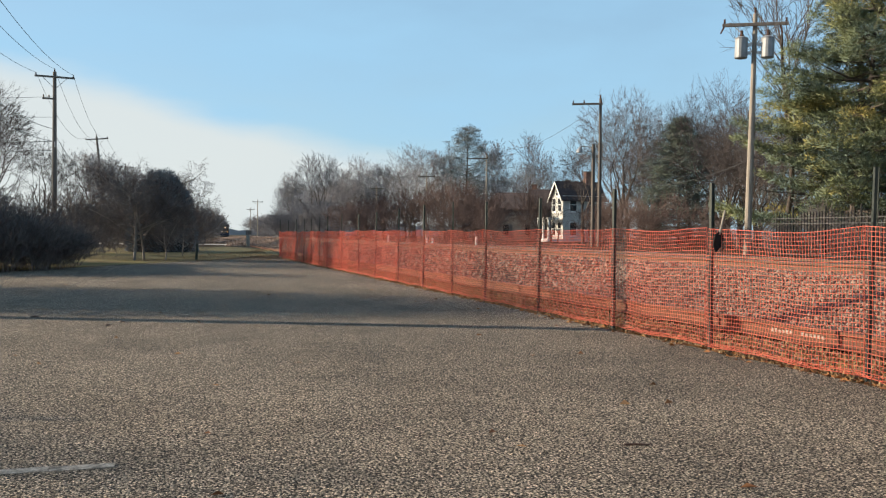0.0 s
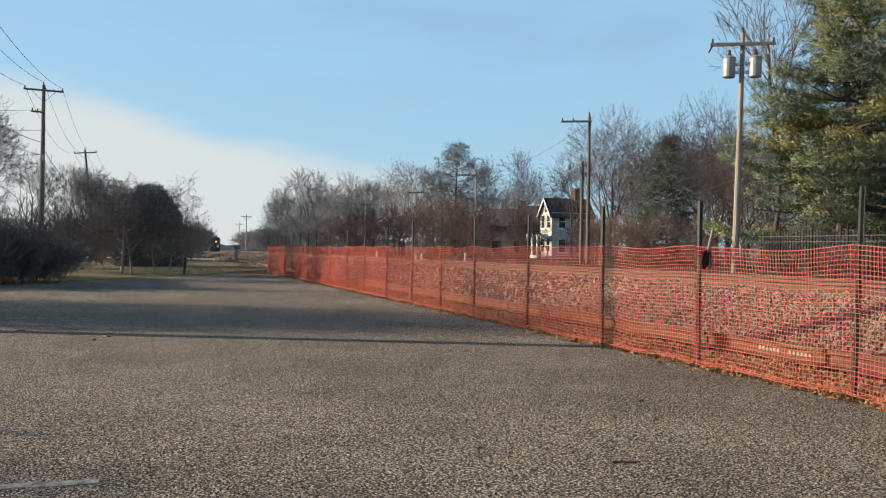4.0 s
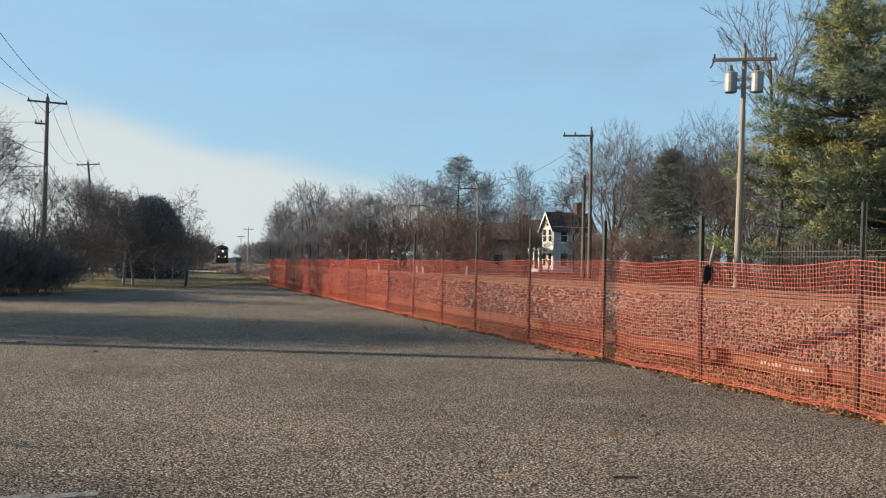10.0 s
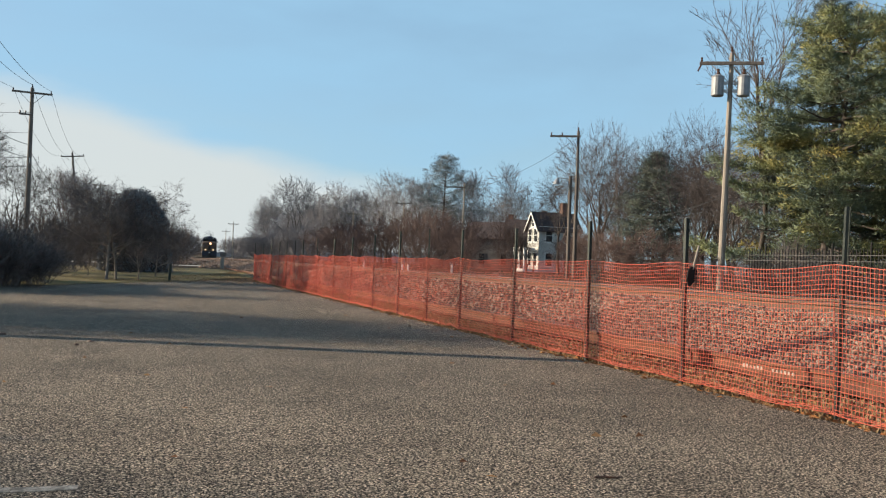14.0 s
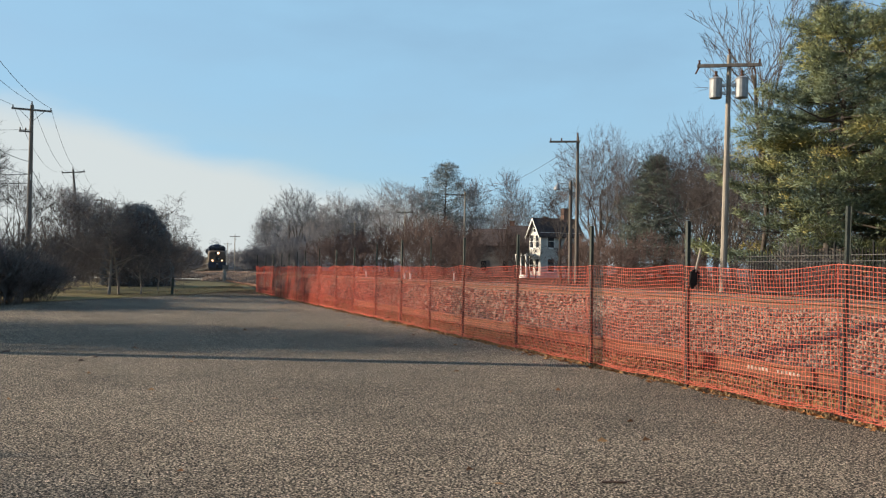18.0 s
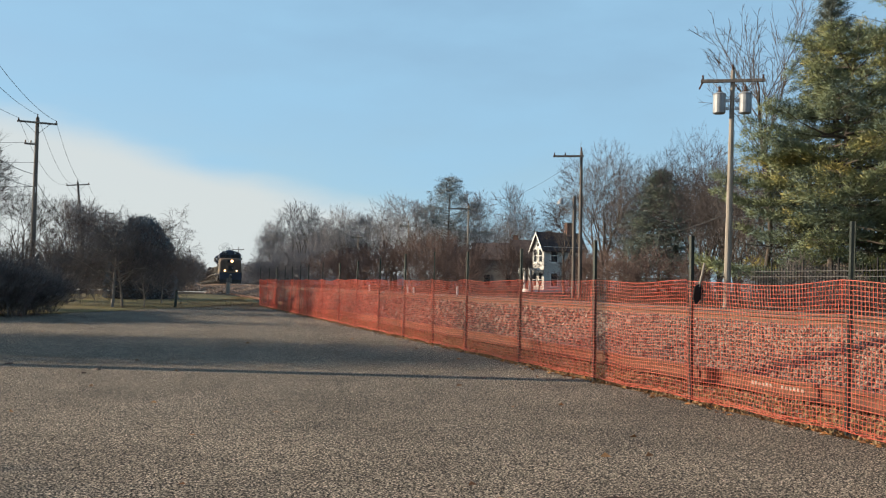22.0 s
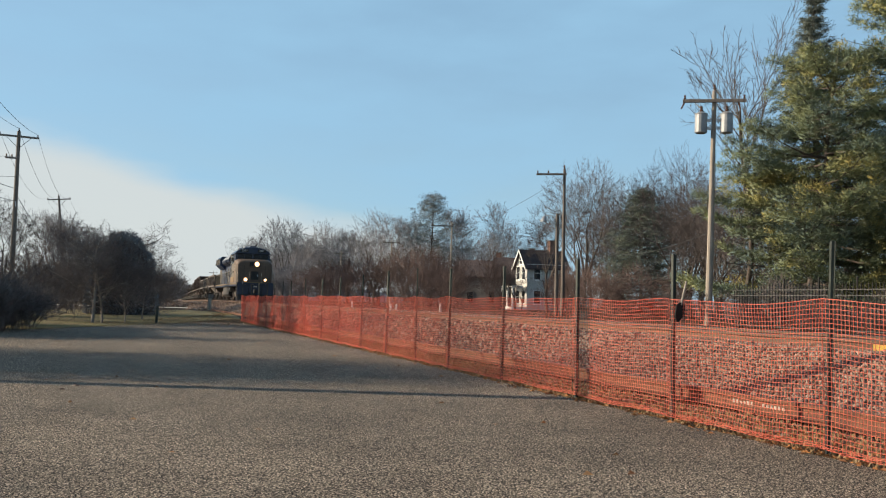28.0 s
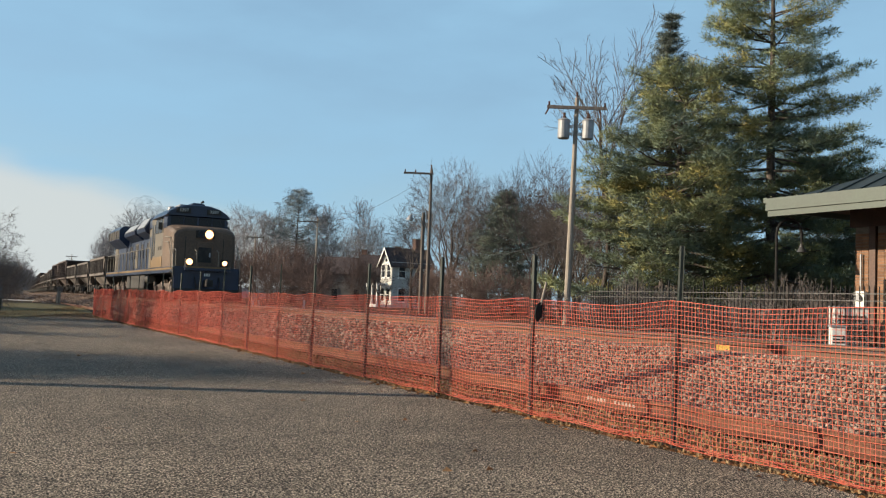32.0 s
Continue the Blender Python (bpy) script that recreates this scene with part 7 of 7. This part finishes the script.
def make_hopper(length, height, mat, label, ribs):
    """An open hopper car; its front is at y = 0 and z = 0 is the rail top."""
    c = thing("hopper_car", I4, label, "railway car", "cars of the train")
    W, low = 1.5, 1.1
    body = Mass()
    body.rings([[(-W * 0.6, 2.4, low - 0.25), (W * 0.6, 2.4, low - 0.25), (W * 0.6, length - 2.4, low - 0.25), (-W * 0.6, length - 2.4, low - 0.25)],
                [(-W, 1.4, low + 0.5), (W, 1.4, low + 0.5), (W, length - 1.4, low + 0.5), (-W, length - 1.4, low + 0.5)],
                [(-W, 0.5, height), (W, 0.5, height), (W, length - 0.5, height), (-W, length - 0.5, height)]])
    part("body", body, mat, c)
    part("top_rim", Mass().box(-W - 0.06, W + 0.06, 0.42, 0.56, height - 0.12, height + 0.04).box(-W - 0.06, W + 0.06, length - 0.56, length - 0.42, height - 0.12, height + 0.04)
         .box(-W - 0.06, -W + 0.06, 0.42, length - 0.42, height - 0.12, height + 0.04).box(W - 0.06, W + 0.06, 0.42, length - 0.42, height - 0.12, height + 0.04), mat, c)
    part("centre_sill", Mass().box(-0.25, 0.25, 0.1, length - 0.1, 0.75, 1.1), M_BLACK, c)
    for s in (-1, 1):
        part("side_sill", Mass().box(min(s * W, s * (W + 0.05)), max(s * W, s * (W + 0.05)), 0.5, length - 0.5, low + 0.35, low + 0.55), mat, c)
        for k in range(ribs):
            y = 1.5 + (length - 3.0) * k / (ribs - 1)
            part("rib", Mass().box(min(s * W, s * (W + 0.1)), max(s * W, s * (W + 0.1)), y - 0.05, y + 0.05, low + 0.5, height - 0.1), mat, c)
        for y in (0.55, length - 0.55):
            part("end_post", Mass().box(s * (W - 0.1) - 0.05, s * (W - 0.1) + 0.05, y - 0.06, y + 0.06, 0.9, height - 0.1), mat, c)
    for y in (2.0, length - 2.0):
        make_truck(c, y, (-0.85, 0.85), 0.42)
    return c


def on_track(front, length):
    """The pose of a vehicle whose front end stands at y = front on the curve."""
    a, b = track_at(front + 0.18 * length), track_at(front + 0.82 * length)
    d = b - a
    o = track_at(front)
    base = a - d * (0.18 / 0.64)
    yaw = math.degrees(math.atan2(-d.x, d.y))
    tilt = math.degrees(math.atan2(d.z, math.hypot(d.x, d.y)))
    return pose(base.x, base.y, base.z, tilt, 0, yaw)


LOCO = make_locomotive()
CARS = []
place = 23.4 + 0.5
KINDS = [(M_CARGREY, 2.7, 10.6), (M_CARGREY, 2.6, 10.0), (M_CARGREY, 2.6, 10.0), (M_CARBROWN, 3.3, 12.0), (M_CARBROWN, 3.25, 12.0), (M_CARGREY, 2.9, 10.6)]
MASTERS = [make_hopper(n, h, m, "open rust-brown hopper car" if m is M_CARBROWN else "dirty grey open hopper car", 9) for m, h, n in KINDS]
for k in range(22):
    kind = k % 6 if k < 12 else (k * 5) % 6
    car = MASTERS[kind] if k < 6 else copy_thing(MASTERS[kind], I4)
    CARS.append((car, place, KINDS[kind][2]))
    place += KINDS[kind][2] + 0.75


def front_at(t):
    """Where the locomotive's front is along the track at t seconds: an even 8.6 m a second."""
    return 75.7 + (28.0 - t) * 8.6


def motions():
    times = [2.0 * k for k in range(17)]
    walk(LOCO, [(t, on_track(front_at(t), 23.4)) for t in times])
    for car, back, length in CARS:
        walk(car, [(t, on_track(front_at(t) + back, length)) for t in times])


motions()
